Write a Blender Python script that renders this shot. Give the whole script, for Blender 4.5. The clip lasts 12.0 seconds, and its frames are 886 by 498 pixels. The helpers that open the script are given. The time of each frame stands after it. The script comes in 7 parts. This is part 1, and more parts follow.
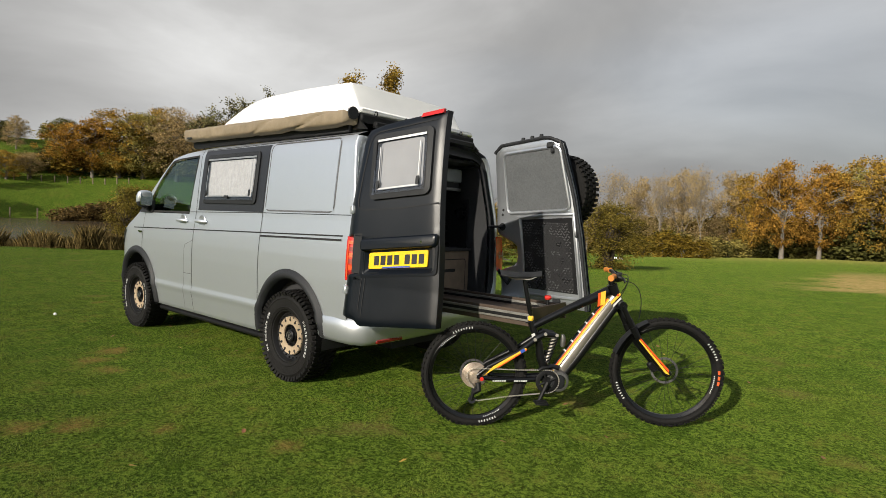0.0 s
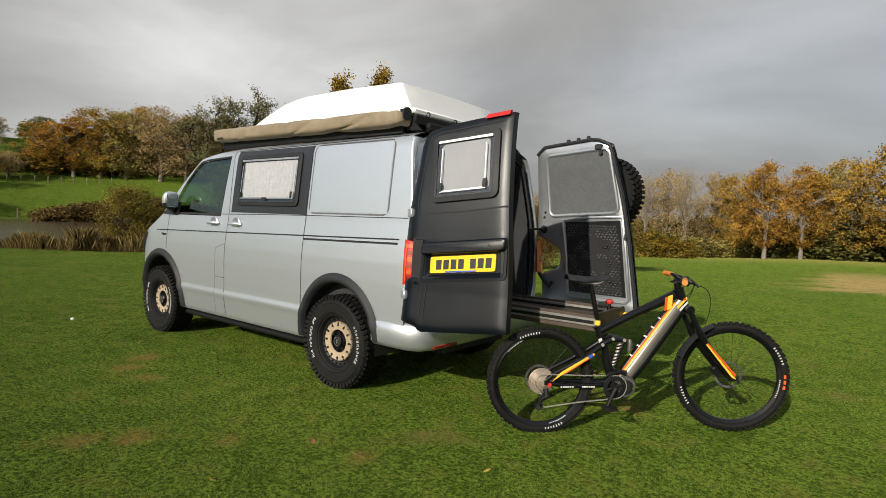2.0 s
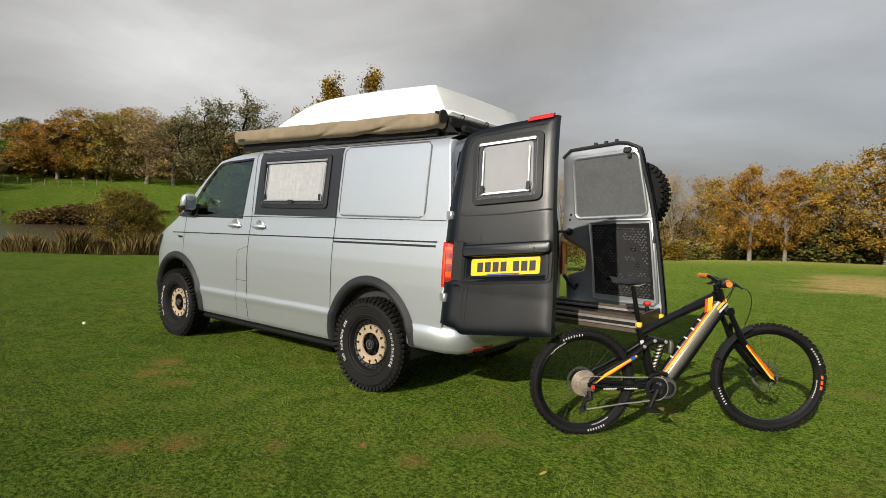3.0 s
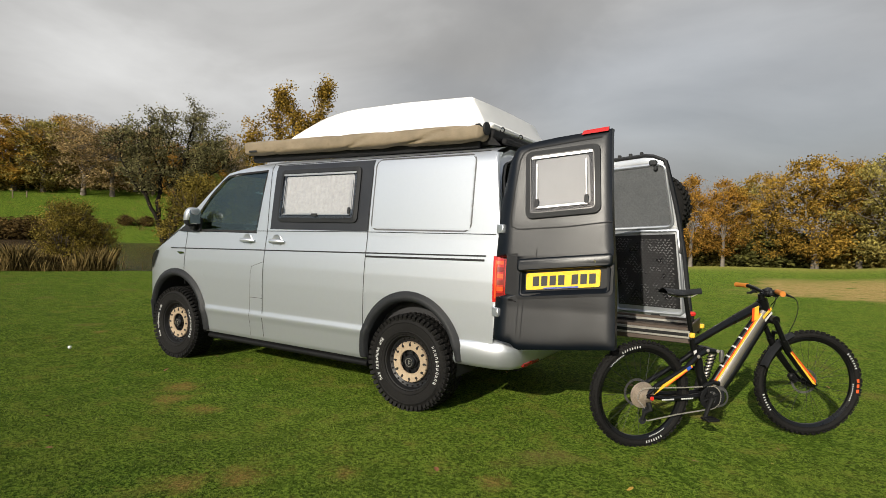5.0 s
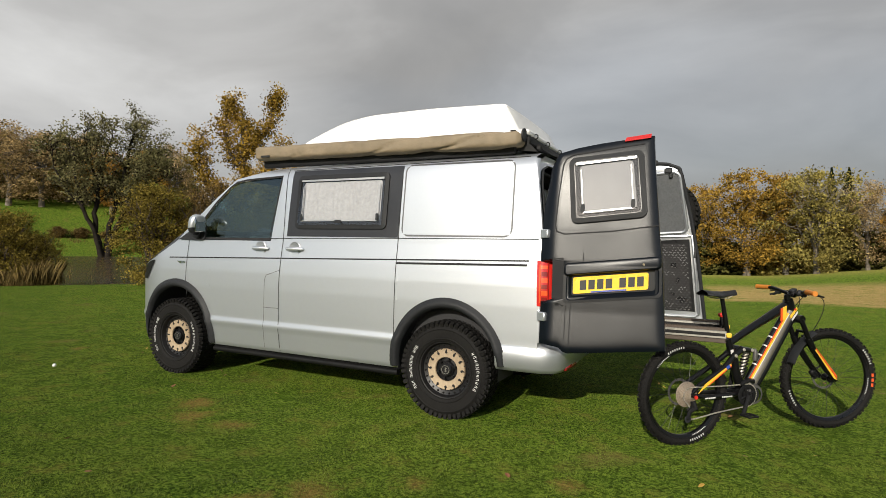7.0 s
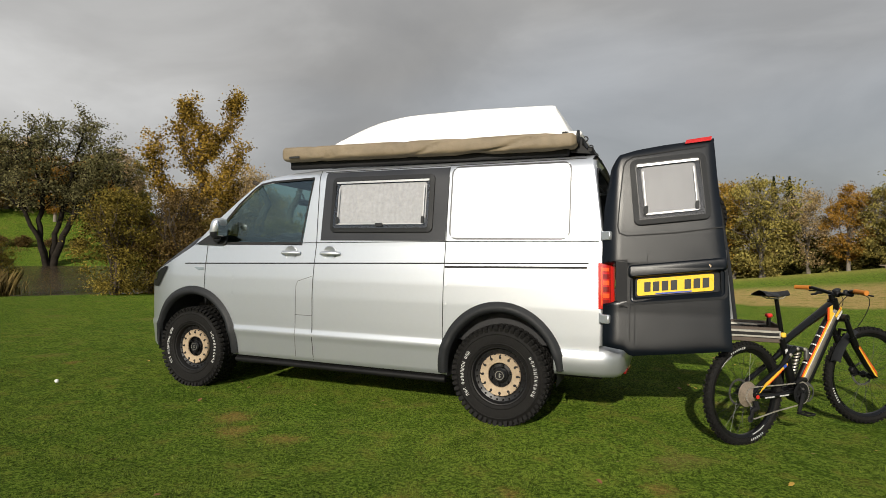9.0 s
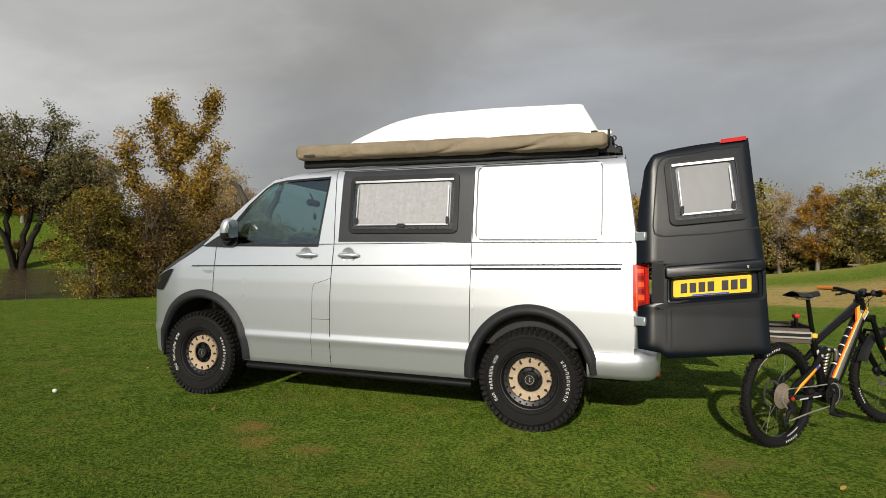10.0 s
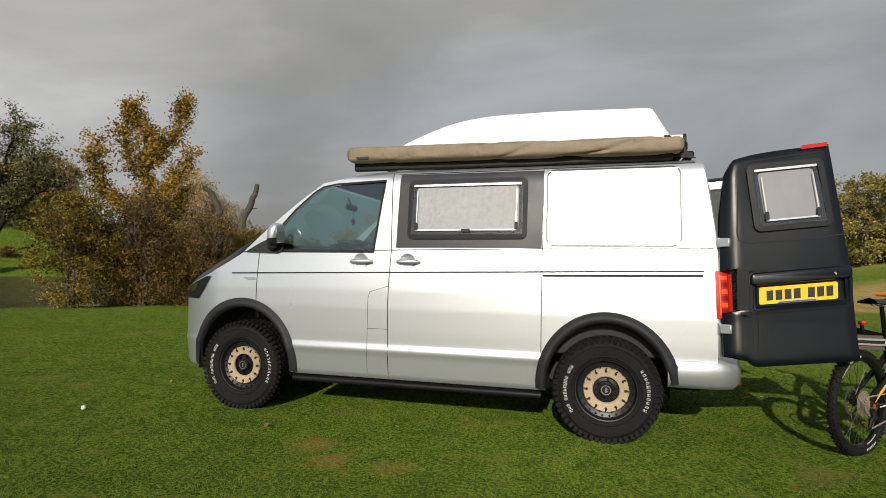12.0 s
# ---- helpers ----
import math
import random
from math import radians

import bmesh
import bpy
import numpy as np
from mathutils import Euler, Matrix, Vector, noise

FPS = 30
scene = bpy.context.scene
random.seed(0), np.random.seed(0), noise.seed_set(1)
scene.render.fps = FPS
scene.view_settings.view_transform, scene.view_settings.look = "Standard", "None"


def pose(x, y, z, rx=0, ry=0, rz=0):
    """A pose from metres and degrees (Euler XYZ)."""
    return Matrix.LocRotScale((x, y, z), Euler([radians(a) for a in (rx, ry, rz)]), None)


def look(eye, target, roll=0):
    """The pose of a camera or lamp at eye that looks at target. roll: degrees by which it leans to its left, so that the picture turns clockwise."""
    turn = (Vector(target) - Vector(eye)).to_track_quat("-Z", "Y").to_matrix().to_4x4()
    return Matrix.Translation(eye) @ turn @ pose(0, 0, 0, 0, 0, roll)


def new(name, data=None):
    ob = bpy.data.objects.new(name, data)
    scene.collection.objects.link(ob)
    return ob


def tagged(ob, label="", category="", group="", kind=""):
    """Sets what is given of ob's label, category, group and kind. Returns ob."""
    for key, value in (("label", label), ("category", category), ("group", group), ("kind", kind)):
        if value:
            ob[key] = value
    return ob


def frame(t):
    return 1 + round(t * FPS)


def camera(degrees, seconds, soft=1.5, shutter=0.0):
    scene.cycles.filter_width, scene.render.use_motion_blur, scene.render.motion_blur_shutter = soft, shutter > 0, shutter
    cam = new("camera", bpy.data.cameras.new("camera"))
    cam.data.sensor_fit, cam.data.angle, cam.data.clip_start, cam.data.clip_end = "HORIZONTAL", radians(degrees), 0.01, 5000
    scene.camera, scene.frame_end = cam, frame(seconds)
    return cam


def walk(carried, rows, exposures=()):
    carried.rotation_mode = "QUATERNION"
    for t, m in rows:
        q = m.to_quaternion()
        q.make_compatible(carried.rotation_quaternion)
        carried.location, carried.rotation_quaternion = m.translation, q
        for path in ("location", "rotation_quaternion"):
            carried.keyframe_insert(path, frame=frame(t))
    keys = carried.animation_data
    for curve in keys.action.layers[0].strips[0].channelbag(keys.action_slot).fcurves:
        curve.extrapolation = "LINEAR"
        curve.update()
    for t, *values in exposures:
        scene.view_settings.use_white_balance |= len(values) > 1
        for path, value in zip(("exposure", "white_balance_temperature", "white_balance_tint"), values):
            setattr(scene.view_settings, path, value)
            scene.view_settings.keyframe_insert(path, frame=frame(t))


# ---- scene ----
cam = camera(77.00, 12.0, soft=0.4)
PATH = [
    (0, (3.9646, -2.7014, 1.3297), (2.6840, -1.1685, 1.2285), 2.17),
    (0.5, (3.8838, -2.7702, 1.3351), (2.6082, -1.2327, 1.2397), 2.24),
    (1, (3.7801, -2.8400, 1.3413), (2.5196, -1.2904, 1.2420), 2.20),
    (1.5, (3.6642, -2.8968, 1.3309), (2.4137, -1.3391, 1.2325), 2.14),
    (2, (3.4871, -2.9913, 1.3294), (2.2518, -1.4214, 1.2317), 2.18),
    (2.5, (3.3632, -3.0807, 1.3218), (2.1397, -1.5010, 1.2357), 2.25),
    (3, (3.1844, -3.2167, 1.3151), (1.9867, -1.6173, 1.2281), 2.17),
    (5, (2.5347, -3.5668, 1.3196), (1.4901, -1.8619, 1.2746), 1.59),
    (5.5, (2.3976, -3.6459, 1.3176), (1.3911, -1.9179, 1.2880), 1.53),
    (6, (2.2500, -3.7413, 1.3063), (1.2820, -1.9913, 1.2824), 1.43),
    (6.5, (2.0851, -3.8257, 1.2835), (1.1627, -2.0511, 1.2710), 1.29),
    (7, (1.9076, -3.8839, 1.2619), (1.0323, -2.0856, 1.2611), 1.22),
    (9, (1.1842, -4.0880, 1.2175), (0.4542, -2.2262, 1.2456), 0.87),
    (9.5, (1.0004, -4.1061, 1.2170), (0.3037, -2.2316, 1.2502), 0.80),
    (10, (0.7802, -4.1055, 1.2170), (0.1288, -2.2148, 1.2498), 0.69),
    (10.5, (0.5779, -4.1304, 1.2228), (-0.0483, -2.2312, 1.2535), 0.73),
    (11, (0.3973, -4.1519, 1.2194), (-0.2157, -2.2485, 1.2590), 0.70),
    (11.5, (0.2061, -4.1762, 1.2114), (-0.3790, -2.2643, 1.2596), 0.71),
    (12, (0.0004, -4.1814, 1.2000), (-0.5417, -2.2572, 1.2615), 0.72),
]
walk(cam, [(t, look(eye, target, roll)) for t, eye, target, roll in PATH], exposures=[(0, 0.12), (4, 0.06), (8, -0.08), (12, -0.22)])

# ---- world, sun, exposure ----
SUN_ELEV, SUN_FROM = 23.2, (0.08, -1.0)
world = bpy.data.worlds.new("sky")
scene.world = world
world.use_nodes = True
wn, wl = world.node_tree.nodes, world.node_tree.links
wn.clear()


def wnode(kind, **kw):
    n = wn.new(kind)
    for k, v in kw.items():
        n.inputs[k].default_value = v
    return n


w_out, w_bg = wnode("ShaderNodeOutputWorld"), wnode("ShaderNodeBackground", Strength=1.0)
w_sky = wn.new("ShaderNodeTexSky")
w_sky.sky_type, w_sky.sun_disc = "NISHITA", False
w_sky.sun_elevation = radians(SUN_ELEV)
w_sky.sun_rotation = math.atan2(SUN_FROM[0], SUN_FROM[1])
w_dim = wnode("ShaderNodeVectorMath")
w_dim.operation = "SCALE"
w_dim.inputs["Scale"].default_value = 0.10
wl.new(w_sky.outputs[0], w_dim.inputs[0])
w_co = wn.new("ShaderNodeTexCoord")
w_map = wn.new("ShaderNodeMapping")
w_map.inputs["Scale"].default_value = (1.0, 1.0, 2.4)
wl.new(w_co.outputs["Generated"], w_map.inputs[0])
w_n1 = wnode("ShaderNodeTexNoise", Scale=2.1, Detail=7.0, Roughness=0.52, Distortion=0.35)
w_n2 = wnode("ShaderNodeTexNoise", Scale=0.9, Detail=3.0, Roughness=0.5)
wl.new(w_map.outputs[0], w_n1.inputs["Vector"])
wl.new(w_map.outputs[0], w_n2.inputs["Vector"])
# the cloud deck is thinner and brighter towards one side
w_dot = wnode("ShaderNodeVectorMath")
w_dot.operation = "DOT_PRODUCT"
w_dot.inputs[1].default_value = Vector((-0.84, 0.53, 0.27)).normalized()
wl.new(w_co.outputs["Generated"], w_dot.inputs[0])
w_side = wn.new("ShaderNodeMapRange")
for k, v in zip(("From Min", "From Max", "To Min", "To Max"), (0.90, 1.0, 0.0, 1.0)):
    w_side.inputs[k].default_value = v
wl.new(w_dot.outputs["Value"], w_side.inputs["Value"])


def wmath(op, a, b):
    n = wn.new("ShaderNodeMath")
    n.operation = op
    for i, s in enumerate((a, b)):
        if isinstance(s, (int, float)):
            n.inputs[i].default_value = s
        else:
            wl.new(s, n.inputs[i])
    return n.outputs[0]


w_mix = wmath("ADD", wmath("ADD", wmath("MULTIPLY", w_n1.outputs[0], 0.50), wmath("MULTIPLY", w_n2.outputs[0], 0.26)), 0.135)
w_val = wmath("ADD", w_mix, wmath("MULTIPLY", w_side.outputs[0], 0.21))
w_ramp = wn.new("ShaderNodeValToRGB")
els = w_ramp.color_ramp.elements
els[0].position, els[0].color = 0.36, (0.245, 0.245, 0.246, 1)
els[1].position, els[1].color = 0.86, (0.78, 0.78, 0.77, 1)
for p, c in ((0.52, (0.315, 0.313, 0.309, 1)), (0.66, (0.46, 0.457, 0.450, 1))):
    e = els.new(p)
    e.color = c
wl.new(w_val, w_ramp.inputs[0])
w_blue = wn.new("ShaderNodeMixRGB")
w_gap = wn.new("ShaderNodeMapRange")
for k, v in zip(("From Min", "From Max", "To Min", "To Max"), (0.48, 0.67, 0.0, 0.15)):
    w_gap.inputs[k].default_value = v
wl.new(w_n2.outputs[0], w_gap.inputs["Value"])
# the sky is clear on the sun's side
w_sep = wn.new("ShaderNodeSeparateXYZ")
wl.new(w_co.outputs["Generated"], w_sep.inputs[0])
w_open = wn.new("ShaderNodeMapRange")
for k, v in zip(("From Min", "From Max", "To Min", "To Max"), (0.10, -0.55, 0.0, 0.70)):
    w_open.inputs[k].default_value = v
wl.new(w_sep.outputs[1], w_open.inputs["Value"])
wl.new(wmath("MINIMUM", wmath("ADD", w_gap.outputs[0], w_open.outputs[0]), 0.8), w_blue.inputs[0])
wl.new(w_ramp.outputs[0], w_blue.inputs[1])
wl.new(w_dim.outputs[0], w_blue.inputs[2])
w_up = wn.new("ShaderNodeMapRange")
for k, v in zip(("From Min", "From Max", "To Min", "To Max"), (0.02, 0.42, 0.88, 1.32)):
    w_up.inputs[k].default_value = v
wl.new(w_sep.outputs[2], w_up.inputs["Value"])
wl.new(w_blue.outputs[0], w_bg.inputs["Color"])
wl.new(w_up.outputs[0], w_bg.inputs["Strength"])
wl.new(w_bg.outputs[0], w_out.inputs["Surface"])

sun_data = bpy.data.lights.new("sun", "SUN")
sun_data.energy, sun_data.angle, sun_data.color = 4.7, radians(0.6), (1.0, 0.93, 0.80)
sun = new("sun", sun_data)
_h = math.hypot(*SUN_FROM) * math.tan(radians(SUN_ELEV))
sun.matrix_world = look((SUN_FROM[0] * 20, SUN_FROM[1] * 20, _h * 20), (0, 0, 0))

# ---- materials ----
def mat(name, rgb, rough=0.5, metal=0.0, var=0.15, scale=20.0, bump=0.0, bscale=None, tint=None, coat=0.0, spec=0.5, island=0.0, obj=0.0, dist=0.01, even=False):
    """A procedural surface: colour varied at two scales, roughness varied, fine relief."""
    m = bpy.data.materials.new(name)
    m.use_nodes = True
    nt = m.node_tree
    nd, lk = nt.nodes, nt.links
    bs = nd["Principled BSDF"]
    bs.inputs["Metallic"].default_value = metal
    bs.inputs["Coat Weight"].default_value = coat
    bs.inputs["Specular IOR Level"].default_value = spec
    co = nd.new("ShaderNodeTexCoord")
    n1, n2 = nd.new("ShaderNodeTexNoise"), nd.new("ShaderNodeTexNoise")
    for n, s in ((n1, scale), (n2, scale * 0.13)):
        n.inputs["Scale"].default_value, n.inputs["Detail"].default_value = s, 5
        lk.new(co.outputs["Object"], n.inputs["Vector"])
    ad = nd.new("ShaderNodeMath")
    ad.operation = "ADD"
    lk.new(n1.outputs[0], ad.inputs[0])
    lk.new(n2.outputs[0], ad.inputs[1])
    last = ad.outputs[0]
    for w, src in ((island, "ShaderNodeNewGeometry"), (obj, "ShaderNodeObjectInfo")):
        if w:
            g = nd.new(src)
            mu = nd.new("ShaderNodeMath")
            mu.operation = "MULTIPLY_ADD"
            lk.new(g.outputs["Random Per Island" if src.endswith("Geometry") else "Random"], mu.inputs[0])
            mu.inputs[1].default_value = w
            lk.new(last, mu.inputs[2])
            sb = nd.new("ShaderNodeMath")
            sb.operation = "SUBTRACT"
            lk.new(mu.outputs[0], sb.inputs[0])
            sb.inputs[1].default_value = w / 2
            last = sb.outputs[0]
    mr = nd.new("ShaderNodeMapRange")
    mr.inputs["From Min"].default_value, mr.inputs["From Max"].default_value = 0.6, 1.4
    lk.new(last, mr.inputs["Value"])
    rp = nd.new("ShaderNodeValToRGB")
    a = [max(0.0, c * (1 - var)) for c in rgb]
    b = [min(1.0, c * (1 + var)) for c in (tint or rgb)]
    rp.color_ramp.elements[0].color, rp.color_ramp.elements[1].color = (*a, 1), (*b, 1)
    lk.new(mr.outputs[0], rp.inputs[0])
    lk.new(rp.outputs[0], bs.inputs["Base Color"])
    rr = nd.new("ShaderNodeMapRange")
    rr.inputs["From Min"].default_value, rr.inputs["From Max"].default_value = 0.3, 0.7
    rr.inputs["To Min"].default_value, rr.inputs["To Max"].default_value = max(0.02, rough - 0.06), min(1, rough + 0.08)
    lk.new(n2.outputs[0], rr.inputs["Value"])
    if even:
        bs.inputs["Roughness"].default_value = rough
    else:
        lk.new(rr.outputs[0], bs.inputs["Roughness"])
    if bump:
        bp = nd.new("ShaderNodeBump")
        bp.inputs["Strength"].default_value, bp.inputs["Distance"].default_value = bump, dist
        n3 = nd.new("ShaderNodeTexNoise")
        n3.inputs["Scale"].default_value, n3.inputs["Detail"].default_value = bscale or scale * 3, 4
        lk.new(co.outputs["Object"], n3.inputs["Vector"])
        lk.new(n3.outputs[0], bp.inputs["Height"])
        lk.new(bp.outputs[0], bs.inputs["Normal"])
    return m


def glass(name, rgb, rough=0.02, alpha=0.0):
    """Thin pane: mostly clear, mirror-like at grazing angles from either side."""
    m = bpy.data.materials.new(name)
    m.use_nodes = True
    nd, lk = m.node_tree.nodes, m.node_tree.links
    nd.clear()
    out, mx, tr, gl, lw = (nd.new("ShaderNode" + k) for k in ("OutputMaterial", "MixShader", "BsdfTransparent", "BsdfGlossy", "LayerWeight"))
    tr.inputs[0].default_value = (*rgb, 1)
    gl.inputs["Roughness"].default_value = rough
    gl.inputs[0].default_value = (0.5 + 0.5 * rgb[0], 0.5 + 0.5 * rgb[1], 0.5 + 0.5 * rgb[2], 1)
    lw.inputs["Blend"].default_value = 0.5
    steep, gloss = nd.new("ShaderNodeMath"), nd.new("ShaderNodeMath")
    steep.operation, gloss.operation = "POWER", "MULTIPLY_ADD"
    steep.inputs[1].default_value = 5.0
    gloss.inputs[1].default_value, gloss.inputs[2].default_value = 0.92, 0.05 + alpha
    lk.new(lw.outputs["Facing"], steep.inputs[0])
    lk.new(steep.outputs[0], gloss.inputs[0])
    lk.new(gloss.outputs[0], mx.inputs[0])
    lk.new(tr.outputs[0], mx.inputs[1])
    lk.new(gl.outputs[0], mx.inputs[2])
    lk.new(mx.outputs[0], out.inputs[0])
    return m


SILVER = mat("silver_paint", (0.63, 0.66, 0.70), 0.40, 0.80, 0.015, 300, 0.015, 1500, coat=0.5, even=True)
SILVER_IN = mat("silver_inner_paint", (0.52, 0.545, 0.58), 0.36, 0.8, 0.05, 30, coat=0.3)
CREASE = mat("shadow_crease", (0.13, 0.13, 0.135), 0.5, 0.4, 0.05)
GAP = mat("door_gap", (0.012, 0.012, 0.013), 0.8, 0, 0.1)
MATT = mat("matt_black_wrap", (0.0026, 0.0042, 0.0072), 0.335, 0.0, 0.08, 14, 0.05, 700, spec=0.36)
PLASTIC = mat("black_plastic", (0.018, 0.019, 0.021), 0.55, 0, 0.2, 40, 0.15, 900, spec=0.28)
GREYPL = mat("grey_window_panel", (0.018, 0.0195, 0.024), 0.42, 0, 0.12, 25, 0.04, 800)
RUBBER = mat("tyre_rubber", (0.0095, 0.0090, 0.0085), 0.72, 0, 0.35, 40, 0.4, 160, spec=0.18)
TAN = mat("bronze_wheel_ring", (0.36, 0.275, 0.185), 0.5, 0.15, 0.16, 60, tint=(0.40, 0.31, 0.21))
RIMBLK = mat("black_rim", (0.016, 0.016, 0.017), 0.35, 0.3, 0.2, 40)
CANVAS = mat("awning_canvas", (0.190, 0.148, 0.094), 0.62, 0, 0.15, 9, 0.3, 45, tint=(0.235, 0.186, 0.122), dist=0.012)
WHITEGRP = mat("white_fibreglass", (0.80, 0.80, 0.79), 0.30, 0, 0.03, 12, 0.03, 300, coat=0.3)
ALU = mat("aluminium", (0.50, 0.50, 0.50), 0.42, 0.9, 0.1, 50)
CHROME = mat("chrome", (0.75, 0.75, 0.75), 0.12, 1.0, 0.03, 20)
RAIL = mat("dull_aluminium", (0.33, 0.32, 0.29), 0.42, 0.7, 0.15, 50)
STEELBLK = mat("black_steel", (0.008, 0.008, 0.0085), 0.50, 0.0, 0.2, 30, spec=0.22)
REDLENS = mat("red_lens", (0.50, 0.018, 0.014), 0.15, 0, 0.12, 60, coat=0.8)
REDDARK = mat("dark_red_lens", (0.22, 0.012, 0.01), 0.15, 0, 0.1, 60, coat=0.8)
CLEARLENS = mat("clear_lens", (0.30, 0.24, 0.22), 0.15, 0, 0.1, 60, coat=0.8)
# sun glow inside the red lens, put into an orange base colour
SUNLIT_RED = mat("sunlit_red_lens", (0.78, 0.10, 0.025), 0.12, 0, 0.15, 90, coat=0.8)
YELLOW = mat("yellow_plate", (0.88, 0.52, 0.016), 0.28, 0, 0.04, 30, coat=0.5)
INK = mat("black_ink", (0.015, 0.015, 0.015), 0.5, 0, 0.1)
WHITEINK = mat("white_lettering", (0.60, 0.60, 0.58), 0.6, 0, 0.08, 60)
BLUEINK = mat("blue_strip", (0.03, 0.08, 0.4), 0.5, 0, 0.1)
CURTAIN = mat("white_lace_curtain", (0.45, 0.45, 0.46), 0.75, 0.0, 0.18, 260, 0.5, 420, tint=(0.50, 0.50, 0.51), dist=0.003)
CAB_GLASS = glass("cab_glass", (0.44, 0.63, 0.61), 0.02, 0.11)
SCREEN_GLASS = glass("windscreen_glass", (0.72, 0.86, 0.84), 0.02, 0.0)
PANE = glass("acrylic_pane", (0.80, 0.80, 0.80), 0.02, 0.04)
DARKIN = mat("dark_lining", (0.020, 0.020, 0.022), 0.8, 0, 0.25, 20, 0.1, 200)
GREYIN = mat("grey_carpet_lining", (0.10, 0.105, 0.11), 0.95, 0, 0.25, 60, 0.5, 400)
WOODDK = mat("dark_wood_board", (0.060, 0.042, 0.030), 0.5, 0, 0.35, 12, 0.05, 90)
CABWOOD = mat("brown_cabinet_board", (0.20, 0.145, 0.105), 0.5, 0, 0.3, 12, 0.05, 90)
STUD = mat("shiny_tread_studs", (0.16, 0.16, 0.165), 0.25, 0.6, 0.2, 60)
PUCK = mat("black_tread_rubber", (0.014, 0.014, 0.015), 0.30, 0, 0.2, 60)
ORANGE = mat("orange_grip", (0.55, 0.19, 0.025), 0.6, 0, 0.12, 60)
YEL = mat("yellow_paint", (0.86, 0.52, 0.05), 0.3, 0, 0.06, 40, coat=0.5)
ORG = mat("orange_red_paint", (0.75, 0.10, 0.02), 0.3, 0, 0.06, 40, coat=0.5)
BIKEBLK = mat("black_frame_paint", (0.004, 0.004, 0.0045), 0.30, 0.0, 0.15, 40, coat=0.12, spec=0.35)
BIKEGREY = mat("grey_frame_paint", (0.30, 0.27, 0.235), 0.3, 0.6, 0.08, 40, coat=0.6)
CASSETTE = mat("worn_bronze_sprockets", (0.50, 0.41, 0.32), 0.42, 0.6, 0.35, 120)
DISC = mat("dark_disc_steel", (0.17, 0.165, 0.16), 0.4, 0.7, 0.2, 80)
SPOKE = mat("black_spoke", (0.03, 0.03, 0.03), 0.35, 0.6, 0.1)
STEEL = mat("worn_steel", (0.55, 0.51, 0.45), 0.42, 0.6, 0.2, 80)
REDPL = mat("red_plastic", (0.60, 0.03, 0.02), 0.4, 0, 0.1)
BARK = mat("bark", (0.085, 0.068, 0.050), 0.9, 0, 0.4, 3, 0.6, 14, tint=(0.19, 0.165, 0.13), dist=0.05)
BARKPALE = mat("pale_bark", (0.20, 0.175, 0.14), 0.9, 0, 0.3, 3, 0.5, 14, dist=0.05)
WATER = mat("pond_water", (0.060, 0.044, 0.026), 0.19, 0, 0.2, 0.3, 0.9, 1.6, dist=0.10, even=True)
DEADWOOD = mat("dead_wood", (0.070, 0.058, 0.044), 0.9, 0, 0.35, 4, 0.5, 14, dist=0.05)
DOORBLIND = mat("grey_roller_blind", (0.33, 0.33, 0.34), 0.6, 0.0, 0.16, 5, 0.1, 12)
FENCEW = mat("weathered_post", (0.20, 0.155, 0.10), 0.85, 0, 0.3, 6)


def leafmat(name, dark, light, island=0.6):
    """Thin leaves: colour varied leaf by leaf, and some of the light comes through."""
    m = mat(name, tuple(c * 0.7 for c in dark), 0.62, 0, 0.25, 0.35, tint=light, island=island, spec=0.06)
    nd, lk = m.node_tree.nodes, m.node_tree.links
    bs = nd["Principled BSDF"]
    tr, mx = nd.new("ShaderNodeBsdfTranslucent"), nd.new("ShaderNodeMixShader")
    lk.new(bs.inputs["Base Color"].links[0].from_socket, tr.inputs[0])
    mx.inputs[0].default_value = 0.30
    lk.new(bs.outputs[0], mx.inputs[1])
    lk.new(tr.outputs[0], mx.inputs[2])
    lk.new(mx.outputs[0], nd["Material Output"].inputs["Surface"])
    return m


LEAF_ORANGE = leafmat("orange_oak_leaves", (0.103, 0.062, 0.012), (0.506, 0.276, 0.050))
LEAF_OCHRE = leafmat("ochre_oak_leaves", (0.090, 0.063, 0.012), (0.531, 0.331, 0.059))
LEAF_POLLARD = leafmat("olive_yellow_leaves", (0.036, 0.027, 0.005), (0.430, 0.277, 0.049))
LEAF_BROWN = leafmat("brown_leaves", (0.129, 0.094, 0.043), (0.538, 0.391, 0.183))
LEAF_OLIVE = leafmat("olive_leaves", (0.075, 0.071, 0.021), (0.463, 0.383, 0.107))
LEAF_GREEN = leafmat("dark_green_leaves", (0.019, 0.026, 0.008), (0.194, 0.186, 0.053))
LEAF_GREY = leafmat("grey_green_leaves", (0.037, 0.038, 0.017), (0.246, 0.226, 0.098))
LEAF_YELLOW = leafmat("yellow_leaves", (0.039, 0.033, 0.004), (0.332, 0.224, 0.034))
LEAF_SHRUB = leafmat("shrub_leaves", (0.033, 0.029, 0.006), (0.316, 0.242, 0.048))
LEAF_FIR = leafmat("fir_needles", (0.004, 0.008, 0.003), (0.033, 0.048, 0.016))
REED = leafmat("dry_reeds", (0.036, 0.030, 0.010), (0.21, 0.150, 0.055), 1.0)
BARKDARK = mat("dark_bark", (0.012, 0.010, 0.008), 0.95, 0, 0.4, 3, 0.6, 14, tint=(0.024, 0.020, 0.016), spec=0.1, dist=0.05)
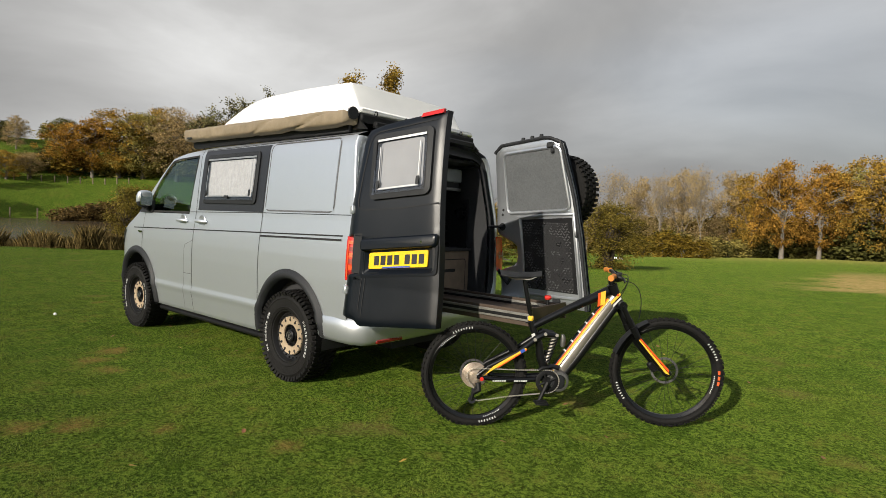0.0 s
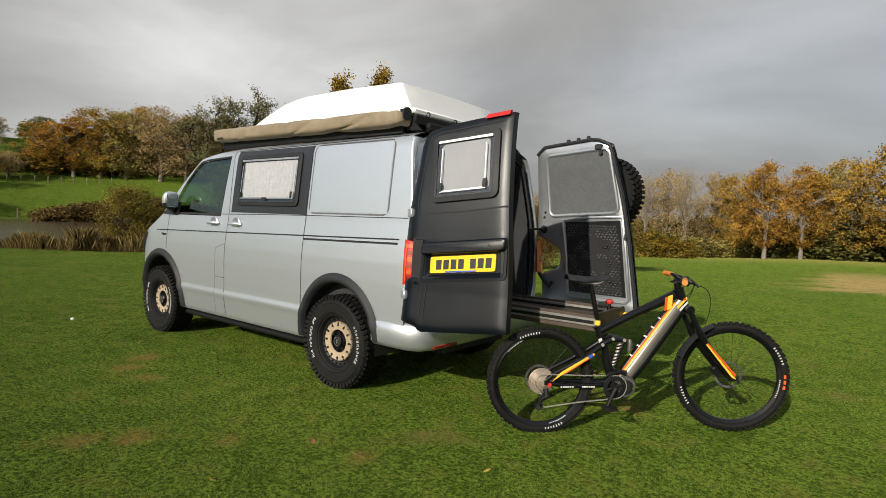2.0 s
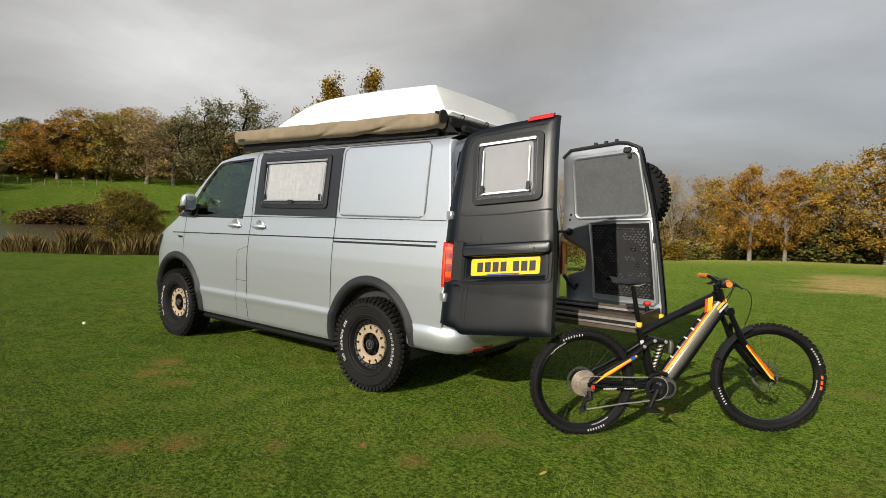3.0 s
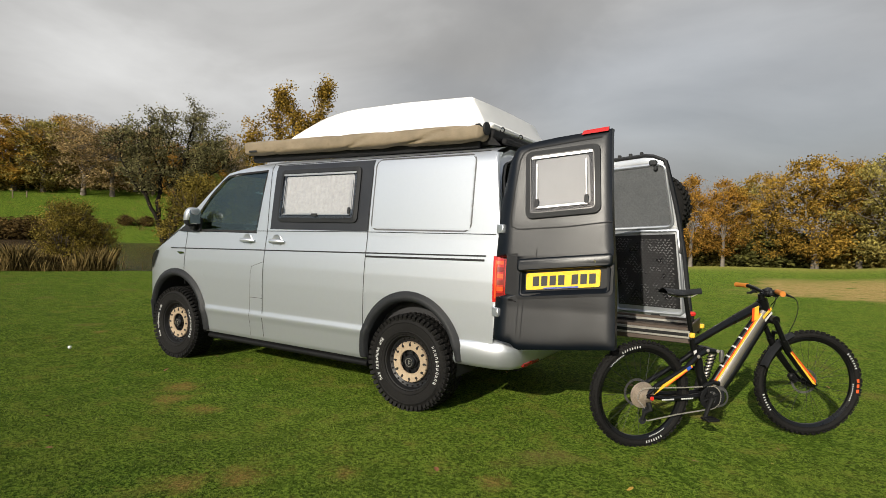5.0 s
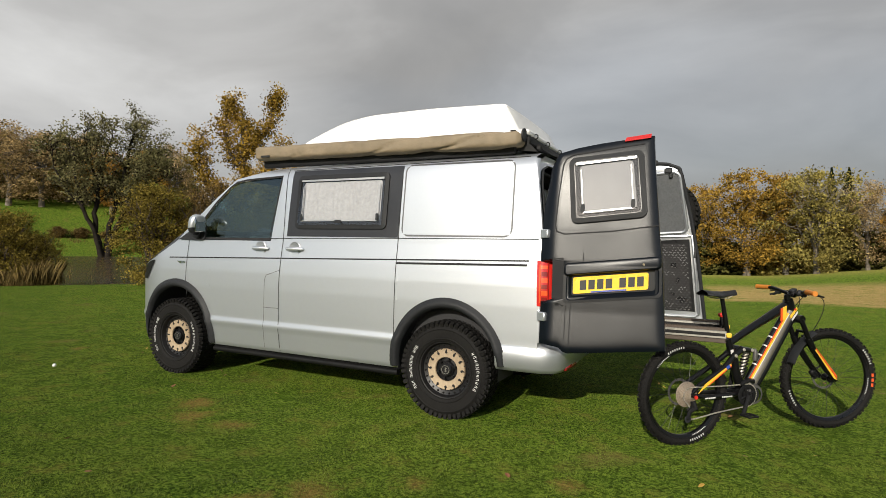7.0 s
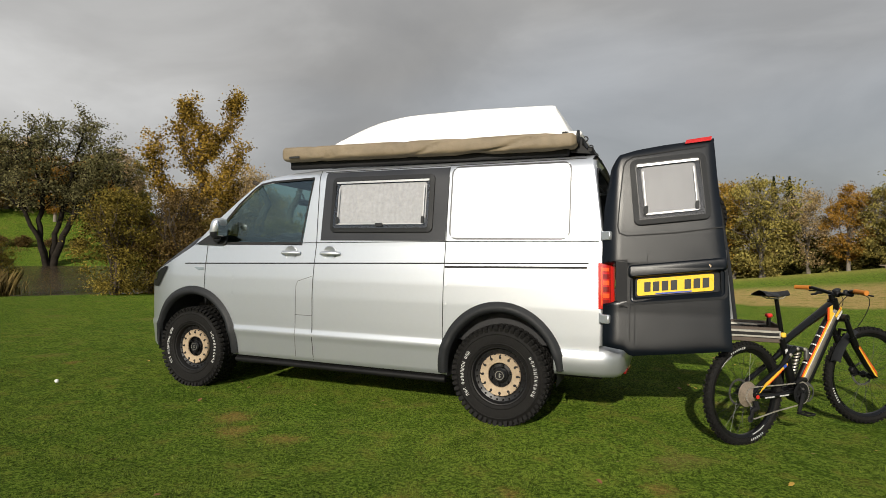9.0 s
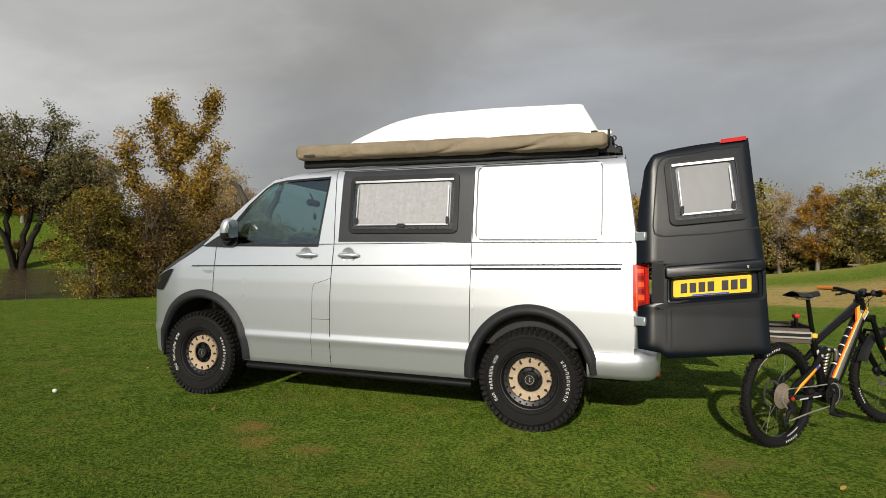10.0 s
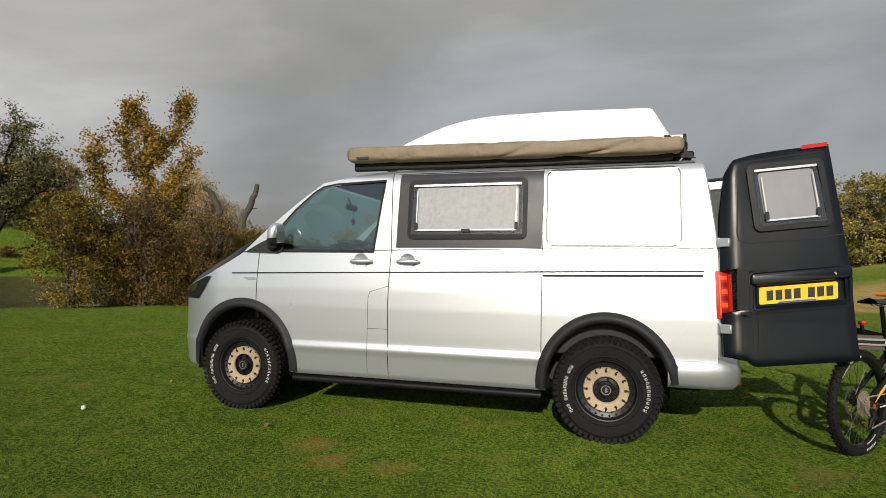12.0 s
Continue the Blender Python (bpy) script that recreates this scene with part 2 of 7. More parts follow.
LEAF_BRAMBLE = leafmat("dark_brown_bramble_leaves", (0.040, 0.028, 0.010), (0.25, 0.165, 0.060))
TWIG = mat("grey_twigs", (0.075, 0.057, 0.040), 0.9, 0, 0.3, 2)


# ---- mesh tools ----
class Geo:
    """Vertices and faces of one mesh, with the shapes that the parts are made of."""

    def __init__(self):
        self.v, self.f = [], []

    def grid(self, fn, nu, nv, wrap_u=False, wrap_v=False, flip=False):
        b = len(self.v)
        for i in range(nu):
            for j in range(nv):
                self.v.append(tuple(fn(i / (nu if wrap_u else nu - 1), j / (nv if wrap_v else nv - 1))))
        for i in range(nu if wrap_u else nu - 1):
            for j in range(nv if wrap_v else nv - 1):
                q = [b + (i % nu) * nv + j % nv, b + ((i + 1) % nu) * nv + j % nv, b + ((i + 1) % nu) * nv + (j + 1) % nv, b + (i % nu) * nv + (j + 1) % nv]
                self.f.append(q[::-1] if flip else q)
        return self

    def box(self, c, s, m=None, bevel=0.0):
        x, y, z = (k / 2 for k in s)
        d = min(bevel, x, y, z)
        b = len(self.v)
        m = m or Matrix.Identity(4)
        if d <= 0:
            pts = [(sx * x, sy * y, sz * z) for sx in (-1, 1) for sy in (-1, 1) for sz in (-1, 1)]
            fs = [(0, 1, 3, 2), (4, 6, 7, 5), (0, 4, 5, 1), (2, 3, 7, 6), (0, 2, 6, 4), (1, 5, 7, 3)]
        else:
            pts, fs = [], []
            idx = {}
            for sx in (-1, 1):
                for sy in (-1, 1):
                    for sz in (-1, 1):
                        for a, p in enumerate(((sx * x, sy * (y - d), sz * (z - d)), (sx * (x - d), sy * y, sz * (z - d)), (sx * (x - d), sy * (y - d), sz * z))):
                            idx[sx, sy, sz, a] = len(pts)
                            pts.append(p)
            for s_ in (-1, 1):
                fs.append([idx[s_, p, q, 0] for p, q in ((-1, -1), (1, -1), (1, 1), (-1, 1))][::s_])
                fs.append([idx[p, s_, q, 1] for p, q in ((-1, -1), (-1, 1), (1, 1), (1, -1))][::s_])
                fs.append([idx[p, q, s_, 2] for p, q in ((-1, -1), (1, -1), (1, 1), (-1, 1))][::s_])
            for p in (-1, 1):
                for q in (-1, 1):
                    fs.append([idx[-1, p, q, 1], idx[1, p, q, 1], idx[1, p, q, 2], idx[-1, p, q, 2]])
                    fs.append([idx[p, -1, q, 0], idx[p, 1, q, 0], idx[p, 1, q, 2], idx[p, -1, q, 2]])
                    fs.append([idx[p, q, -1, 0], idx[p, q, 1, 0], idx[p, q, 1, 1], idx[p, q, -1, 1]])
                    for r in (-1, 1):
                        fs.append([idx[p, q, r, 0], idx[p, q, r, 1], idx[p, q, r, 2]])
        for p in pts:
            self.v.append(tuple(Vector(c) + (m.to_3x3() @ Vector(p))))
        self.f += [[b + k for k in f] for f in fs]
        return self

    def tube(self, pts, r, n=8, cap=True, squash=None):
        """A round bar along pts; r may be one radius or one per point."""
        pts = [Vector(p) for p in pts]
        rs = [r] * len(pts) if isinstance(r, (int, float)) else list(r)
        b = len(self.v)
        side = None
        for k, p in enumerate(pts):
            d = (pts[min(k + 1, len(pts) - 1)] - pts[max(k - 1, 0)]).normalized()
            if side is None:
                side = d.cross(Vector((0, 0, 1)) if abs(d.z) < 0.9 else Vector((1, 0, 0))).normalized()
            side = (side - d * side.dot(d)).normalized()
            up = d.cross(side)
            for j in range(n):
                a = 2 * math.pi * j / n
                o = side * math.cos(a) * rs[k] * (squash or 1) + up * math.sin(a) * rs[k]
                self.v.append(tuple(p + o))
        for k in range(len(pts) - 1):
            for j in range(n):
                self.f.append([b + k * n + j, b + k * n + (j + 1) % n, b + (k + 1) * n + (j + 1) % n, b + (k + 1) * n + j])
        if cap:
            self.f.append([b + j for j in range(n)][::-1])
            self.f.append([b + (len(pts) - 1) * n + j for j in range(n)])
        return self

    def lathe(self, prof, n, c=(0, 0, 0), axis="y", a0=0.0, a1=None, close=False):
        """prof: (radius, along) pairs, turned round the axis through c."""
        full = a1 is None
        c = Vector(c)
        b = len(self.v)
        m = n if full else n + 1
        for i in range(m):
            a = a0 + ((2 * math.pi) if full else (a1 - a0)) * i / n
            for r, t in prof:
                o = {"y": (r * math.cos(a), t, r * math.sin(a)), "x": (t, r * math.cos(a), r * math.sin(a)), "z": (r * math.cos(a), r * math.sin(a), t)}[axis]
                self.v.append(tuple(c + Vector(o)))
        k = len(prof)
        for i in range(n):
            for j in range(k if close else k - 1):
                i2, j2 = (i + 1) % m, (j + 1) % k
                self.f.append([b + i * k + j, b + i2 * k + j, b + i2 * k + j2, b + i * k + j2])
        return self

    def prism(self, poly, fn, depth):
        """A flat outline in (u, v) given thickness: fn(u, v, w) places it, w from 0 to depth."""
        b, n = len(self.v), len(poly)
        for w in (0.0, depth):
            self.v += [tuple(fn(u, v, w)) for u, v in poly]
        self.f.append([b + k for k in range(n)])
        self.f.append([b + n + k for k in range(n)][::-1])
        for k in range(n):
            self.f.append([b + k, b + n + k, b + n + (k + 1) % n, b + (k + 1) % n])
        return self

    def strip(self, pts, width, fn, lift):
        """A flat ribbon of that width along a line (u, v), raised by lift off the surface fn(u, v, w)."""
        b = len(self.v)
        P = [Vector(p).to_2d() for p in pts]
        for k, p in enumerate(P):
            d = (P[min(k + 1, len(P) - 1)] - P[max(k - 1, 0)]).normalized()
            o = Vector((-d.y, d.x)) * width / 2
            for q in (p + o, p - o):
                self.v.append(tuple(fn(q.x, q.y, lift)))
        for k in range(len(P) - 1):
            self.f.append([b + 2 * k, b + 2 * k + 1, b + 2 * k + 3, b + 2 * k + 2])
        return self


def mesh_of(name, g, material, angle=38, smooth=True, fix=True):
    me = bpy.data.meshes.new(name)
    me.from_pydata(g.v, [], g.f)
    if fix:
        bm = bmesh.new()
        bm.from_mesh(me)
        bmesh.ops.remove_doubles(bm, verts=bm.verts, dist=1e-5)
        bmesh.ops.recalc_face_normals(bm, faces=bm.faces)
        bm.to_mesh(me)
        bm.free()
    if smooth:
        me.shade_smooth()
        me.set_sharp_from_angle(angle=radians(angle))
    me.materials.append(material)
    return me


def part(name, g, material, parent=None, label="", angle=38, smooth=True, fix=True):
    ob = new(name, mesh_of(name, g, material, angle, smooth, fix))
    if parent is not None:
        ob.parent = parent
        ob.matrix_parent_inverse = parent.matrix_world.inverted()
    return tagged(ob, label=label)


def repeat(name, g, material, parent, places, label=""):
    """Alike pieces, each an object of its own, on one mesh."""
    me = mesh_of(name, g, material)
    for m in places:
        o = new(name, me)
        o.parent = parent
        o.matrix_basis = m
        tagged(o, label=label)


def thing(name, at, label, category, group="", kind=""):
    e = new(name)
    e.matrix_world = Matrix.Translation(at)
    e.empty_display_size = 0.1
    bpy.context.view_layer.update()
    return tagged(e, label, category, group, kind)


def lerp(pts, x):
    """Piecewise linear reading of (x, y) pairs."""
    if x <= pts[0][0]:
        return pts[0][1]
    for (a, p), (b, q) in zip(pts, pts[1:]):
        if x <= b:
            return p + (q - p) * (x - a) / (b - a)
    return pts[-1][1]


def smoothstep(a, b, x):
    k = min(1.0, max(0.0, (x - a) / (b - a)))
    return k * k * (3 - 2 * k)


def rounded(x0, z0, x1, z1, r, n=5, skew=0.0):
    """A rectangle with round corners as a list of points; skew leans its upper edge along x."""
    out = []
    for cx, cz, a in ((x1 - r, z1 - r, 0), (x0 + r, z1 - r, 90), (x0 + r, z0 + r, 180), (x1 - r, z0 + r, 270)):
        for k in range(n + 1):
            t = radians(a + 90 * k / n)
            px, pz = cx + r * math.cos(t), cz + r * math.sin(t)
            out.append((px + skew * (pz - z0) / (z1 - z0), pz))
    return out


# ---- ground ----
G0 = -0.045
SPOTS = [(-1.21, -0.89, 0.13), (-0.18, -1.73, 0.12), (0.0, -1.51, 0.14), (0.45, -1.17, 0.1), (-5.01, 0.28, 0.1), (-1.67, -0.89, 0.14), (-1.89, -0.63, 0.16), (1.19, -0.78, 0.08)]
FALL = [(-30, -0.050), (-21.4, -0.032), (-17, -0.0095), (-10, 0.008), (-5, 0.019), (3, 0.0225), (11, 0.031), (22, 0.037)]


def ground_z(x, y):
    d = math.hypot(x - 1.0, y + 3.0)
    az = math.degrees(math.atan2(-(x - 1.0), y + 3.0))
    right = 1 - smoothstep(28, 50, az) if az > -90 else 1 - smoothstep(-90, -140, az)
    left = smoothstep(40, 56, az) * (1 - smoothstep(120, 150, az))
    z = G0
    z -= right * lerp(FALL, az) * min(85.0, max(0.0, d - 13))
    z += left * (0.26 * min(35.0, max(0.0, d - 56)) + 0.085 * min(80.0, max(0.0, d - 85)))
    s, t = pond_st(x, y)
    inside = smoothstep(0.2, 2.5, s) * (1 - smoothstep(-1.5, 1.5, s - 39.5 + 10 * smoothstep(-8, 3, t))) * smoothstep(-34, -29, t) * (1 - smoothstep(7, 12, t))
    z -= 0.95 * inside
    z += 0.8 * left * smoothstep(29.0, 36.0, s) * smoothstep(-12, -3, t)
    z += 0.011 * left * min(60.0, max(0.0, s))
    z += 0.02 * noise.noise(Vector((x * 0.35, y * 0.35, 0)))
    z -= 0.028 * math.exp(-((x - 2.0) ** 2 + (y - 0.5) ** 2) / 1.6)
    return z


def pond_st(x, y):
    n = Vector((-0.87, 0.49))
    p = Vector((x + 16.2, y - 5.5))
    return p.dot(n) + 1.2 * noise.noise(Vector((x * 0.08, y * 0.08, 4))), p.dot(Vector((n.y, -n.x)))


def ground():
    """One sheet to the horizon, in rings that widen with distance."""
    g = Geo()
    rs = [0.0] + [0.35 * 1.075 ** k for k in range(118)]
    na = 144
    g.v.append((1.0, -3.0, ground_z(1.0, -3.0)))
    for r in rs[1:]:
        for k in range(na):
            a = 2 * math.pi * k / na
            x, y = 1.0 + r * math.cos(a), -3.0 + r * math.sin(a)
            g.v.append((x, y, ground_z(x, y)))
    for k in range(na):
        g.f.append([0, 1 + k, 1 + (k + 1) % na])
    for i in range(len(rs) - 2):
        for k in range(na):
            a, b = 1 + i * na, 1 + (i + 1) * na
            g.f.append([a + k, b + k, b + (k + 1) % na, a + (k + 1) % na])
    m = bpy.data.materials.new("meadow_turf")
    m.use_nodes = True
    nd, lk = m.node_tree.nodes, m.node_tree.links
    bs = nd["Principled BSDF"]
    bs.inputs["Roughness"].default_value = 0.9
    bs.inputs["Specular IOR Level"].default_value = 0.04
    bs.inputs["Diffuse Roughness"].default_value = 1.0
    co = nd.new("ShaderNodeTexCoord")

    def nz(scale, detail=6, rough=0.6):
        n = nd.new("ShaderNodeTexNoise")
        n.inputs["Scale"].default_value, n.inputs["Detail"].default_value, n.inputs["Roughness"].default_value = scale, detail, rough
        lk.new(co.outputs["Object"], n.inputs["Vector"])
        return n.outputs[0]

    def ramp(src, stops):
        r = nd.new("ShaderNodeValToRGB")
        e = r.color_ramp.elements
        e[0].position, e[0].color = stops[0][0], (*stops[0][1], 1)
        e[1].position, e[1].color = stops[-1][0], (*stops[-1][1], 1)
        for p, c in stops[1:-1]:
            k = e.new(p)
            k.color = (*c, 1)
        lk.new(src, r.inputs[0])
        return r.outputs[0]

    def mix(f, a, b):
        x = nd.new("ShaderNodeMixRGB")
        for i, s in enumerate((f, a, b)):
            if isinstance(s, (int, float, tuple)):
                x.inputs[i].default_value = s
            else:
                lk.new(s, x.inputs[i])
        return x.outputs[0]

    def mul(a, b, op="MULTIPLY"):
        r = nd.new("ShaderNodeMath")
        r.operation = op
        for i, s in enumerate((a, b)):
            if isinstance(s, (int, float)):
                r.inputs[i].default_value = s
            else:
                lk.new(s, r.inputs[i])
        return r.outputs[0]

    # fine grain; its near-black end puts the shade between tufts into the colour
    fine = ramp(mul(mul(nz(38, 8, 0.7), 0.55), mul(nz(130, 4, 0.7), 0.45), "ADD"), [(0.445, (0.004, 0.010, 0.001)), (0.50, (0.058, 0.110, 0.011)), (0.555, (0.180, 0.240, 0.030))])
    wide = ramp(nz(0.55, 5), [(0.35, (0.051, 0.115, 0.011)), (0.65, (0.138, 0.178, 0.025))])
    base = mix(0.22, fine, wide)
    # clumps a hand or two across: deeper green, and yellowed thatch
    clump = nz(4.5, 6, 0.65)
    base = mix(ramp(clump, [(0.54, (0, 0, 0)), (0.66, (0.46, 0.46, 0.46))]), base, ramp(nz(70, 6, 0.7), [(0.38, (0.056, 0.058, 0.009)), (0.62, (0.264, 0.232, 0.049))]))
    base = mix(ramp(clump, [(0.34, (0.65, 0.65, 0.65)), (0.46, (0, 0, 0))]), base, ramp(nz(90, 6, 0.7), [(0.38, (0.005, 0.014, 0.002)), (0.62, (0.068, 0.120, 0.009))]))
    dead = ramp(nz(1.1, 5), [(0.60, (0, 0, 0)), (0.72, (1, 1, 1))])
    base = mix(mix(0.55, (0, 0, 0, 1), dead), base, ramp(nz(30, 6), [(0.35, (0.104, 0.076, 0.027)), (0.65, (0.208, 0.152, 0.058))]))
    # small worn spots of bare soil and thatch
    spotf = None
    for sx, sy, sr in SPOTS:
        dd = nd.new("ShaderNodeVectorMath")
        dd.operation = "DISTANCE"
        lk.new(co.outputs["Object"], dd.inputs[0])
        dd.inputs[1].default_value = (sx, sy, G0)
        wb = nd.new("ShaderNodeMath")
        wb.operation = "MULTIPLY_ADD"
        lk.new(nz(7, 5, 0.7), wb.inputs[0])
        wb.inputs[1].default_value = 0.46
        lk.new(dd.outputs["Value"], wb.inputs[2])
        mr = nd.new("ShaderNodeMapRange")
        mr.inputs["From Min"].default_value, mr.inputs["From Max"].default_value = sr + 0.27, sr + 0.12
        lk.new(wb.outputs[0], mr.inputs["Value"])
        if spotf is None:
            spotf = mr.outputs[0]
        else:
            mx = nd.new("ShaderNodeMath")
            mx.operation = "MAXIMUM"
            lk.new(spotf, mx.inputs[0])
            lk.new(mr.outputs[0], mx.inputs[1])
            spotf = mx.outputs[0]
    base = mix(mul(spotf, 0.7), base, ramp(nz(55, 6, 0.7), [(0.35, (0.10, 0.065, 0.020)), (0.65, (0.34, 0.205, 0.065))]))
    # straw-coloured unmown stretch
    sep = nd.new("ShaderNodeSeparateXYZ")
    lk.new(co.outputs["Object"], sep.inputs[0])

    def rng(src, a, b):
        r = nd.new("ShaderNodeMapRange")
        r.interpolation_type = "SMOOTHSTEP"
        r.inputs["From Min"].default_value, r.inputs["From Max"].default_value = a, b
        lk.new(src, r.inputs["Value"])
        return r.outputs[0]

    wob = nz(0.22, 5)
    yy = mul(sep.outputs[1], mul(mul(wob, 0.5, "SUBTRACT"), 9.0), "ADD")
    xx = mul(sep.outputs[0], mul(mul(wob, 0.5, "SUBTRACT"), 7.0), "ADD")
    straw = mul(mul(rng(yy, 14.0, 15.8), rng(yy, 36.0, 24.0)), mul(rng(xx, 0.8, 2.4), rng(nz(2.2, 6, 0.7), 0.32, 0.50)))
    base = mix(mul(straw, 0.92), base, ramp(nz(14, 8, 0.75), [(0.30, (0.11, 0.090, 0.024)), (0.5, (0.29, 0.205, 0.080)), (0.72, (0.46, 0.34, 0.155))]))
    far_dry = mul(mul(rng(yy, 38.0, 78.0), rng(xx, -30.0, -5.0)), 0.55)
    base = mix(far_dry, base, ramp(nz(3, 6, 0.7), [(0.35, (0.16, 0.15, 0.036)), (0.65, (0.30, 0.23, 0.078))]))
    lk.new(base, bs.inputs["Base Color"])
    bp = nd.new("ShaderNodeBump")
    bp.inputs["Strength"].default_value, bp.inputs["Distance"].default_value = 0.9, 0.03
    lk.new(mul(nz(45, 8, 0.75), mul(nz(12, 4, 0.6), 1.6), "ADD"), bp.inputs["Height"])
    lk.new(bp.outputs[0], bs.inputs["Normal"])
    ob = part("ground", g, m, None, angle=180, fix=False)
    return tagged(ob, "mown green autumn meadow with worn and straw-coloured patches", "ground", kind="structure")


ground()


def pond():
    g = Geo()
    n, c = Vector((-0.87, 0.49)), Vector((-16.2, 5.5))
    t = Vector((n.y, -n.x))
    q = [c + n * a + t * b for a, b in ((-0.5, -36), (-0.5, 14), (43, 14), (43, -36))]
    g.f.append([0, 1, 2, 3])
    g.v = [(p.x, p.y, -0.24 + 0.011 * max(0.0, (p - c).dot(n))) for p in q]
    tagged(part("water", g, WATER, None), "brown still pond with reflections of the trees", "pond", kind="structure")


pond()

# ---- the van ----
CY = 0.98
XR, XF = 0.047, -2.975
HUB = 0.322
PROFILE = [(0.27, 0.06), (0.31, 0.035), (0.47, 0.012), (0.512, 0.001), (0.525, 0.0), (0.536, 0.002), (0.556, 0.0105), (0.575, 0.0112), (0.66, 0.009), (0.85, 0.006), (1.0, 0.010), (1.09, 0.018), (1.13, 0.022), (1.30, 0.045), (1.6, 0.075), (1.88, 0.108), (1.93, 0.122), (1.965, 0.15)]


def nose(x):
    k = min(1.0, max(0.0, (-x - 3.20) / 0.66))
    return 0.60 * (1 - math.sqrt(1 - k ** 2.2))


def side_y(x, z):
    return lerp(PROFILE, z) + nose(x)


def on_side(x, z, w=0.0):
    """A point on the left flank, w metres proud of it."""
    return (x, side_y(x, z) - w, z)


van = thing("camper_van", (-1.5, CY, G0), "silver camper van with matt black rear doors standing open on grass", "van")
TOP = [(-3.0, 1.31), (-2.755, 1.53), (-2.5, 1.735), (-2.276, 1.895), (-2.0, 1.945), (-1.62, 1.965)]
HOOD = [(-3.81, 0.84), (-3.75, 0.92), (-3.58, 1.015), (-3.36, 1.10), (-3.2, 1.185), (-3.02, 1.29)]


def low_edge(x):
    z = 0.285
    for cx, r in ((XR, 0.435), (XF, 0.455)):
        if abs(x - cx) < r:
            z = max(z, HUB + 0.015 + math.sqrt(r * r - (x - cx) ** 2) * 1.10)
    return max(z, 0.55) if x > 0.46 else z


def flank(sign):
    """Side skin: lower panels, window surrounds and rear quarter; sign -1 mirrors it to the far side."""
    g = Geo()

    def put(x, z):
        y = side_y(x, z)
        return (x, y if sign > 0 else 2 * CY - y, z)

    xs = sorted(set([round(-3.81 + 0.04 * k, 3) for k in range(116) if -3.81 + 0.04 * k < 0.78] + [round(cx + r * math.sin(k * math.pi / 40), 4) for cx, r in ((XR, 0.435), (XF, 0.455)) for k in range(-20, 21)] + [0.78]))
    nz = 48
    LV = [p[0] for p in PROFILE if 0.3 < p[0] < 1.3]

    def col(x):
        lo, hi = low_edge(x), (lerp(HOOD, x) if x < -3.02 else 1.30)
        out = []
        for k in range(nz + 1):
            z = lo + (hi - lo) * k / nz
            near = [q for q in LV if abs(q - z) < (hi - lo) / nz * 0.5 and lo < q < hi]
            out.append(near[0] if near else z)
        return out

    b = len(g.v)
    for x in xs:
        g.v += [put(x, z) for z in col(x)]
    for i in range(len(xs) - 1):
        for k in range(nz):
            g.f.append([b + i * (nz + 1) + k, b + (i + 1) * (nz + 1) + k, b + (i + 1) * (nz + 1) + k + 1, b + i * (nz + 1) + k + 1])
    inner = [(-2.81, 1.322), (-2.72, 1.445), (-2.52, 1.66), (-2.29, 1.855), (-2.0, 1.885), (-1.70, 1.898)]

    def apil(u, v):
        n = len(TOP) - 1
        k = min(n - 1, int(u * n))
        t = u * n - k
        a = Vector(TOP[k]).lerp(Vector(TOP[k + 1]), t)
        c = Vector(inner[k]).lerp(Vector(inner[k + 1]), t)
        p = a.lerp(c, v)
        return put(p.x, p.y)

    g.grid(apil, 26, 6)
    g.grid(lambda u, v: put((-1.775 + 0.075 * min(1, v / 0.9)) * (1 - u) + -1.60 * u, 1.30 + 0.665 * v), 4, 14)
    g.grid(lambda u, v: put(-1.60 + u * (0.78 - 0.075 * v ** 1.4 + 1.60), 1.30 + 0.665 * v), 40, 16)
    return g


skin = part("side_skin", flank(1), SILVER, van, angle=25)
part("side_skin", flank(-1), SILVER, van, angle=25)


def roof_skin():
    g = Geo()

    def f(u, v):
        x = -2.30 + u * (0.71 + 2.30)
        edge = lerp(TOP, x)
        a = math.pi * v
        s = -math.cos(a)
        half = CY - side_y(x, edge)
        y = CY + s * half
        return (x, y, edge + (2.035 - 1.965) * (1 - abs(s) ** 5) + 0.012 * (1 - s * s) - 0.05 * smoothstep(-1.9, -2.3, x) * (1 - s * s))

    return g.grid(f, 30, 33)


part("roof_skin", roof_skin(), SILVER, van, angle=60)


def bonnet():
    g = Geo()

    def f(u, v):
        x = -3.81 + u * 0.83
        e = lerp(HOOD, x)
        s = 2 * v - 1
        half = CY - side_y(x, e)
        return (x - 0.10 * (1 - s * s) * u, CY + s * half, e + 0.115 * (1 - s ** 14) * (0.50 + 0.50 * u) + 0.004)

    return g.grid(f, 16, 25)


part("bonnet", bonnet(), MATT, van, "matt black bonnet", angle=60)


def windscreen():
    g = Geo()

    def f(u, v):
        s = 2 * v - 1
        x0 = -3.02 + u * 0.74
        z = lerp(TOP, x0)
        half = CY - side_y(x0, z) - 0.03
        return (x0 - 0.14 * (1 - s * s), CY + s * half, z + 0.02 * (1 - s * s) + 0.004)

    return g.grid(f, 10, 17)


ws = part("windscreen", windscreen(), SCREEN_GLASS, van, angle=60)
ws.visible_shadow = False
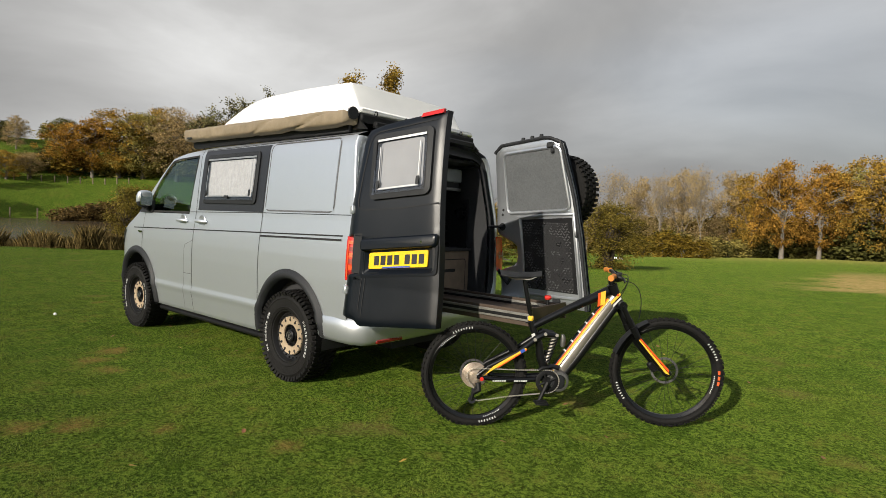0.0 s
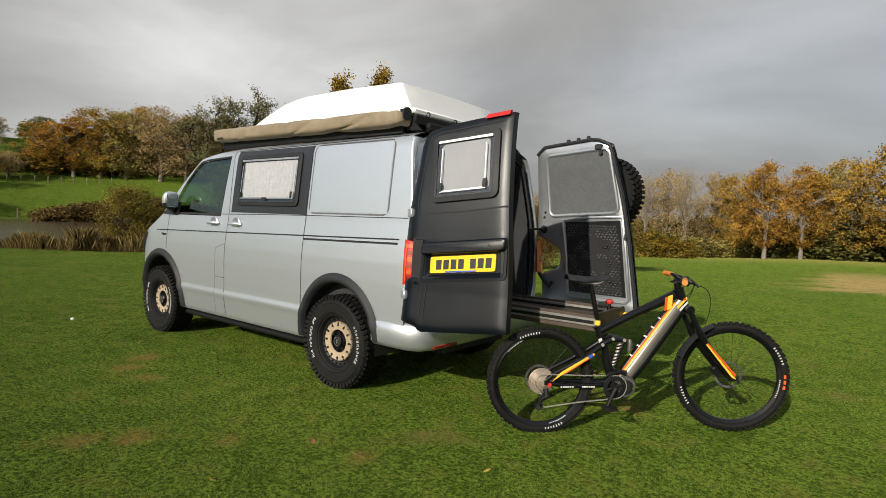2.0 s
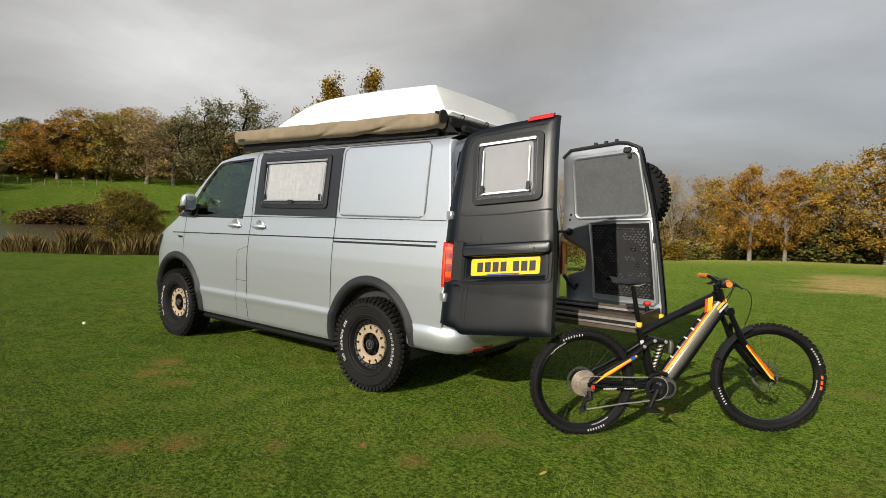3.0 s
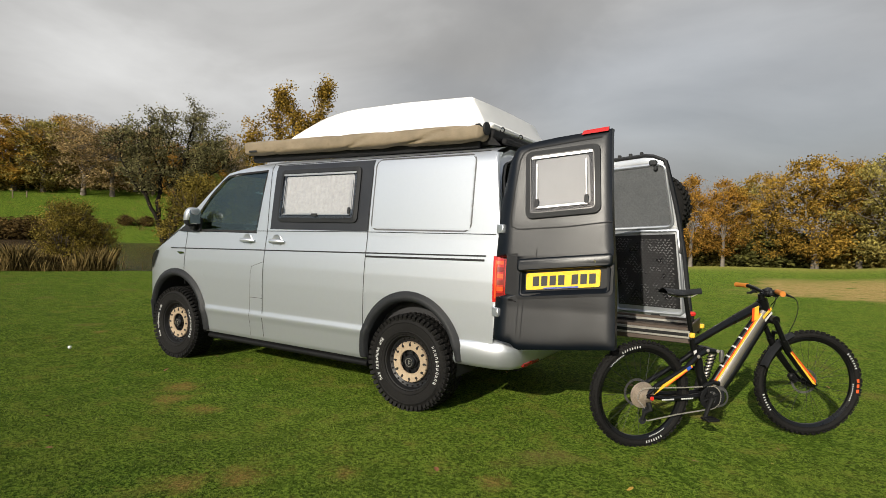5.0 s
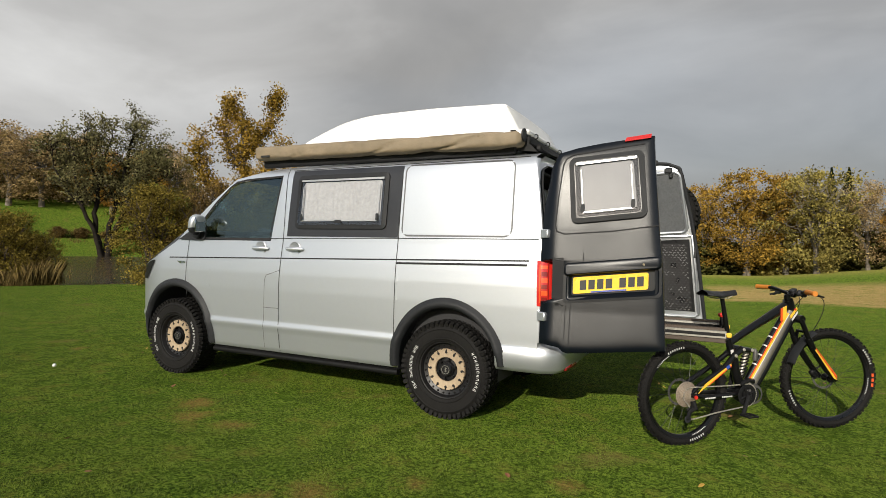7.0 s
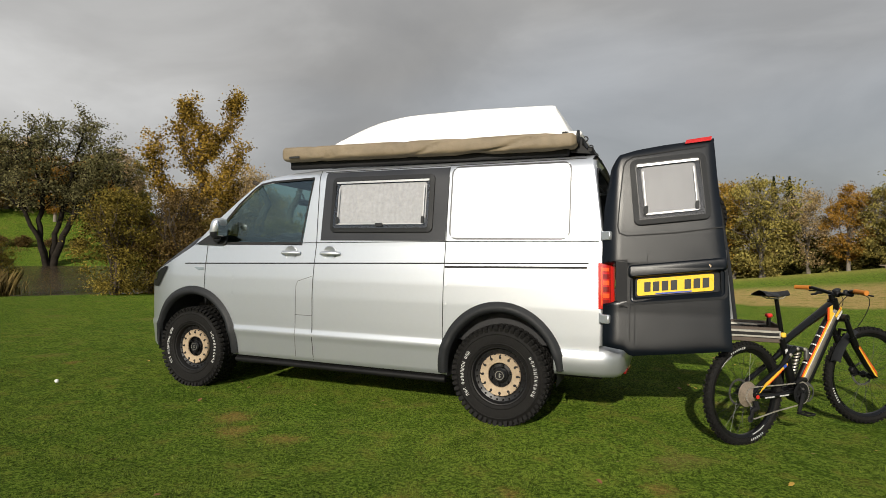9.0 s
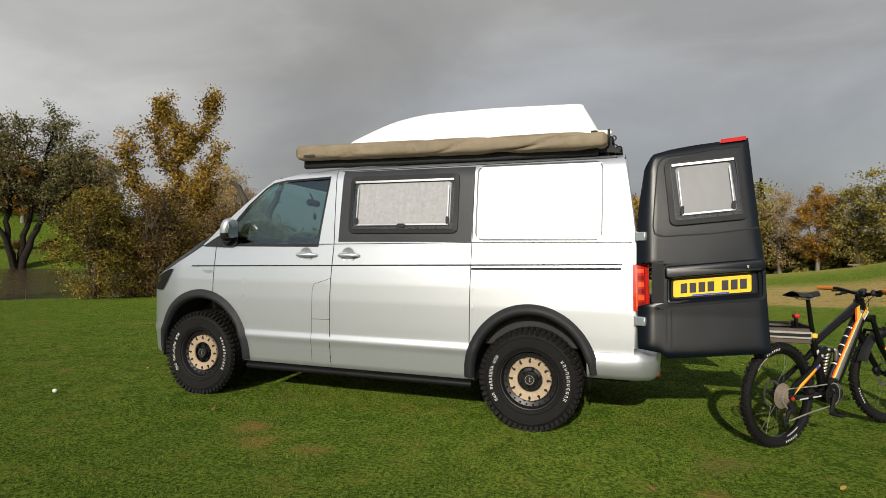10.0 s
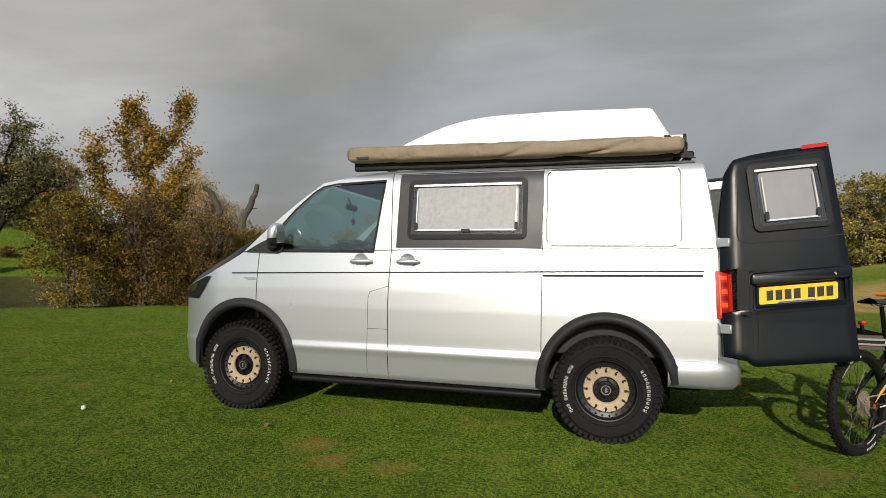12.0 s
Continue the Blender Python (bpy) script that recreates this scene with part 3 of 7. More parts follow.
# nose: grille, bumper and lamps
g = Geo().grid(lambda u, v: (-3.815 + 0.03 * abs(2 * u - 1), CY + (2 * u - 1) * 0.40, 0.34 + 0.56 * v), 9, 5)
part("front_panel", g, SILVER, van)
part("grille", Geo().box((-3.825, CY, 0.80), (0.05, 0.70, 0.12), bevel=0.01), PLASTIC, van)
for sg in (1, -1):
    g = Geo()

    def lamp(u, v, sg=sg):
        x1 = lerp([(0.0, -3.455), (0.5, -3.375), (1.0, -3.315)], v)
        x = -3.71 + (x1 + 3.71) * u
        z = 0.885 + 0.20 * v
        z = min(z, lerp(HOOD, x) - 0.012)
        y = side_y(x, z) - 0.008
        return (x, y if sg > 0 else 2 * CY - y, z)

    hl = part("headlight", g.grid(lamp, 9, 6), RIMBLK, van, "dark smoked headlight")
    hl_c = part("reflector", Geo().grid(lambda u, v: (lambda p: (p[0], p[1] - 0.004 * sg, p[2]))(lamp(0.25 + 0.4 * u, 0.3 + 0.4 * v)), 4, 4), CHROME, hl)
# sills, floor pan and inside shell
for y in (0.10, 2 * CY - 0.10):
    part("side_step", Geo().tube([(-2.52, y, 0.235), (-1.5, y, 0.235), (-0.42, y, 0.235)], 0.026, 10), STEELBLK, van, "black steel side step")
part("floor_pan", Geo().box((-1.48, CY, 0.30), (2.1, 1.74, 0.10)).box((-1.5, CY, 0.32), (4.5, 0.9, 0.12)), DARKIN, van)
part("load_floor", Geo().box((-0.55, CY, 0.575), (2.5, 1.66, 0.05)), DARKIN, van)
for y in (0.155, 2 * CY - 0.155):
    part("inner_lining", Geo().box((-0.5, y, 1.20), (2.2, 0.03, 1.30), bevel=0.01), DARKIN, van)
part("headlining", Geo().box((-0.8, CY, 1.90), (2.9, 1.50, 0.03), bevel=0.01), DARKIN, van)
part("bulkhead", Geo().box((-1.62, CY, 1.2), (0.04, 1.6, 1.3)), DARKIN, van)


# cab: glass, dashboard, wheel and seats
def cab_glass(sg):
    g = Geo()
    e0 = [(-2.81, 1.322), (-2.72, 1.445), (-2.52, 1.66), (-2.29, 1.855), (-2.0, 1.885), (-1.70, 1.898)]
    e1 = [(-1.785, 1.322), (-1.765, 1.445), (-1.735, 1.64), (-1.71, 1.855), (-1.705, 1.885), (-1.70, 1.898)]

    def f(u, v):
        k = min(4, int(u * 5))
        t = u * 5 - k
        p = Vector(e0[k]).lerp(Vector(e0[k + 1]), t).lerp(Vector(e1[k]).lerp(Vector(e1[k + 1]), t), v)
        y = side_y(p.x, p.y) + 0.012
        return (p.x, y if sg > 0 else 2 * CY - y, p.y)

    return g.grid(f, 16, 8)


for sg in (1, -1):
    cg = part("door_window", cab_glass(sg), CAB_GLASS, van, "tinted cab door window")
    cg.visible_shadow = False
WINLINE = [(-2.82, 1.316), (-2.72, 1.45), (-2.52, 1.67), (-2.35, 1.815), (-2.27, 1.862), (-2.15, 1.882), (-1.70, 1.902), (-1.712, 1.85), (-1.79, 1.319), (-2.82, 1.316)]
part("window_seal", Geo().strip(WINLINE, 0.018, on_side, 0.003), GAP, van)
part("mirror_sail", Geo().prism([(-2.97, 1.305), (-2.66, 1.295), (-2.61, 1.32), (-2.61, 1.44), (-2.68, 1.44), (-2.83, 1.385)], lambda u, v, w: on_side(u, v, 0.004 + w), 0.02), PLASTIC, van)
part("dashboard", Geo().box((-2.68, CY, 1.19), (0.42, 1.5, 0.28), bevel=0.06), DARKIN, van)
g = Geo().lathe([(0.18 + 0.011 * math.cos(a), 0.011 * math.sin(a)) for a in [k * math.pi / 3 for k in range(6)]], 24, (0, 0, 0), "z", close=True)
g.tube([(-0.18, 0, 0), (0.18, 0, 0)], 0.012, 6).tube([(0, 0, 0), (0, -0.18, 0)], 0.012, 6)
sw = part("steering_wheel", g, DARKIN, van)
sw.matrix_world = pose(-2.40, 1.38, 1.28, 0, -62, 0)
for y in (0.48, 1.42):
    seat = part("cab_seat", Geo().box((-1.95, y, 0.94), (0.16, 0.50, 0.66), pose(0, 0, 0, 0, -10, 0), bevel=0.06).box((-2.15, y, 0.72), (0.5, 0.5, 0.16), bevel=0.05), GREYIN, van)
part("rear_view_mirror", Geo().box((-2.42, CY, 1.78), (0.04, 0.24, 0.07), bevel=0.02).tube([(-2.42, CY, 1.80), (-2.46, CY, 1.88)], 0.01, 6), PLASTIC, van)
part("pendant", Geo().tube([(-2.40, CY, 1.74), (-2.40, CY, 1.66)], 0.002, 5).tube([(-2.40, CY, 1.67), (-2.40, CY, 1.64), (-2.40, CY, 1.60)], [0.012, 0.022, 0.008], 8), STEELBLK, van)


def heap(u, v):
    a, b = 2 * math.pi * u, math.pi * v
    d = Vector((math.sin(b) * math.cos(a), math.sin(b) * math.sin(a), math.cos(b)))
    k = 1 + 0.55 * noise.noise(d * 2.3 + Vector((3, 1, 0))) + 0.30 * noise.noise(d * 6.0)
    return (-2.08 + 0.34 * d.x * k, 0.50 + 0.24 * d.y * k, 1.325 + 0.085 * d.z * k)


jacket = part("jacket", Geo().grid(heap, 40, 24, wrap_u=True), mat("black_padded_cloth", (0.018, 0.019, 0.022), 0.45, 0, 0.3, 30, 0.3, 60), None, angle=60)
tagged(jacket, "black padded jacket heaped on the cab seats", "jacket")


def door_mirror(sg):
    """Silver cap over a black lower housing, on a black foot."""
    c = Vector((-2.625, -0.060, 1.452))
    ym = lambda y: y if sg > 0 else 2 * CY - y

    def f(u, v, lo, hi, swell):
        a, b = 2 * math.pi * u, math.pi * (lo + (hi - lo) * v)
        sx, sy, sz = math.sin(b) * math.cos(a), math.sin(b) * math.sin(a), math.cos(b)
        q = lambda t, k: math.copysign(abs(t) ** k, t)
        return (c.x + (0.046 + swell) * q(sx, 0.7) + 0.026 * sz, ym(c.y + (0.080 + swell) * q(sy, 0.65)), c.z + 0.092 * q(sz, 0.75) * (1 - 0.12 * sx))

    m = part("door_mirror", Geo().grid(lambda u, v: f(u, v, 0.0, 0.60, 0.003), 24, 10, wrap_u=True), SILVER, van, "silver door mirror cap over a black housing", angle=70)
    part("mirror_housing", Geo().grid(lambda u, v: f(u, v, 0.40, 1.0, 0.0), 24, 10, wrap_u=True), PLASTIC, m, angle=70)
    part("mirror_glass", Geo().box((-2.578, ym(-0.060), 1.447), (0.010, 0.125, 0.14), bevel=0.005), CHROME, m)
    part("mirror_foot", Geo().tube([(-2.65, ym(-0.05), 1.375), (-2.70, ym(0.0), 1.355), (-2.73, ym(0.05), 1.355)], [0.036, 0.038, 0.040], 10), PLASTIC, m)


door_mirror(1)

# gaps between panels, belt line, sliding-door rail, trim
gaps = [
    [(-2.845, 1.31), (-2.845, 0.86), (-2.82, 0.74)], [(-1.645, 1.965), (-1.625, 1.32), (-1.635, 0.9), (-1.63, 0.30)],
    [(-0.412, 1.965), (-0.417, 0.60), (-0.417, 0.33)], [(-2.845, 1.332), (-2.6, 1.320), (-1.78, 1.323), (-0.417, 1.340)],
    [(-1.635, 1.035), (-1.79, 0.985), (-1.806, 0.94), (-1.808, 0.66), (-1.812, 0.32)], [(-1.808, 0.69), (-1.635, 0.69)],
    [(-1.60, 1.952), (0.66, 1.968)], [(-0.417, 1.340), (0.765, 1.345)],
]
for k, line in enumerate(gaps):
    fine = []
    for a, b in zip(line, line[1:]):
        fine += [Vector(a).lerp(Vector(b), j / 12) for j in range(12)]
    flap = k in (4, 5)
    part("panel_gap", Geo().strip(fine + [Vector(line[-1])], 0.004 if flap else 0.006, on_side, 0.0025), CREASE if flap else GAP, van)
part("belt_line", Geo().strip([(-3.10 + 0.1 * k, 1.118 + 0.0018 * k) for k in range(39)], 0.011, on_side, 0.003), GAP, van)
part("slide_rail", Geo().strip([(-0.41 + 0.1 * k, 1.138 + 0.0015 * k) for k in range(12)], 0.016, on_side, 0.004), GAP, van)
# flat grey ribbon: the shade along the pressed edge, drawn as colour
g = Geo()
ringp = rounded(-0.385, 1.362, 0.555, 1.945, 0.06)
g.strip(ringp + ringp[:1], 0.012, on_side, 0.0025)
part("pressed_edge_shade", g, CREASE, van)
part("pressed_panel", Geo().grid(lambda u, v: on_side(-0.375 + 0.920 * u, 1.372 + 0.563 * v, 0.0035), 10, 10), SILVER, van, angle=60)
part("wing_badge", Geo().prism([(-2.98, 1.085), (-2.86, 1.085), (-2.86, 1.065), (-2.93, 1.06)], lambda u, v, w: on_side(u, v, 0.003 + w), 0.006), CHROME, van)
for x in (-1.88, -1.475):
    h = part("door_handle", Geo().tube([on_side(x - 0.09, 1.230, 0.012), on_side(x - 0.06, 1.233, 0.037), on_side(x + 0.06, 1.233, 0.037), on_side(x + 0.10, 1.230, 0.010)], [0.012, 0.018, 0.018, 0.012], 10), SILVER, van)
    part("handle_recess", Geo().lathe([(0.0, 0.004), (0.045, 0.0035), (0.062, -0.001), (0.068, 0.003)], 28, (x - 0.005, side_y(x, 1.233) - 0.006, 1.231)), SILVER_IN, h)

# black arch flares and wheel wells
for cx, r in ((XR, 0.435), (XF, 0.455)):
    for sg in (1, -1):
        g = Geo()

        def flare(u, v, cx=cx, r=r, sg=sg):
            a = radians((7 + 177 * u) if cx > -1 else (-4 + 188 * u))
            rr = r - 0.008 + 0.080 * v
            x, z = cx + rr * math.cos(a), HUB + 0.015 + rr * math.sin(a) * 1.08
            y = side_y(max(-3.6, x), max(0.3, z)) - 0.004 - 0.028 * math.sin(math.pi * min(1, v * 1.15)) ** 0.6 + (0.02 if v == 0 else 0)
            return (x, y if sg > 0 else 2 * CY - y, z)

        part("arch_flare", g.grid(flare, 41, 7), PLASTIC, van, "black plastic arch flare", angle=60)
        w = Geo()

        def well(u, v, cx=cx, r=r, sg=sg):
            a = radians(-8 + 196 * u)
            y = 0.03 + 0.36 * v
            return (cx + (r - 0.002) * math.cos(a), y if sg > 0 else 2 * CY - y, HUB + 0.015 + (r - 0.002) * math.sin(a) * 1.08)

        w.grid(well, 25, 3)
        w.lathe([(0.0, 0.0), (r + 0.06, 0.0)], 28, (cx, 0.39 if sg > 0 else 2 * CY - 0.39, HUB + 0.03), a0=radians(-6), a1=radians(186))
        part("wheel_well", w, DARKIN, van)


def wheel(cx, sg):
    """Off-road wheel: ribbed tyre, black dished rim, bronze ring with bolts, hub cap."""
    R, W = 0.381, 0.235
    g = Geo()
    prof = [(0.215, 0.02), (0.225, 0.0), (0.240, -0.006), (0.246, -0.011), (0.252, -0.007), (0.262, -0.009), (0.312, -0.010), (0.318, -0.014), (0.324, -0.009), (0.350, 0.0), (0.368, 0.02), (0.374, 0.05), (0.374, W - 0.05), (0.368, W - 0.02), (0.350, W), (0.25, W + 0.005), (0.215, W - 0.02)]
    g.lathe(prof, 64)
    for k in range(54):
        a = 2 * math.pi * k / 54
        for j, (yy, ww) in enumerate(((0.035, 0.05), (0.09, 0.045), (0.15, 0.045), (0.205, 0.05))):
            aa = a + (j % 2) * math.pi / 54
            m = Matrix.Rotation(-aa, 4, "Y")
            c = m @ Vector((R - 0.006, yy, 0))
            g.box(c, (0.016, ww, 0.026), m @ pose(0, 0, 0, 18 if j % 2 else -18, 0, 0))
        m = Matrix.Rotation(-a, 4, "Y")
        g.box(m @ Vector((0.357 if k % 2 else 0.350, 0.001, 0)), (0.036 if k % 2 else 0.052, 0.024, 0.024 if k % 2 else 0.028), m @ pose(0, 0, 0, 0, 0, -24))
    wh = new("wheel", mesh_of("wheel", Geo().lathe([(0.0, 0.055), (0.055, 0.055), (0.06, 0.075), (0.13, 0.085), (0.135, 0.075), (0.20, 0.05), (0.212, 0.012), (0.222, 0.010), (0.222, 0.20)], 48), RIMBLK))
    wh.parent = van
    wh.matrix_parent_inverse = van.matrix_world.inverted()
    part("tyre", g, RUBBER, wh, "chunky all-terrain tyre", angle=30, fix=False)
    ring = Geo().lathe([(0.092, 0.050), (0.096, 0.040), (0.156, 0.036), (0.161, 0.044), (0.161, 0.06)], 60)
    part("bronze_ring", ring, TAN, wh, "bronze bead ring with black bolts", angle=30)
    spots = [2 * math.pi * k / 12 for k in range(12)]
    hook = Geo().box((0.006, 0, 0.004), (0.026, 0.008, 0.011), bevel=0.003).lathe([(0.0, -0.005), (0.009, -0.005), (0.010, 0.004)], 10, (-0.004, 0, -0.003))
    repeat("bolt", hook, RIMBLK, wh, [Matrix.Translation((0.139 * math.cos(a), 0.036, 0.139 * math.sin(a))) @ Matrix.Rotation(-a + 0.5, 4, "Y") for a in spots])
    repeat("ring_notch", Geo().box((0, 0, 0), (0.010, 0.010, 0.012), bevel=0.003), RIMBLK, wh, [Matrix.Translation((0.160 * math.cos(a + 0.26), 0.038, 0.160 * math.sin(a + 0.26))) @ Matrix.Rotation(-a - 0.26, 4, "Y") for a in spots])
    repeat("rim_lug", Geo().box((0, 0, 0), (0.012, 0.02, 0.014), bevel=0.004), RUBBER, wh, [Matrix.Translation((0.188 * math.cos(a), 0.050, 0.188 * math.sin(a))) @ Matrix.Rotation(-a, 4, "Y") for a in [2 * math.pi * (k + 0.5) / 24 for k in range(24)]])
    cap = Geo().lathe([(0.0, 0.026), (0.040, 0.026), (0.048, 0.034), (0.050, 0.06)], 32)
    for k in range(6):
        a = 2 * math.pi * k / 6 + 0.3
        cap.lathe([(0.0, 0.038), (0.010, 0.038), (0.011, 0.06)], 8, (0.075 * math.cos(a), 0, 0.075 * math.sin(a)))
    part("hub_cap", cap, RIMBLK, wh)
    mark = Geo().lathe([(0.030, 0.0245), (0.034, 0.0245)], 32).box((0, 0.0245, 0), (0.008, 0.002, 0.034)).box((0.008, 0.0245, 0.009), (0.012, 0.002, 0.004)).box((0.008, 0.0245, -0.009), (0.012, 0.002, 0.004))
    part("cap_mark", mark, RAIL, wh)
    # white sidewall words: a long one to one side, two short ones to the other
    for a0, n, gaps_ in ((radians(-24), 11, ()), (radians(146), 16, (3, 12))):
        for k in range(n):
            if k in gaps_:
                continue
            m = Matrix.Rotation(-a0 - k * 0.098 * (1.0 if n == 11 else 0.80), 4, "Y")
            tall = 0.022 if k % 3 else 0.027
            bars = Geo().box(m @ Vector((0.287, -0.0105, -0.0055)), (tall, 0.003, 0.0030), m).box(m @ Vector((0.287, -0.0105, 0.0055)), (tall * (0.7 if k % 2 else 1.0), 0.003, 0.0030), m)
            bars.box(m @ Vector((0.287 + (0.011 if k % 2 else -0.004), -0.0105, 0)), (0.0042, 0.003, 0.011), m)
            part("raised_letter_bar", bars, WHITEINK, wh, "white raised sidewall lettering", smooth=False)
    wh.matrix_world = pose(cx, 0.0, HUB) if sg > 0 else pose(cx, 2 * CY, HUB, 0, 0, 180)
    return wh


for cx in (XR, XF):
    for sg in (1, -1):
        wheel(cx, sg)

# camper window in its grey panel
PANEL = (-1.585, 1.345, -0.415, 1.945)
pan = part("window_panel", Geo().grid(lambda u, v: on_side(PANEL[0] + 1.165 * u + 0.01 * v, PANEL[1] + (PANEL[3] - PANEL[1]) * v, 0.005), 12, 12), GREYPL, van, "dark grey window panel", angle=60)


def hinged_window(parent, fn, x0, z0, x1, z1, skew=0.0, blind=None):
    """Framed acrylic camper window: rounded frame, bright top rail, pane, blind, stays and catch."""
    g = Geo()
    o, i, i2 = rounded(x0, z0, x1, z1, 0.045, 5, skew), rounded(x0 + 0.036, z0 + 0.036, x1 - 0.036, z1 - 0.036, 0.03, 5, skew * 0.95), rounded(x0 + 0.066, z0 + 0.066, x1 - 0.066, z1 - 0.066, 0.025, 5, skew * 0.9)
    n = len(o)
    for ring_, w in ((o, 0.004), (o, 0.020), (i, 0.026), (i, 0.014), (i2, 0.014)):
        g.v += [tuple(fn(u, v, w)) for u, v in ring_]
    for r in range(4):
        for k in range(n):
            g.f.append([r * n + k, r * n + (k + 1) % n, (r + 1) * n + (k + 1) % n, (r + 1) * n + k])
    fr = part("window_frame", g, PLASTIC, parent, "black window frame")
    s = lambda z: skew * (z - z0) / (z1 - z0)

    def cloth(u, v):
        q = u + 0.012 * noise.noise(Vector((u * 4, v * 2.5, 1)))
        if blind:
            w = 0.0016 * noise.noise(Vector((q * 9 + 3, v * 4, 2))) + 0.0024 * abs(noise.noise(Vector((q * 3.5 + v * 2, v * 3 - q, 7))))
        else:
            w = 0.0022 * math.sin(q * 95 + 2.5 * noise.noise(Vector((q * 9, v * 0.7, 6)))) * (0.55 + 0.45 * v) + 0.0016 * noise.noise(Vector((q * 20, v * 3, 2)))
        z = z0 + 0.060 + (z1 - z0 - 0.12) * v
        return fn(x0 + 0.060 + (x1 - x0 - 0.12) * u + s(z), z, 0.0105 + w)

    part("blind", Geo().grid(cloth, 150 if not blind else 70, 22), blind or CURTAIN, parent, "grey roller blind" if blind else "white lace curtain hanging in folds", angle=80)
    # the pane hangs out a little at the foot
    p = part("pane", Geo().grid(lambda u, v: fn(x0 + 0.035 + (x1 - x0 - 0.07) * u + s(z0 + 0.035 + (z1 - z0 - 0.07) * v), z0 + 0.035 + (z1 - z0 - 0.07) * v, 0.017 + 0.020 * (1 - v)), 6, 4), PANE, parent, angle=60)
    p.visible_shadow = False
    # thin ring drawn for the highlight along the inner frame edge
    glint_ring = [q for q in i] + i[:1]
    part("frame_edge_glint", Geo().strip(glint_ring, 0.005, fn, 0.0275), SPOKE, parent, "thin drawn highlight along the inner frame edge")
    part("top_rail", Geo().strip([(x0 + 0.045 + (x1 - x0 - 0.09) * k / 8 + s(z1 - 0.045), z1 - 0.050) for k in range(9)], 0.017, fn, 0.0285), ALU, parent, "bright top rail")
    part("bottom_rail", Geo().strip([(x0 + 0.075 + (x1 - x0 - 0.15) * k / 8 + s(z0 + 0.07), z0 + 0.070) for k in range(9)], 0.011, fn, 0.038), ALU, parent)
    for q in (x0 + 0.080, x1 - 0.080):
        part("stay", Geo().strip([(q + s(z0 + 0.08), z0 + 0.08), (q + s(z1 - 0.10), z1 - 0.10)], 0.006 if blind else 0.009, fn, 0.038), ALU, parent)
    for q in (x0 + 0.080, x1 - 0.080):
        part("catch", Geo().prism(rounded(q - 0.012 + s(z0 + 0.1), z0 + 0.07, q + 0.012 + s(z0 + 0.1), z0 + 0.13, 0.008, 2), lambda u, v, w: fn(u, v, 0.039 + w), 0.006), PLASTIC, parent)
    return fr


hinged_window(pan, on_side, -1.490, 1.415, -0.532, 1.895)
part("window_catch", Geo().prism(rounded(-1.04, 1.464, -0.97, 1.492, 0.01, 2), lambda u, v, w: on_side(u, v, 0.037 + w), 0.010), PLASTIC, pan)

# rear bumper
PLAN = [(0.46, 0.004), (0.64, 0.0), (0.80, 0.01), (0.905, 0.06), (0.95, 0.16), (0.965, 0.40), (0.97, CY), (0.965, 2 * CY - 0.40), (0.95, 2 * CY - 0.16), (0.905, 2 * CY - 0.06), (0.80, 2 * CY - 0.01), (0.64, 2 * CY), (0.46, 2 * CY - 0.004)]
SECT = [(-0.10, 0.36), (-0.03, 0.375), (0.0, 0.41), (0.006, 0.50), (0.0, 0.555), (-0.03, 0.585), (-0.14, 0.60)]
g = Geo()
for k, (x, y) in enumerate(PLAN):
    d = (Vector(PLAN[min(k + 1, len(PLAN) - 1)]) - Vector(PLAN[max(k - 1, 0)])).normalized()
    o = Vector((d.y, -d.x))
    for w, z in SECT:
        g.v.append((x + o.x * w, y + o.y * w, z))
for k in range(len(PLAN) - 1):
    for j in range(len(SECT) - 1):
        a = k * len(SECT) + j
        g.f.append([a, a + len(SECT), a + len(SECT) + 1, a + 1])
bumper = part("rear_bumper", g, SILVER, van, angle=60)
part("reflector", Geo().box((0.950, 0.30, 0.40), (0.03, 0.26, 0.028), pose(0, 0, 0, 0, 0, -4), bevel=0.006), REDDARK, bumper, "red reflector strip")

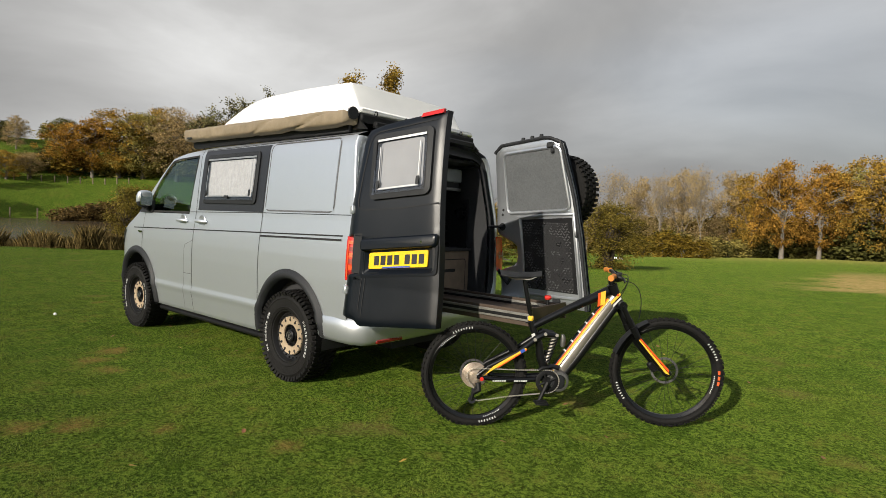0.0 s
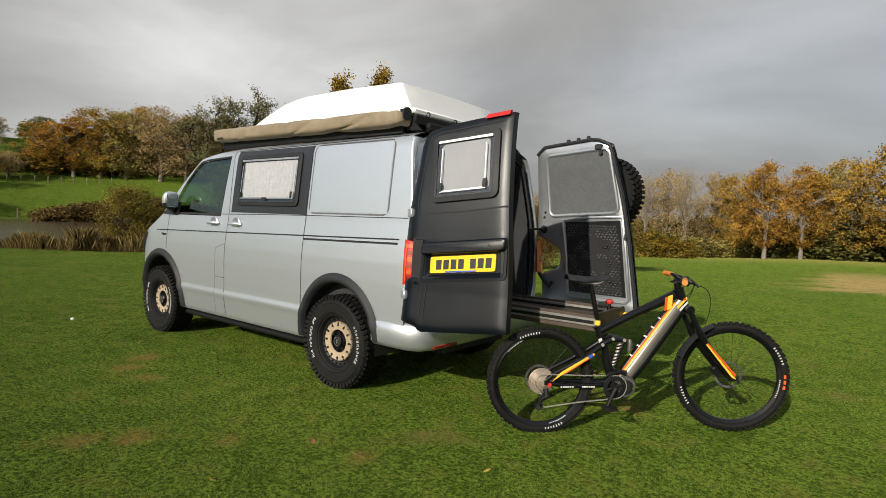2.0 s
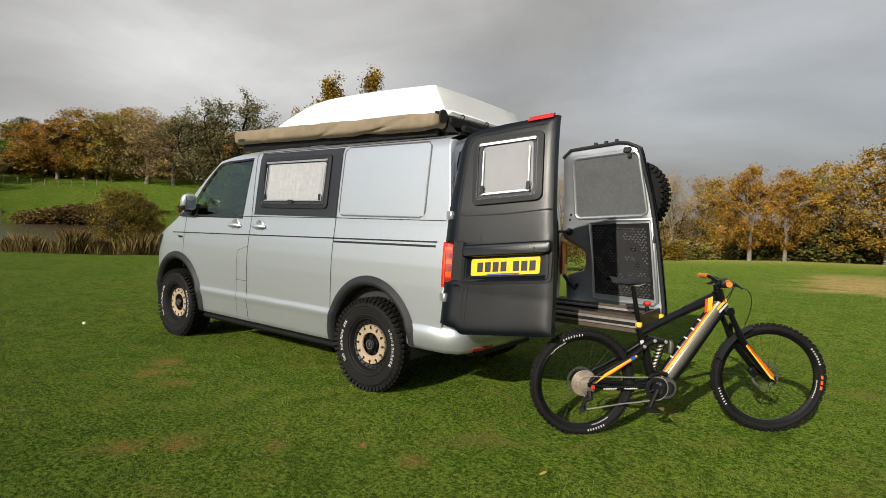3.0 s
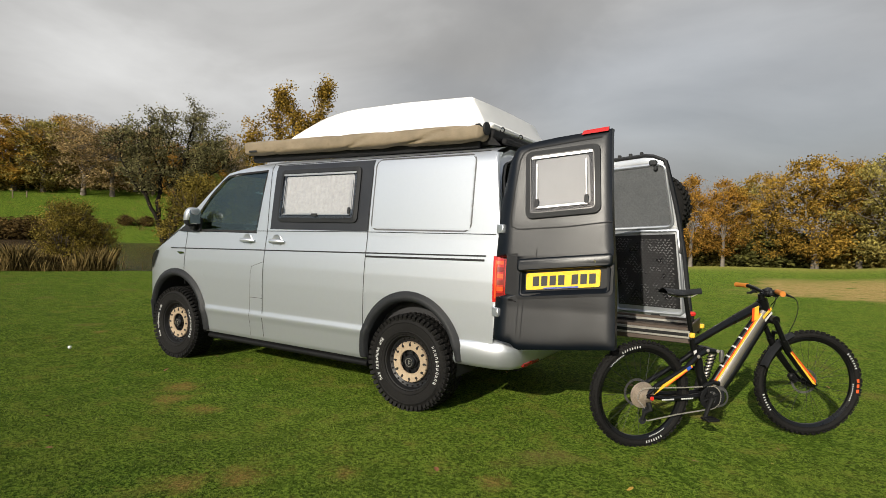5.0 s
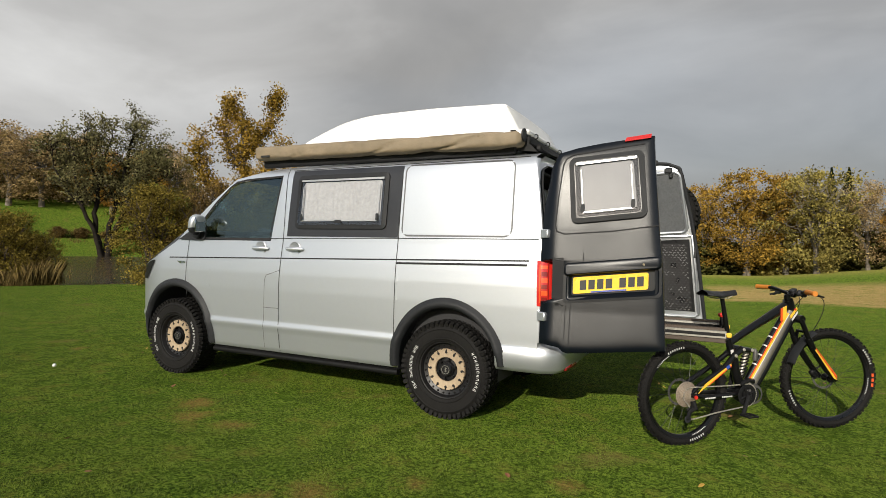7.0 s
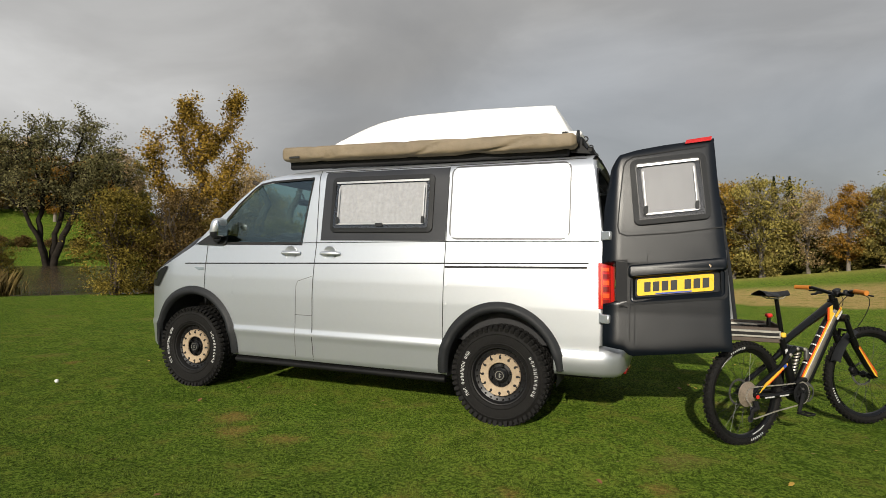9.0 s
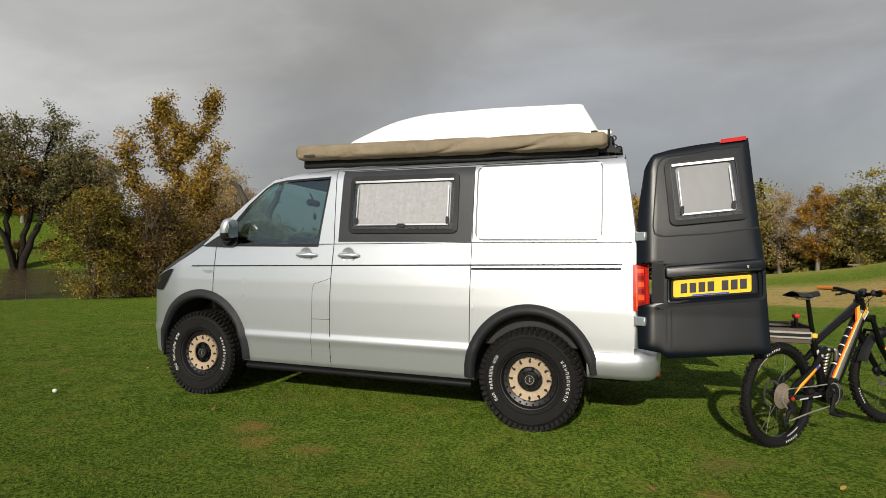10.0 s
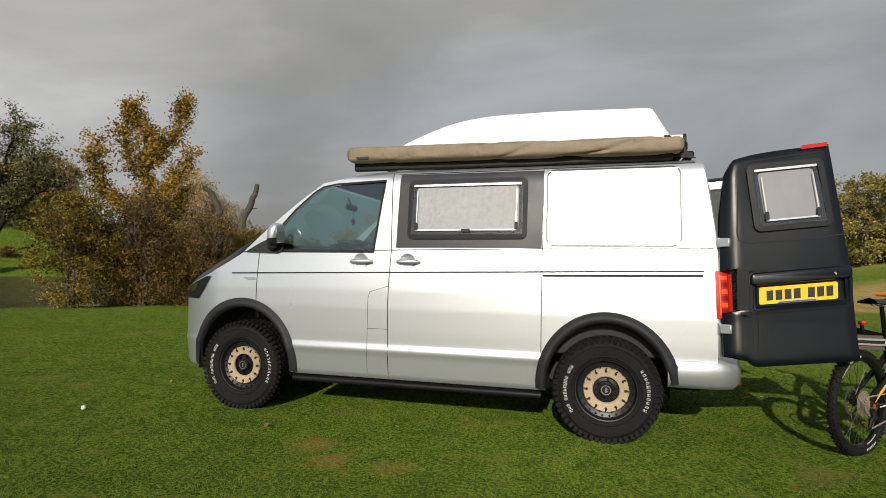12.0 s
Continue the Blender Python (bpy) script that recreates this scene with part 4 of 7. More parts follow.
# rear opening frame
FR = [(0.10, 0.60), (0.055, 0.72), (0.048, 1.10), (0.085, 1.40), (0.145, 1.80), (0.20, 1.94), (0.36, 2.0), (CY, 2.02)]
FI = [(0.17, 0.60), (0.140, 0.72), (0.135, 1.10), (0.16, 1.40), (0.215, 1.78), (0.26, 1.88), (0.40, 1.925), (CY, 1.94)]
xb = lambda z: 0.787 - 0.075 * smoothstep(1.2, 2.0, z)
for sg in (1, -1):
    g = Geo()

    def fr(u, v, sg=sg):
        n = len(FR) - 1
        k = min(n - 1, int(u * n))
        p = Vector(FR[k]).lerp(Vector(FR[k + 1]), u * n - k).lerp(Vector(FI[k]).lerp(Vector(FI[k + 1]), u * n - k), v)
        y = p.x if sg > 0 else 2 * CY - p.x
        return (xb(p.y) - 0.03 * math.sin(v * math.pi), y, p.y)

    part("opening_frame", g.grid(fr, 36, 6), SILVER if sg > 0 else PLASTIC, van, angle=60)
    g = Geo()

    def seal(u, v, sg=sg):
        n = len(FI) - 1
        k = min(n - 1, int(u * n))
        p = Vector(FI[k]).lerp(Vector(FI[k + 1]), u * n - k)
        a = 2 * math.pi * v
        y = p.x + 0.012 * math.cos(a)
        return (xb(p.y) + 0.004 + 0.014 * math.sin(a), y if sg > 0 else 2 * CY - y, p.y + 0.008 * math.cos(a))

    part("door_seal", g.grid(seal, 36, 8, wrap_v=True), PLASTIC, van, angle=60)
    g = Geo()

    def pil(u, v, sg=sg):
        z = 0.62 + 1.24 * u
        y = lerp([(zz, yy) for yy, zz in FI], z) + 0.02
        y2 = 0.17 + 0.02
        x = xb(z) - 0.02 - 0.30 * v
        yy = y + (y2 - y) * v
        return (x, yy if sg > 0 else 2 * CY - yy, z)

    part("pillar_lining", g.grid(pil, 12, 4), DARKIN, van, "dark carpeted rear pillar", angle=60)

    # tail light wrapped round the corner
    def lens(u, v, w, sg=sg):
        z = 0.865 + 0.325 * v
        x = 0.765 + 0.108 * min(1, u * 1.25)
        y = side_y(x, z) - 0.010 - w + 0.03 * smoothstep(0.2, 0.8, u) + 0.12 * max(0, u - 0.80) / 0.20
        return (x + 0.008 * (1 - v), y if sg > 0 else 2 * CY - y, z)

    tl = part("tail_light", Geo().grid(lambda u, v: lens(u, v, 0), 12, 10), REDLENS, van, "red tail light", angle=60)
    part("reverse_lamp", Geo().grid(lambda u, v: lens(0.80 + 0.14 * u, 0.34 + 0.22 * v, 0.003), 4, 4), CLEARLENS, tl)
    part("lamp_frame", Geo().grid(lambda u, v: lens(0.56 + 0.06 * u, 0.06 + 0.88 * v, 0.003), 3, 10), REDDARK, tl)
    part("sunlit_strip", Geo().grid(lambda u, v: lens(0.14 + 0.07 * u, 0.08 + 0.84 * v, 0.004), 3, 10), SUNLIT_RED, tl, "strip of the red lens with its sunlit glow as orange colour")
    part("sunlit_strip", Geo().grid(lambda u, v: lens(0.21 + 0.34 * u, 0.82 + 0.08 * v, 0.004), 5, 3), SUNLIT_RED, tl, "strip of the red lens with its sunlit glow as orange colour")
    for k in range(5):
        part("lens_bar", Geo().grid(lambda u, v: lens(0.25 + 0.30 * u, 0.10 + 0.14 * k + 0.10 * v, 0.003), 4, 3), SUNLIT_RED if k % 2 else REDDARK, tl)

# rounded corner between flank and rear opening
for sg in (1, -1):

    def corner(u, v, sg=sg):
        z = 0.60 + 1.355 * u
        xe = 0.78 - 0.075 * (max(0.0, z - 1.30) / 0.665) ** 1.4
        ye, yf = side_y(xe, z), lerp([(b, a) for a, b in FR], z)
        x = xe + (xb(z) - xe + 0.03) * math.sin(v * math.pi / 2) - 0.03 * v ** 3
        y = ye + (yf - ye) * (1 - math.cos(v * math.pi / 2))
        return (x, y if sg > 0 else 2 * CY - y, z)

    part("rear_corner", Geo().grid(corner, 30, 8), SILVER, van, angle=60)

# ---- left rear door, swung open ----
def door_y(x, z):
    lean = lerp([(0.6, -0.045), (0.85, -0.012), (1.0, 0.0), (1.2, 0.008), (1.43, 0.034), (1.65, 0.068), (1.85, 0.103), (1.95, 0.122), (2.05, 0.146), (2.15, 0.18)], z)
    return -0.003 + 0.158 * (x - 1.03) + lean + 0.045 * (1 - smoothstep(0.78, 0.90, x))


def on_door(x, z, w=0.0):
    """A point of the open door: x along it, z up its edge, w out of it; the door leans up a little towards its free edge."""
    xd, zd = 1.030 + 1.045 * (x - 0.966), z + 0.026 + 0.11 * (x - 1.15)
    return (xd, door_y(xd, zd) - w, zd)


L_EDGE = [(0.62, 0.752), (0.925, 0.748), (0.93, 0.874), (1.20, 0.868), (1.205, 0.738), (1.40, 0.740), (1.60, 0.748), (1.75, 0.768), (1.88, 0.785), (1.95, 0.82), (2.0, 0.86)]
R_EDGE = [(0.55, 1.540), (1.10, 1.512), (1.40, 1.482), (1.75, 1.453), (1.99, 1.436)]
T_EDGE = [(0.76, 1.88), (0.80, 1.94), (0.85, 1.975), (0.95, 2.0), (1.10, 2.012), (1.44, 2.022)]
B_EDGE = [(0.76, 0.63), (0.885, 0.60), (0.925, 0.555), (1.57, 0.550)]
ldoor = part("rear_door", Geo(), MATT, van, "matt black rear door swung open", fix=False)


def door_skin(fn, depth):
    g = Geo()
    nu, nv = 30, 92

    def f(u, v):
        z = 0.6 + 1.46 * v
        x = lerp(L_EDGE, z) + (lerp(R_EDGE, z) - lerp(L_EDGE, z)) * u
        zt, zb = lerp(T_EDGE, x), lerp(B_EDGE, x)
        z = zb + (zt - zb) * v
        x = lerp(L_EDGE, z) + (lerp(R_EDGE, z) - lerp(L_EDGE, z)) * u
        e = min(u, 1 - u, v * 1.7, (1 - v) * 1.7)
        return x, z, 0.014 * (1 - math.exp(-e * 40))

    g.grid(lambda u, v: (lambda p: fn(p[0], p[1], p[2]))(f(u, v)), nu, nv)
    # room for the number plate
    keep = []
    for q in g.f:
        i, j = q[0] // nv, q[0] % nv
        p = f((i + 0.5) / (nu - 1), (j + 0.5) / (nv - 1))
        if not (0.945 < p[0] < 1.470 and 0.930 < p[1] < 1.095):
            keep.append(q)
    g.f = keep
    g.grid(lambda u, v: (lambda p: fn(p[0], p[1], -depth))(f(u, v)), nu, nv, flip=True)
    for edge in (lambda k: (k, 0), lambda k: (k, 1), lambda k: (0, k), lambda k: (1, k)):
        n = 92 if edge(0.3)[1] == 0.3 else 30
        g.grid(lambda a, b, edge=edge: (lambda p: fn(p[0], p[1], p[2] if b < 0.5 else -depth))(f(*edge(a))), n, 2)
    return g


ldoor.data = mesh_of("rear_door", door_skin(on_door, 0.055), MATT, 50)
W = 0.016
up_line = [(1.485, 1.385), (1.2, 1.375), (0.90, 1.385), (0.85, 1.41), (0.84, 1.46), (0.85, 1.65), (0.868, 1.88), (0.885, 1.925), (0.93, 1.950), (1.2, 1.962), (1.42, 1.970)]
fine = []
for a, b in zip(up_line, up_line[1:]):
    fine += [Vector(a).lerp(Vector(b), j / 6) for j in range(6)]
part("window_recess_line", Geo().strip(fine, 0.008, on_door, W + 0.0015), GAP, ldoor)
hinged_window(ldoor, lambda x, z, w=0: on_door(x, z, W + w), 0.946, 1.452, 1.418, 1.925, -0.040, DOORBLIND)
g = Geo()
BAR = (rounded(0.912, 1.092, 1.508, 1.178, 0.022, 4), rounded(0.918, 1.098, 1.502, 1.170, 0.020, 4), rounded(0.926, 1.104, 1.494, 1.160, 0.016, 4))
for ring_, w in ((BAR[0], -0.004), (BAR[0], 0.014), (BAR[1], 0.026), (BAR[2], 0.030)):
    g.v += [tuple(on_door(u, v, W + w)) for u, v in ring_]
nr = len(BAR[0])
for r in range(3):
    for k in range(nr):
        g.f.append([r * nr + k, r * nr + (k + 1) % nr, (r + 1) * nr + (k + 1) % nr, (r + 1) * nr + k])
g.f.append([3 * nr + k for k in range(nr)])
part("handle_bar", g, MATT, ldoor, angle=25)
part("lock_button", Geo().lathe([(0, 0), (0.011, 0), (0.012, 0.01)], 16, on_door(1.402, 1.130, W + 0.030)), CHROME, ldoor)
R_OUT, R_MID, R_IN = rounded(0.905, 0.900, 1.512, 1.118, 0.03, 5), rounded(0.925, 0.918, 1.496, 1.100, 0.03, 5), rounded(0.955, 0.950, 1.470, 1.088, 0.02, 5)
g = Geo()
for ring_, w in ((R_OUT, W - 0.004), (R_OUT, W + 0.002), (R_MID, W + 0.003), (R_IN, W - 0.026)):
    g.v += [tuple(on_door(u, v, w)) for u, v in ring_]
nr = len(R_OUT)
for r in range(3):
    for k in range(nr):
        g.f.append([r * nr + k, r * nr + (k + 1) % nr, (r + 1) * nr + (k + 1) % nr, (r + 1) * nr + k])
part("plate_recess", g, MATT, ldoor, angle=30)
part("recess_floor", Geo().prism(rounded(0.945, 0.940, 1.480, 1.098, 0.02, 3), lambda u, v, w: on_door(u, v, W - 0.030 + w), 0.004), MATT, ldoor)
plate = part("number_plate", Geo().prism(rounded(0.966, 0.962, 1.431, 1.076, 0.012, 3), lambda u, v, w: on_door(u, v, W - 0.022 + w), 0.008), YELLOW, ldoor, "yellow number plate with black bars")
for k, u in enumerate((1.010, 1.064, 1.118, 1.172, 1.256, 1.310, 1.364)):
    part("plate_bar", Geo().prism([(u, 0.985), (u + 0.040, 0.985), (u + 0.040, 1.052), (u, 1.052)], lambda a, b, w: on_door(a, b, W - 0.0135 + w), 0.001), INK, plate)
part("plate_strip", Geo().prism([(1.08, 0.963), (1.30, 0.963), (1.30, 0.973), (1.08, 0.973)], lambda a, b, w: on_door(a, b, W - 0.0135 + w), 0.001), BLUEINK, plate)
part("brake_light", Geo().prism([(1.255, 2.000), (1.418, 2.004), (1.42, 2.034), (1.265, 2.028)], lambda u, v, w: on_door(u, v, 0.004 + w), 0.022), REDLENS, ldoor, "red high-level brake light")
for line in ([(0.925, 0.66), (0.925, 0.86), (0.93, 0.90)], [(0.955, 0.62), (0.957, 0.90)], [(1.03, 1.16), (1.03, 1.24)]):
    part("panel_line", Geo().strip(line, 0.005, on_door, W + 0.0015), GAP, ldoor)
part("lamp_cutout", Geo().prism([(0.832, 0.94), (0.905, 0.93), (0.905, 1.22), (0.832, 1.22)], lambda u, v, w: on_door(u, v, 0.012 + w), 0.003), GAP, ldoor)
for z in (1.385, 0.80):
    hy = side_y(0.77, z)
    hg = Geo().tube([(0.79, hy - 0.008, z - 0.035), (0.79, hy - 0.008, z + 0.035)], 0.013, 10)
    hp_ = part("hinge", hg, SILVER, van, "silver door hinge")
    part("hinge_leaf", Geo().box((0.822, door_y(0.83, z) - 0.012, z), (0.072, 0.03, 0.062), pose(0, 0, 0, 0, 0, -28), bevel=0.006), SILVER, hp_)

# ---- right rear door, swung open, with the spare wheel ----
def rdoor_y(x, z):
    return 1.915 - 0.085 * (x - 0.80) - 0.105 * max(0.0, z - 0.70) - 0.05 * smoothstep(1.5, 2.1, z)


def on_rdoor(x, z, w=0.0):
    xd, zd = x + 0.015, 0.725 + 1.028 * (z - 0.72)
    return (xd, rdoor_y(xd, zd) - w, zd)


RL = [(0.57, 0.88), (0.84, 0.87), (0.875, 0.91), (0.895, 1.0), (0.93, 1.07), (1.02, 1.085), (1.10, 1.07), (1.15, 1.0), (1.19, 0.86), (1.25, 0.835), (1.6, 0.845), (1.90, 0.86), (2.05, 0.88)]
RR = [(0.62, 1.83), (1.2, 1.76), (1.6, 1.69), (1.95, 1.61), (2.02, 1.585), (2.10, 1.52)]
rdoor = part("rear_door", Geo(), SILVER_IN, van, "silver inside of the open rear door", fix=False)
g = Geo()


def rd(u, v):
    z = 0.585 + 1.425 * v + 0.055 * u * v - 0.06 * v ** 8 * (max(0.0, (u - 0.80) / 0.20) ** 2 + max(0.0, (0.12 - u) / 0.12) ** 2)
    return lerp(RL, z) + (lerp(RR, z) - lerp(RL, z)) * u, z


g.grid(lambda u, v: (lambda p: on_rdoor(p[0], p[1], 0.020 * (1 - math.exp(-min(u, 1 - u, v, 1 - v) * 60))))(rd(u, v)), 24, 40)
g.grid(lambda u, v: (lambda p: on_rdoor(p[0], p[1], -0.05))(rd(u, v)), 24, 40, flip=True)
for edge in (lambda k: (k, 0), lambda k: (k, 1), lambda k: (0, k), lambda k: (1, k)):
    g.grid(lambda a, b, edge=edge: (lambda p: on_rdoor(p[0], p[1], -0.05 * b))(rd(*edge(a))), 40, 2)
rdoor.data = mesh_of("rear_door", g, SILVER_IN, 50)
part("outer_skin", Geo().grid(lambda u, v: (lambda p: on_rdoor(p[0] + 0.03 * (u - 0.5), p[1] + 0.02 * (v - 0.5), -0.056))(rd(u, v)), 12, 20), MATT, rdoor)
wp = rounded(0.985, 1.395, 1.67, 1.93, 0.05, 5)
wp = [(x - 0.08 * (z - 1.385) / 0.55 * (1 if x > 1.2 else 0.15), z + 0.06 * (x - 0.93)) for x, z in wp]
part("window_blank", Geo().prism(wp, lambda u, v, w: on_rdoor(u, v, 0.018 + w), 0.006), GREYIN, rdoor, "grey carpeted blanking panel")
part("panel_rim", Geo().tube([on_rdoor(u, v, 0.022) for u, v in wp + wp[:1]], 0.016, 8, cap=False), SILVER_IN, rdoor)
tp = [(1.19, 0.72), (1.745, 0.72), (1.685, 1.375), (1.15, 1.345)]
tread = part("tread_panel", Geo().prism(tp, lambda u, v, w: on_rdoor(u, v, 0.018 + w), 0.006), PUCK, rdoor, "black rubber tread-plate panel")
studs = Geo()
for i in range(27):
    for j in range(15):
        z = 0.735 + i * 0.0225
        x0_, x1_ = 1.19 - 0.04 * (z - 0.72) / 0.62, 1.745 - 0.06 * (z - 0.72) / 0.62
        x = x0_ + 0.02 + (x1_ - x0_ - 0.04) * (j + (0.5 if i % 2 else 0)) / 15
        studs.box(on_rdoor(x, z, 0.027), (0.020, 0.008, 0.009), pose(0, 0, 0, 0, 30 if (i + j) % 2 else -30, 0))
part("tread_rim", Geo().tube([on_rdoor(u, v, 0.020) for u, v in [(1.165, 0.685), (1.16, 1.0), (1.12, 1.36), (1.40, 1.395), (1.705, 1.405), (1.74, 1.10), (1.775, 0.70), (1.745, 0.675), (1.20, 0.665), (1.165, 0.685)]], 0.015, 8, cap=False), SILVER_IN, rdoor)
tagged(part("studs", studs, STUD, tread), kind="stuff")
part("latch", Geo().box(on_rdoor(1.735, 1.255, 0.022), (0.03, 0.02, 0.10), bevel=0.006), PLASTIC, rdoor)
part("top_lock", Geo().box(on_rdoor(1.50, 1.985, 0.03), (0.07, 0.03, 0.05), bevel=0.01).box(on_rdoor(1.52, 1.94, 0.03), (0.035, 0.03, 0.05), bevel=0.01), PLASTIC, rdoor)
part("bottom_lock", Geo().box(on_rdoor(1.53, 0.64, 0.02), (0.08, 0.03, 0.035), bevel=0.008), PLASTIC, rdoor)
part("check_strap", Geo().lathe([(0, 0), (0.035, 0.0), (0.04, 0.012)], 20, on_rdoor(0.915, 1.275, 0.026)).tube([on_rdoor(0.915, 1.275, 0.03), (0.80, 1.76, 1.29)], 0.012, 8), PLASTIC, rdoor)
part("strap_arm", Geo().tube([on_rdoor(0.86, 0.86, 0.03), on_rdoor(0.92, 0.80, 0.05), on_rdoor(0.99, 0.74, 0.05), on_rdoor(1.005, 0.79, 0.03)], 0.018, 8), PLASTIC, rdoor)
for u, v in ((0.93, 1.43), (0.92, 1.385)):
    part("door_hole", Geo().lathe([(0, 0), (0.013, 0)], 14, on_rdoor(u, v, 0.022)), GAP, rdoor)
part("top_seal", Geo().tube([on_rdoor(*rd(k / 10, 1.0), 0.01) for k in range(11)] + [on_rdoor(*rd(1.0, 1 - k / 14), 0.01) for k in range(15)], 0.016, 8), PLASTIC, rdoor)
for s_ in (0.45, 0.6, 0.75):
    p = on_rdoor(*rd(s_, 1.0), 0)
    part("roof_clip", Geo().box((p[0], p[1], p[2] + 0.02), (0.03, 0.03, 0.035), bevel=0.006), PLASTIC, rdoor)
sp = Geo().lathe([(0.20, 0.04), (0.24, 0.0), (0.30, 0.0), (0.335, 0.03), (0.335, 0.20), (0.30, 0.23), (0.22, 0.22)], 48)
for k in range(44):
    a = 2 * math.pi * k / 44
    m = Matrix.Rotation(-a, 4, "Y")
    for j, yy in enumerate((0.03, 0.09, 0.15, 0.205)):
        m2 = Matrix.Rotation(-a - (j % 2) * 0.07, 4, "Y")
        sp.box(m2 @ Vector((0.338, yy, 0)), (0.02, 0.045, 0.028), m2)
spare = part("spare_tyre", sp, RUBBER, rdoor, "spare off-road tyre carried behind the door", angle=30, fix=False)
spare.matrix_world = pose(1.42, 1.885, 1.64, 0, 0, -5)
part("spare_rim", Geo().lathe([(0.0, 0.10), (0.12, 0.09), (0.20, 0.06), (0.22, 0.04)], 32), RIMBLK, spare).matrix_world = spare.matrix_world.copy()

# ---- fittings inside the rear ----
cab = thing("kitchen_cabinet", (0.45, 1.35, 0.60), "dark brown wooden cabinet inside the van's rear", "cabinet")
part("carcass", Geo().box((0.36, 1.30, 0.82), (0.44, 0.92, 0.44), bevel=0.006), CABWOOD, cab)
part("worktop", Geo().box((0.36, 1.30, 1.05), (0.48, 0.94, 0.025), bevel=0.006), DARKIN, cab)
dr = part("cabinet_door", Geo().prism(rounded(1.12, 0.64, 1.68, 0.96, 0.03, 4), lambda u, v, w: (0.585 + w, u, v), 0.012), CABWOOD, cab)
part("door_groove", Geo().strip((lambda r: r + r[:1])(rounded(1.12, 0.64, 1.68, 0.96, 0.03, 4)), 0.008, lambda u, v, w: (0.598 + w, u, v), 0.001), GAP, dr)
part("pull_slot", Geo().prism(rounded(1.34, 0.84, 1.52, 0.87, 0.012, 3), lambda u, v, w: (0.598 + w, u, v), 0.003), GAP, dr)
lock = thing("overhead_locker", (0.3, 1.2, 1.66), "grey overhead locker with wooden shelf edge", "locker")
part("box", Geo().box((0.20, 1.42, 1.74), (0.5, 0.62, 0.17), bevel=0.01), DARKIN, lock)
part("shelf_edge", Geo().box((0.45, 1.42, 1.645), (0.03, 0.64, 0.03), bevel=0.005), ALU, lock)
part("front_lip", Geo().box((0.455, 1.42, 1.78), (0.03, 0.64, 0.13), bevel=0.01), mat("pale_grey_locker_front", (0.30, 0.31, 0.32), 0.5, 0, 0.1, 30), lock, "pale grey locker front")
mesh_p = thing("tread_board", (0.2, 1.66, 1.3), "black tread-plate lining board on the side wall", "panel")
g = Geo().box((0.30, 1.755, 1.28), (0.5, 0.012, 0.55))
for i in range(16):
    for j in range(12):
        g.box((0.08 + 0.04 * j + 0.02 * (i % 2), 1.747, 1.03 + 0.033 * i), (0.028, 0.006, 0.010), pose(0, 0, 0, 0, 30 if (i + j) % 2 else -30, 0))
part("board", g, PUCK, mesh_p)
tray = thing("slide_out_tray", (1.4, 0.82, 0.62), "plywood slide-out tray with aluminium runners pulled out over the bumper", "tray")
part("tray_floor", Geo().box((1.20, 0.86, 0.67), (1.55, 0.50, 0.02), bevel=0.004), WOODDK, tray)
for y in (0.61, 1.13):
    rl = part("side_board", Geo().box((1.20, y, 0.68), (1.60, 0.020, 0.11), bevel=0.004), WOODDK, tray)
    part("runner", Geo().box((1.22, y - 0.016, 0.687), (1.56, 0.012, 0.055), bevel=0.003), RAIL, rl, "aluminium drawer runner")
    part("runner_groove", Geo().box((1.22, y - 0.023, 0.687), (1.54, 0.004, 0.022)), STEELBLK, rl)
    part("end_cap", Geo().box((2.015, y - 0.012, 0.687), (0.035, 0.03, 0.035), bevel=0.006), YEL, rl, "yellow end cap")
part("end_board", Geo().box((1.995, 0.86, 0.705), (0.016, 0.52, 0.09), bevel=0.003), WOODDK, tray)
kn = part("locking_knob", Geo().tube([(1.97, 0.90, 0.72), (1.97, 0.90, 0.79)], 0.014, 8), STEELBLK, tray)
part("knob_grip", Geo().tube([(1.97, 0.90, 0.785), (1.97, 0.90, 0.80), (1.97, 0.90, 0.815)], [0.022, 0.03, 0.02], 10), REDPL, kn, "red knob")

# ---- on the roof ----
rack = thing("roof_rack", (-0.8, CY, 2.04), "black steel roof rack across the van roof", "rack")
for y in (0.23, 2 * CY - 0.23):
    part("side_rail", Geo().box((-0.76, y, 2.060), (2.56, 0.05, 0.110), bevel=0.012), STEELBLK, rack)
for k in range(5):
    x = -1.95 + 0.60 * k
    part("cross_bar", Geo().box((x, CY, 2.12), (0.06, 1.40, 0.03), bevel=0.008), STEELBLK, rack)
part("rear_bar", Geo().box((0.60, CY, 2.115), (0.05, 1.46, 0.07), bevel=0.012), STEELBLK, rack)
part("rear_light_bar", Geo().box((0.66, CY + 0.02, 2.07), (0.05, 1.30, 0.05), bevel=0.012), STEELBLK, rack)
for y in (0.40, 0.75, 1.15, 1.5):
    part("eye_bolt", Geo().lathe([(0.018 + 0.005 * math.cos(a), 0.005 * math.sin(a)) for a in [q * math.pi / 3 for q in range(6)]], 14, (0.62, y, 2.165), close=True), STEELBLK, rack)
for y in (0.245, 2 * CY - 0.245):
    part("end_bracket", Geo().prism([(0.48, 2.04), (0.68, 2.02), (0.50, 2.20), (0.46, 2.20)], lambda u, v, w: (u, y + w, v), 0.02), STEELBLK, rack)

awn = thing("roll_out_awning", (-0.75, 0.20, 2.06), "rolled awning in a brown canvas bag along the roof", "awning")
g = Geo()


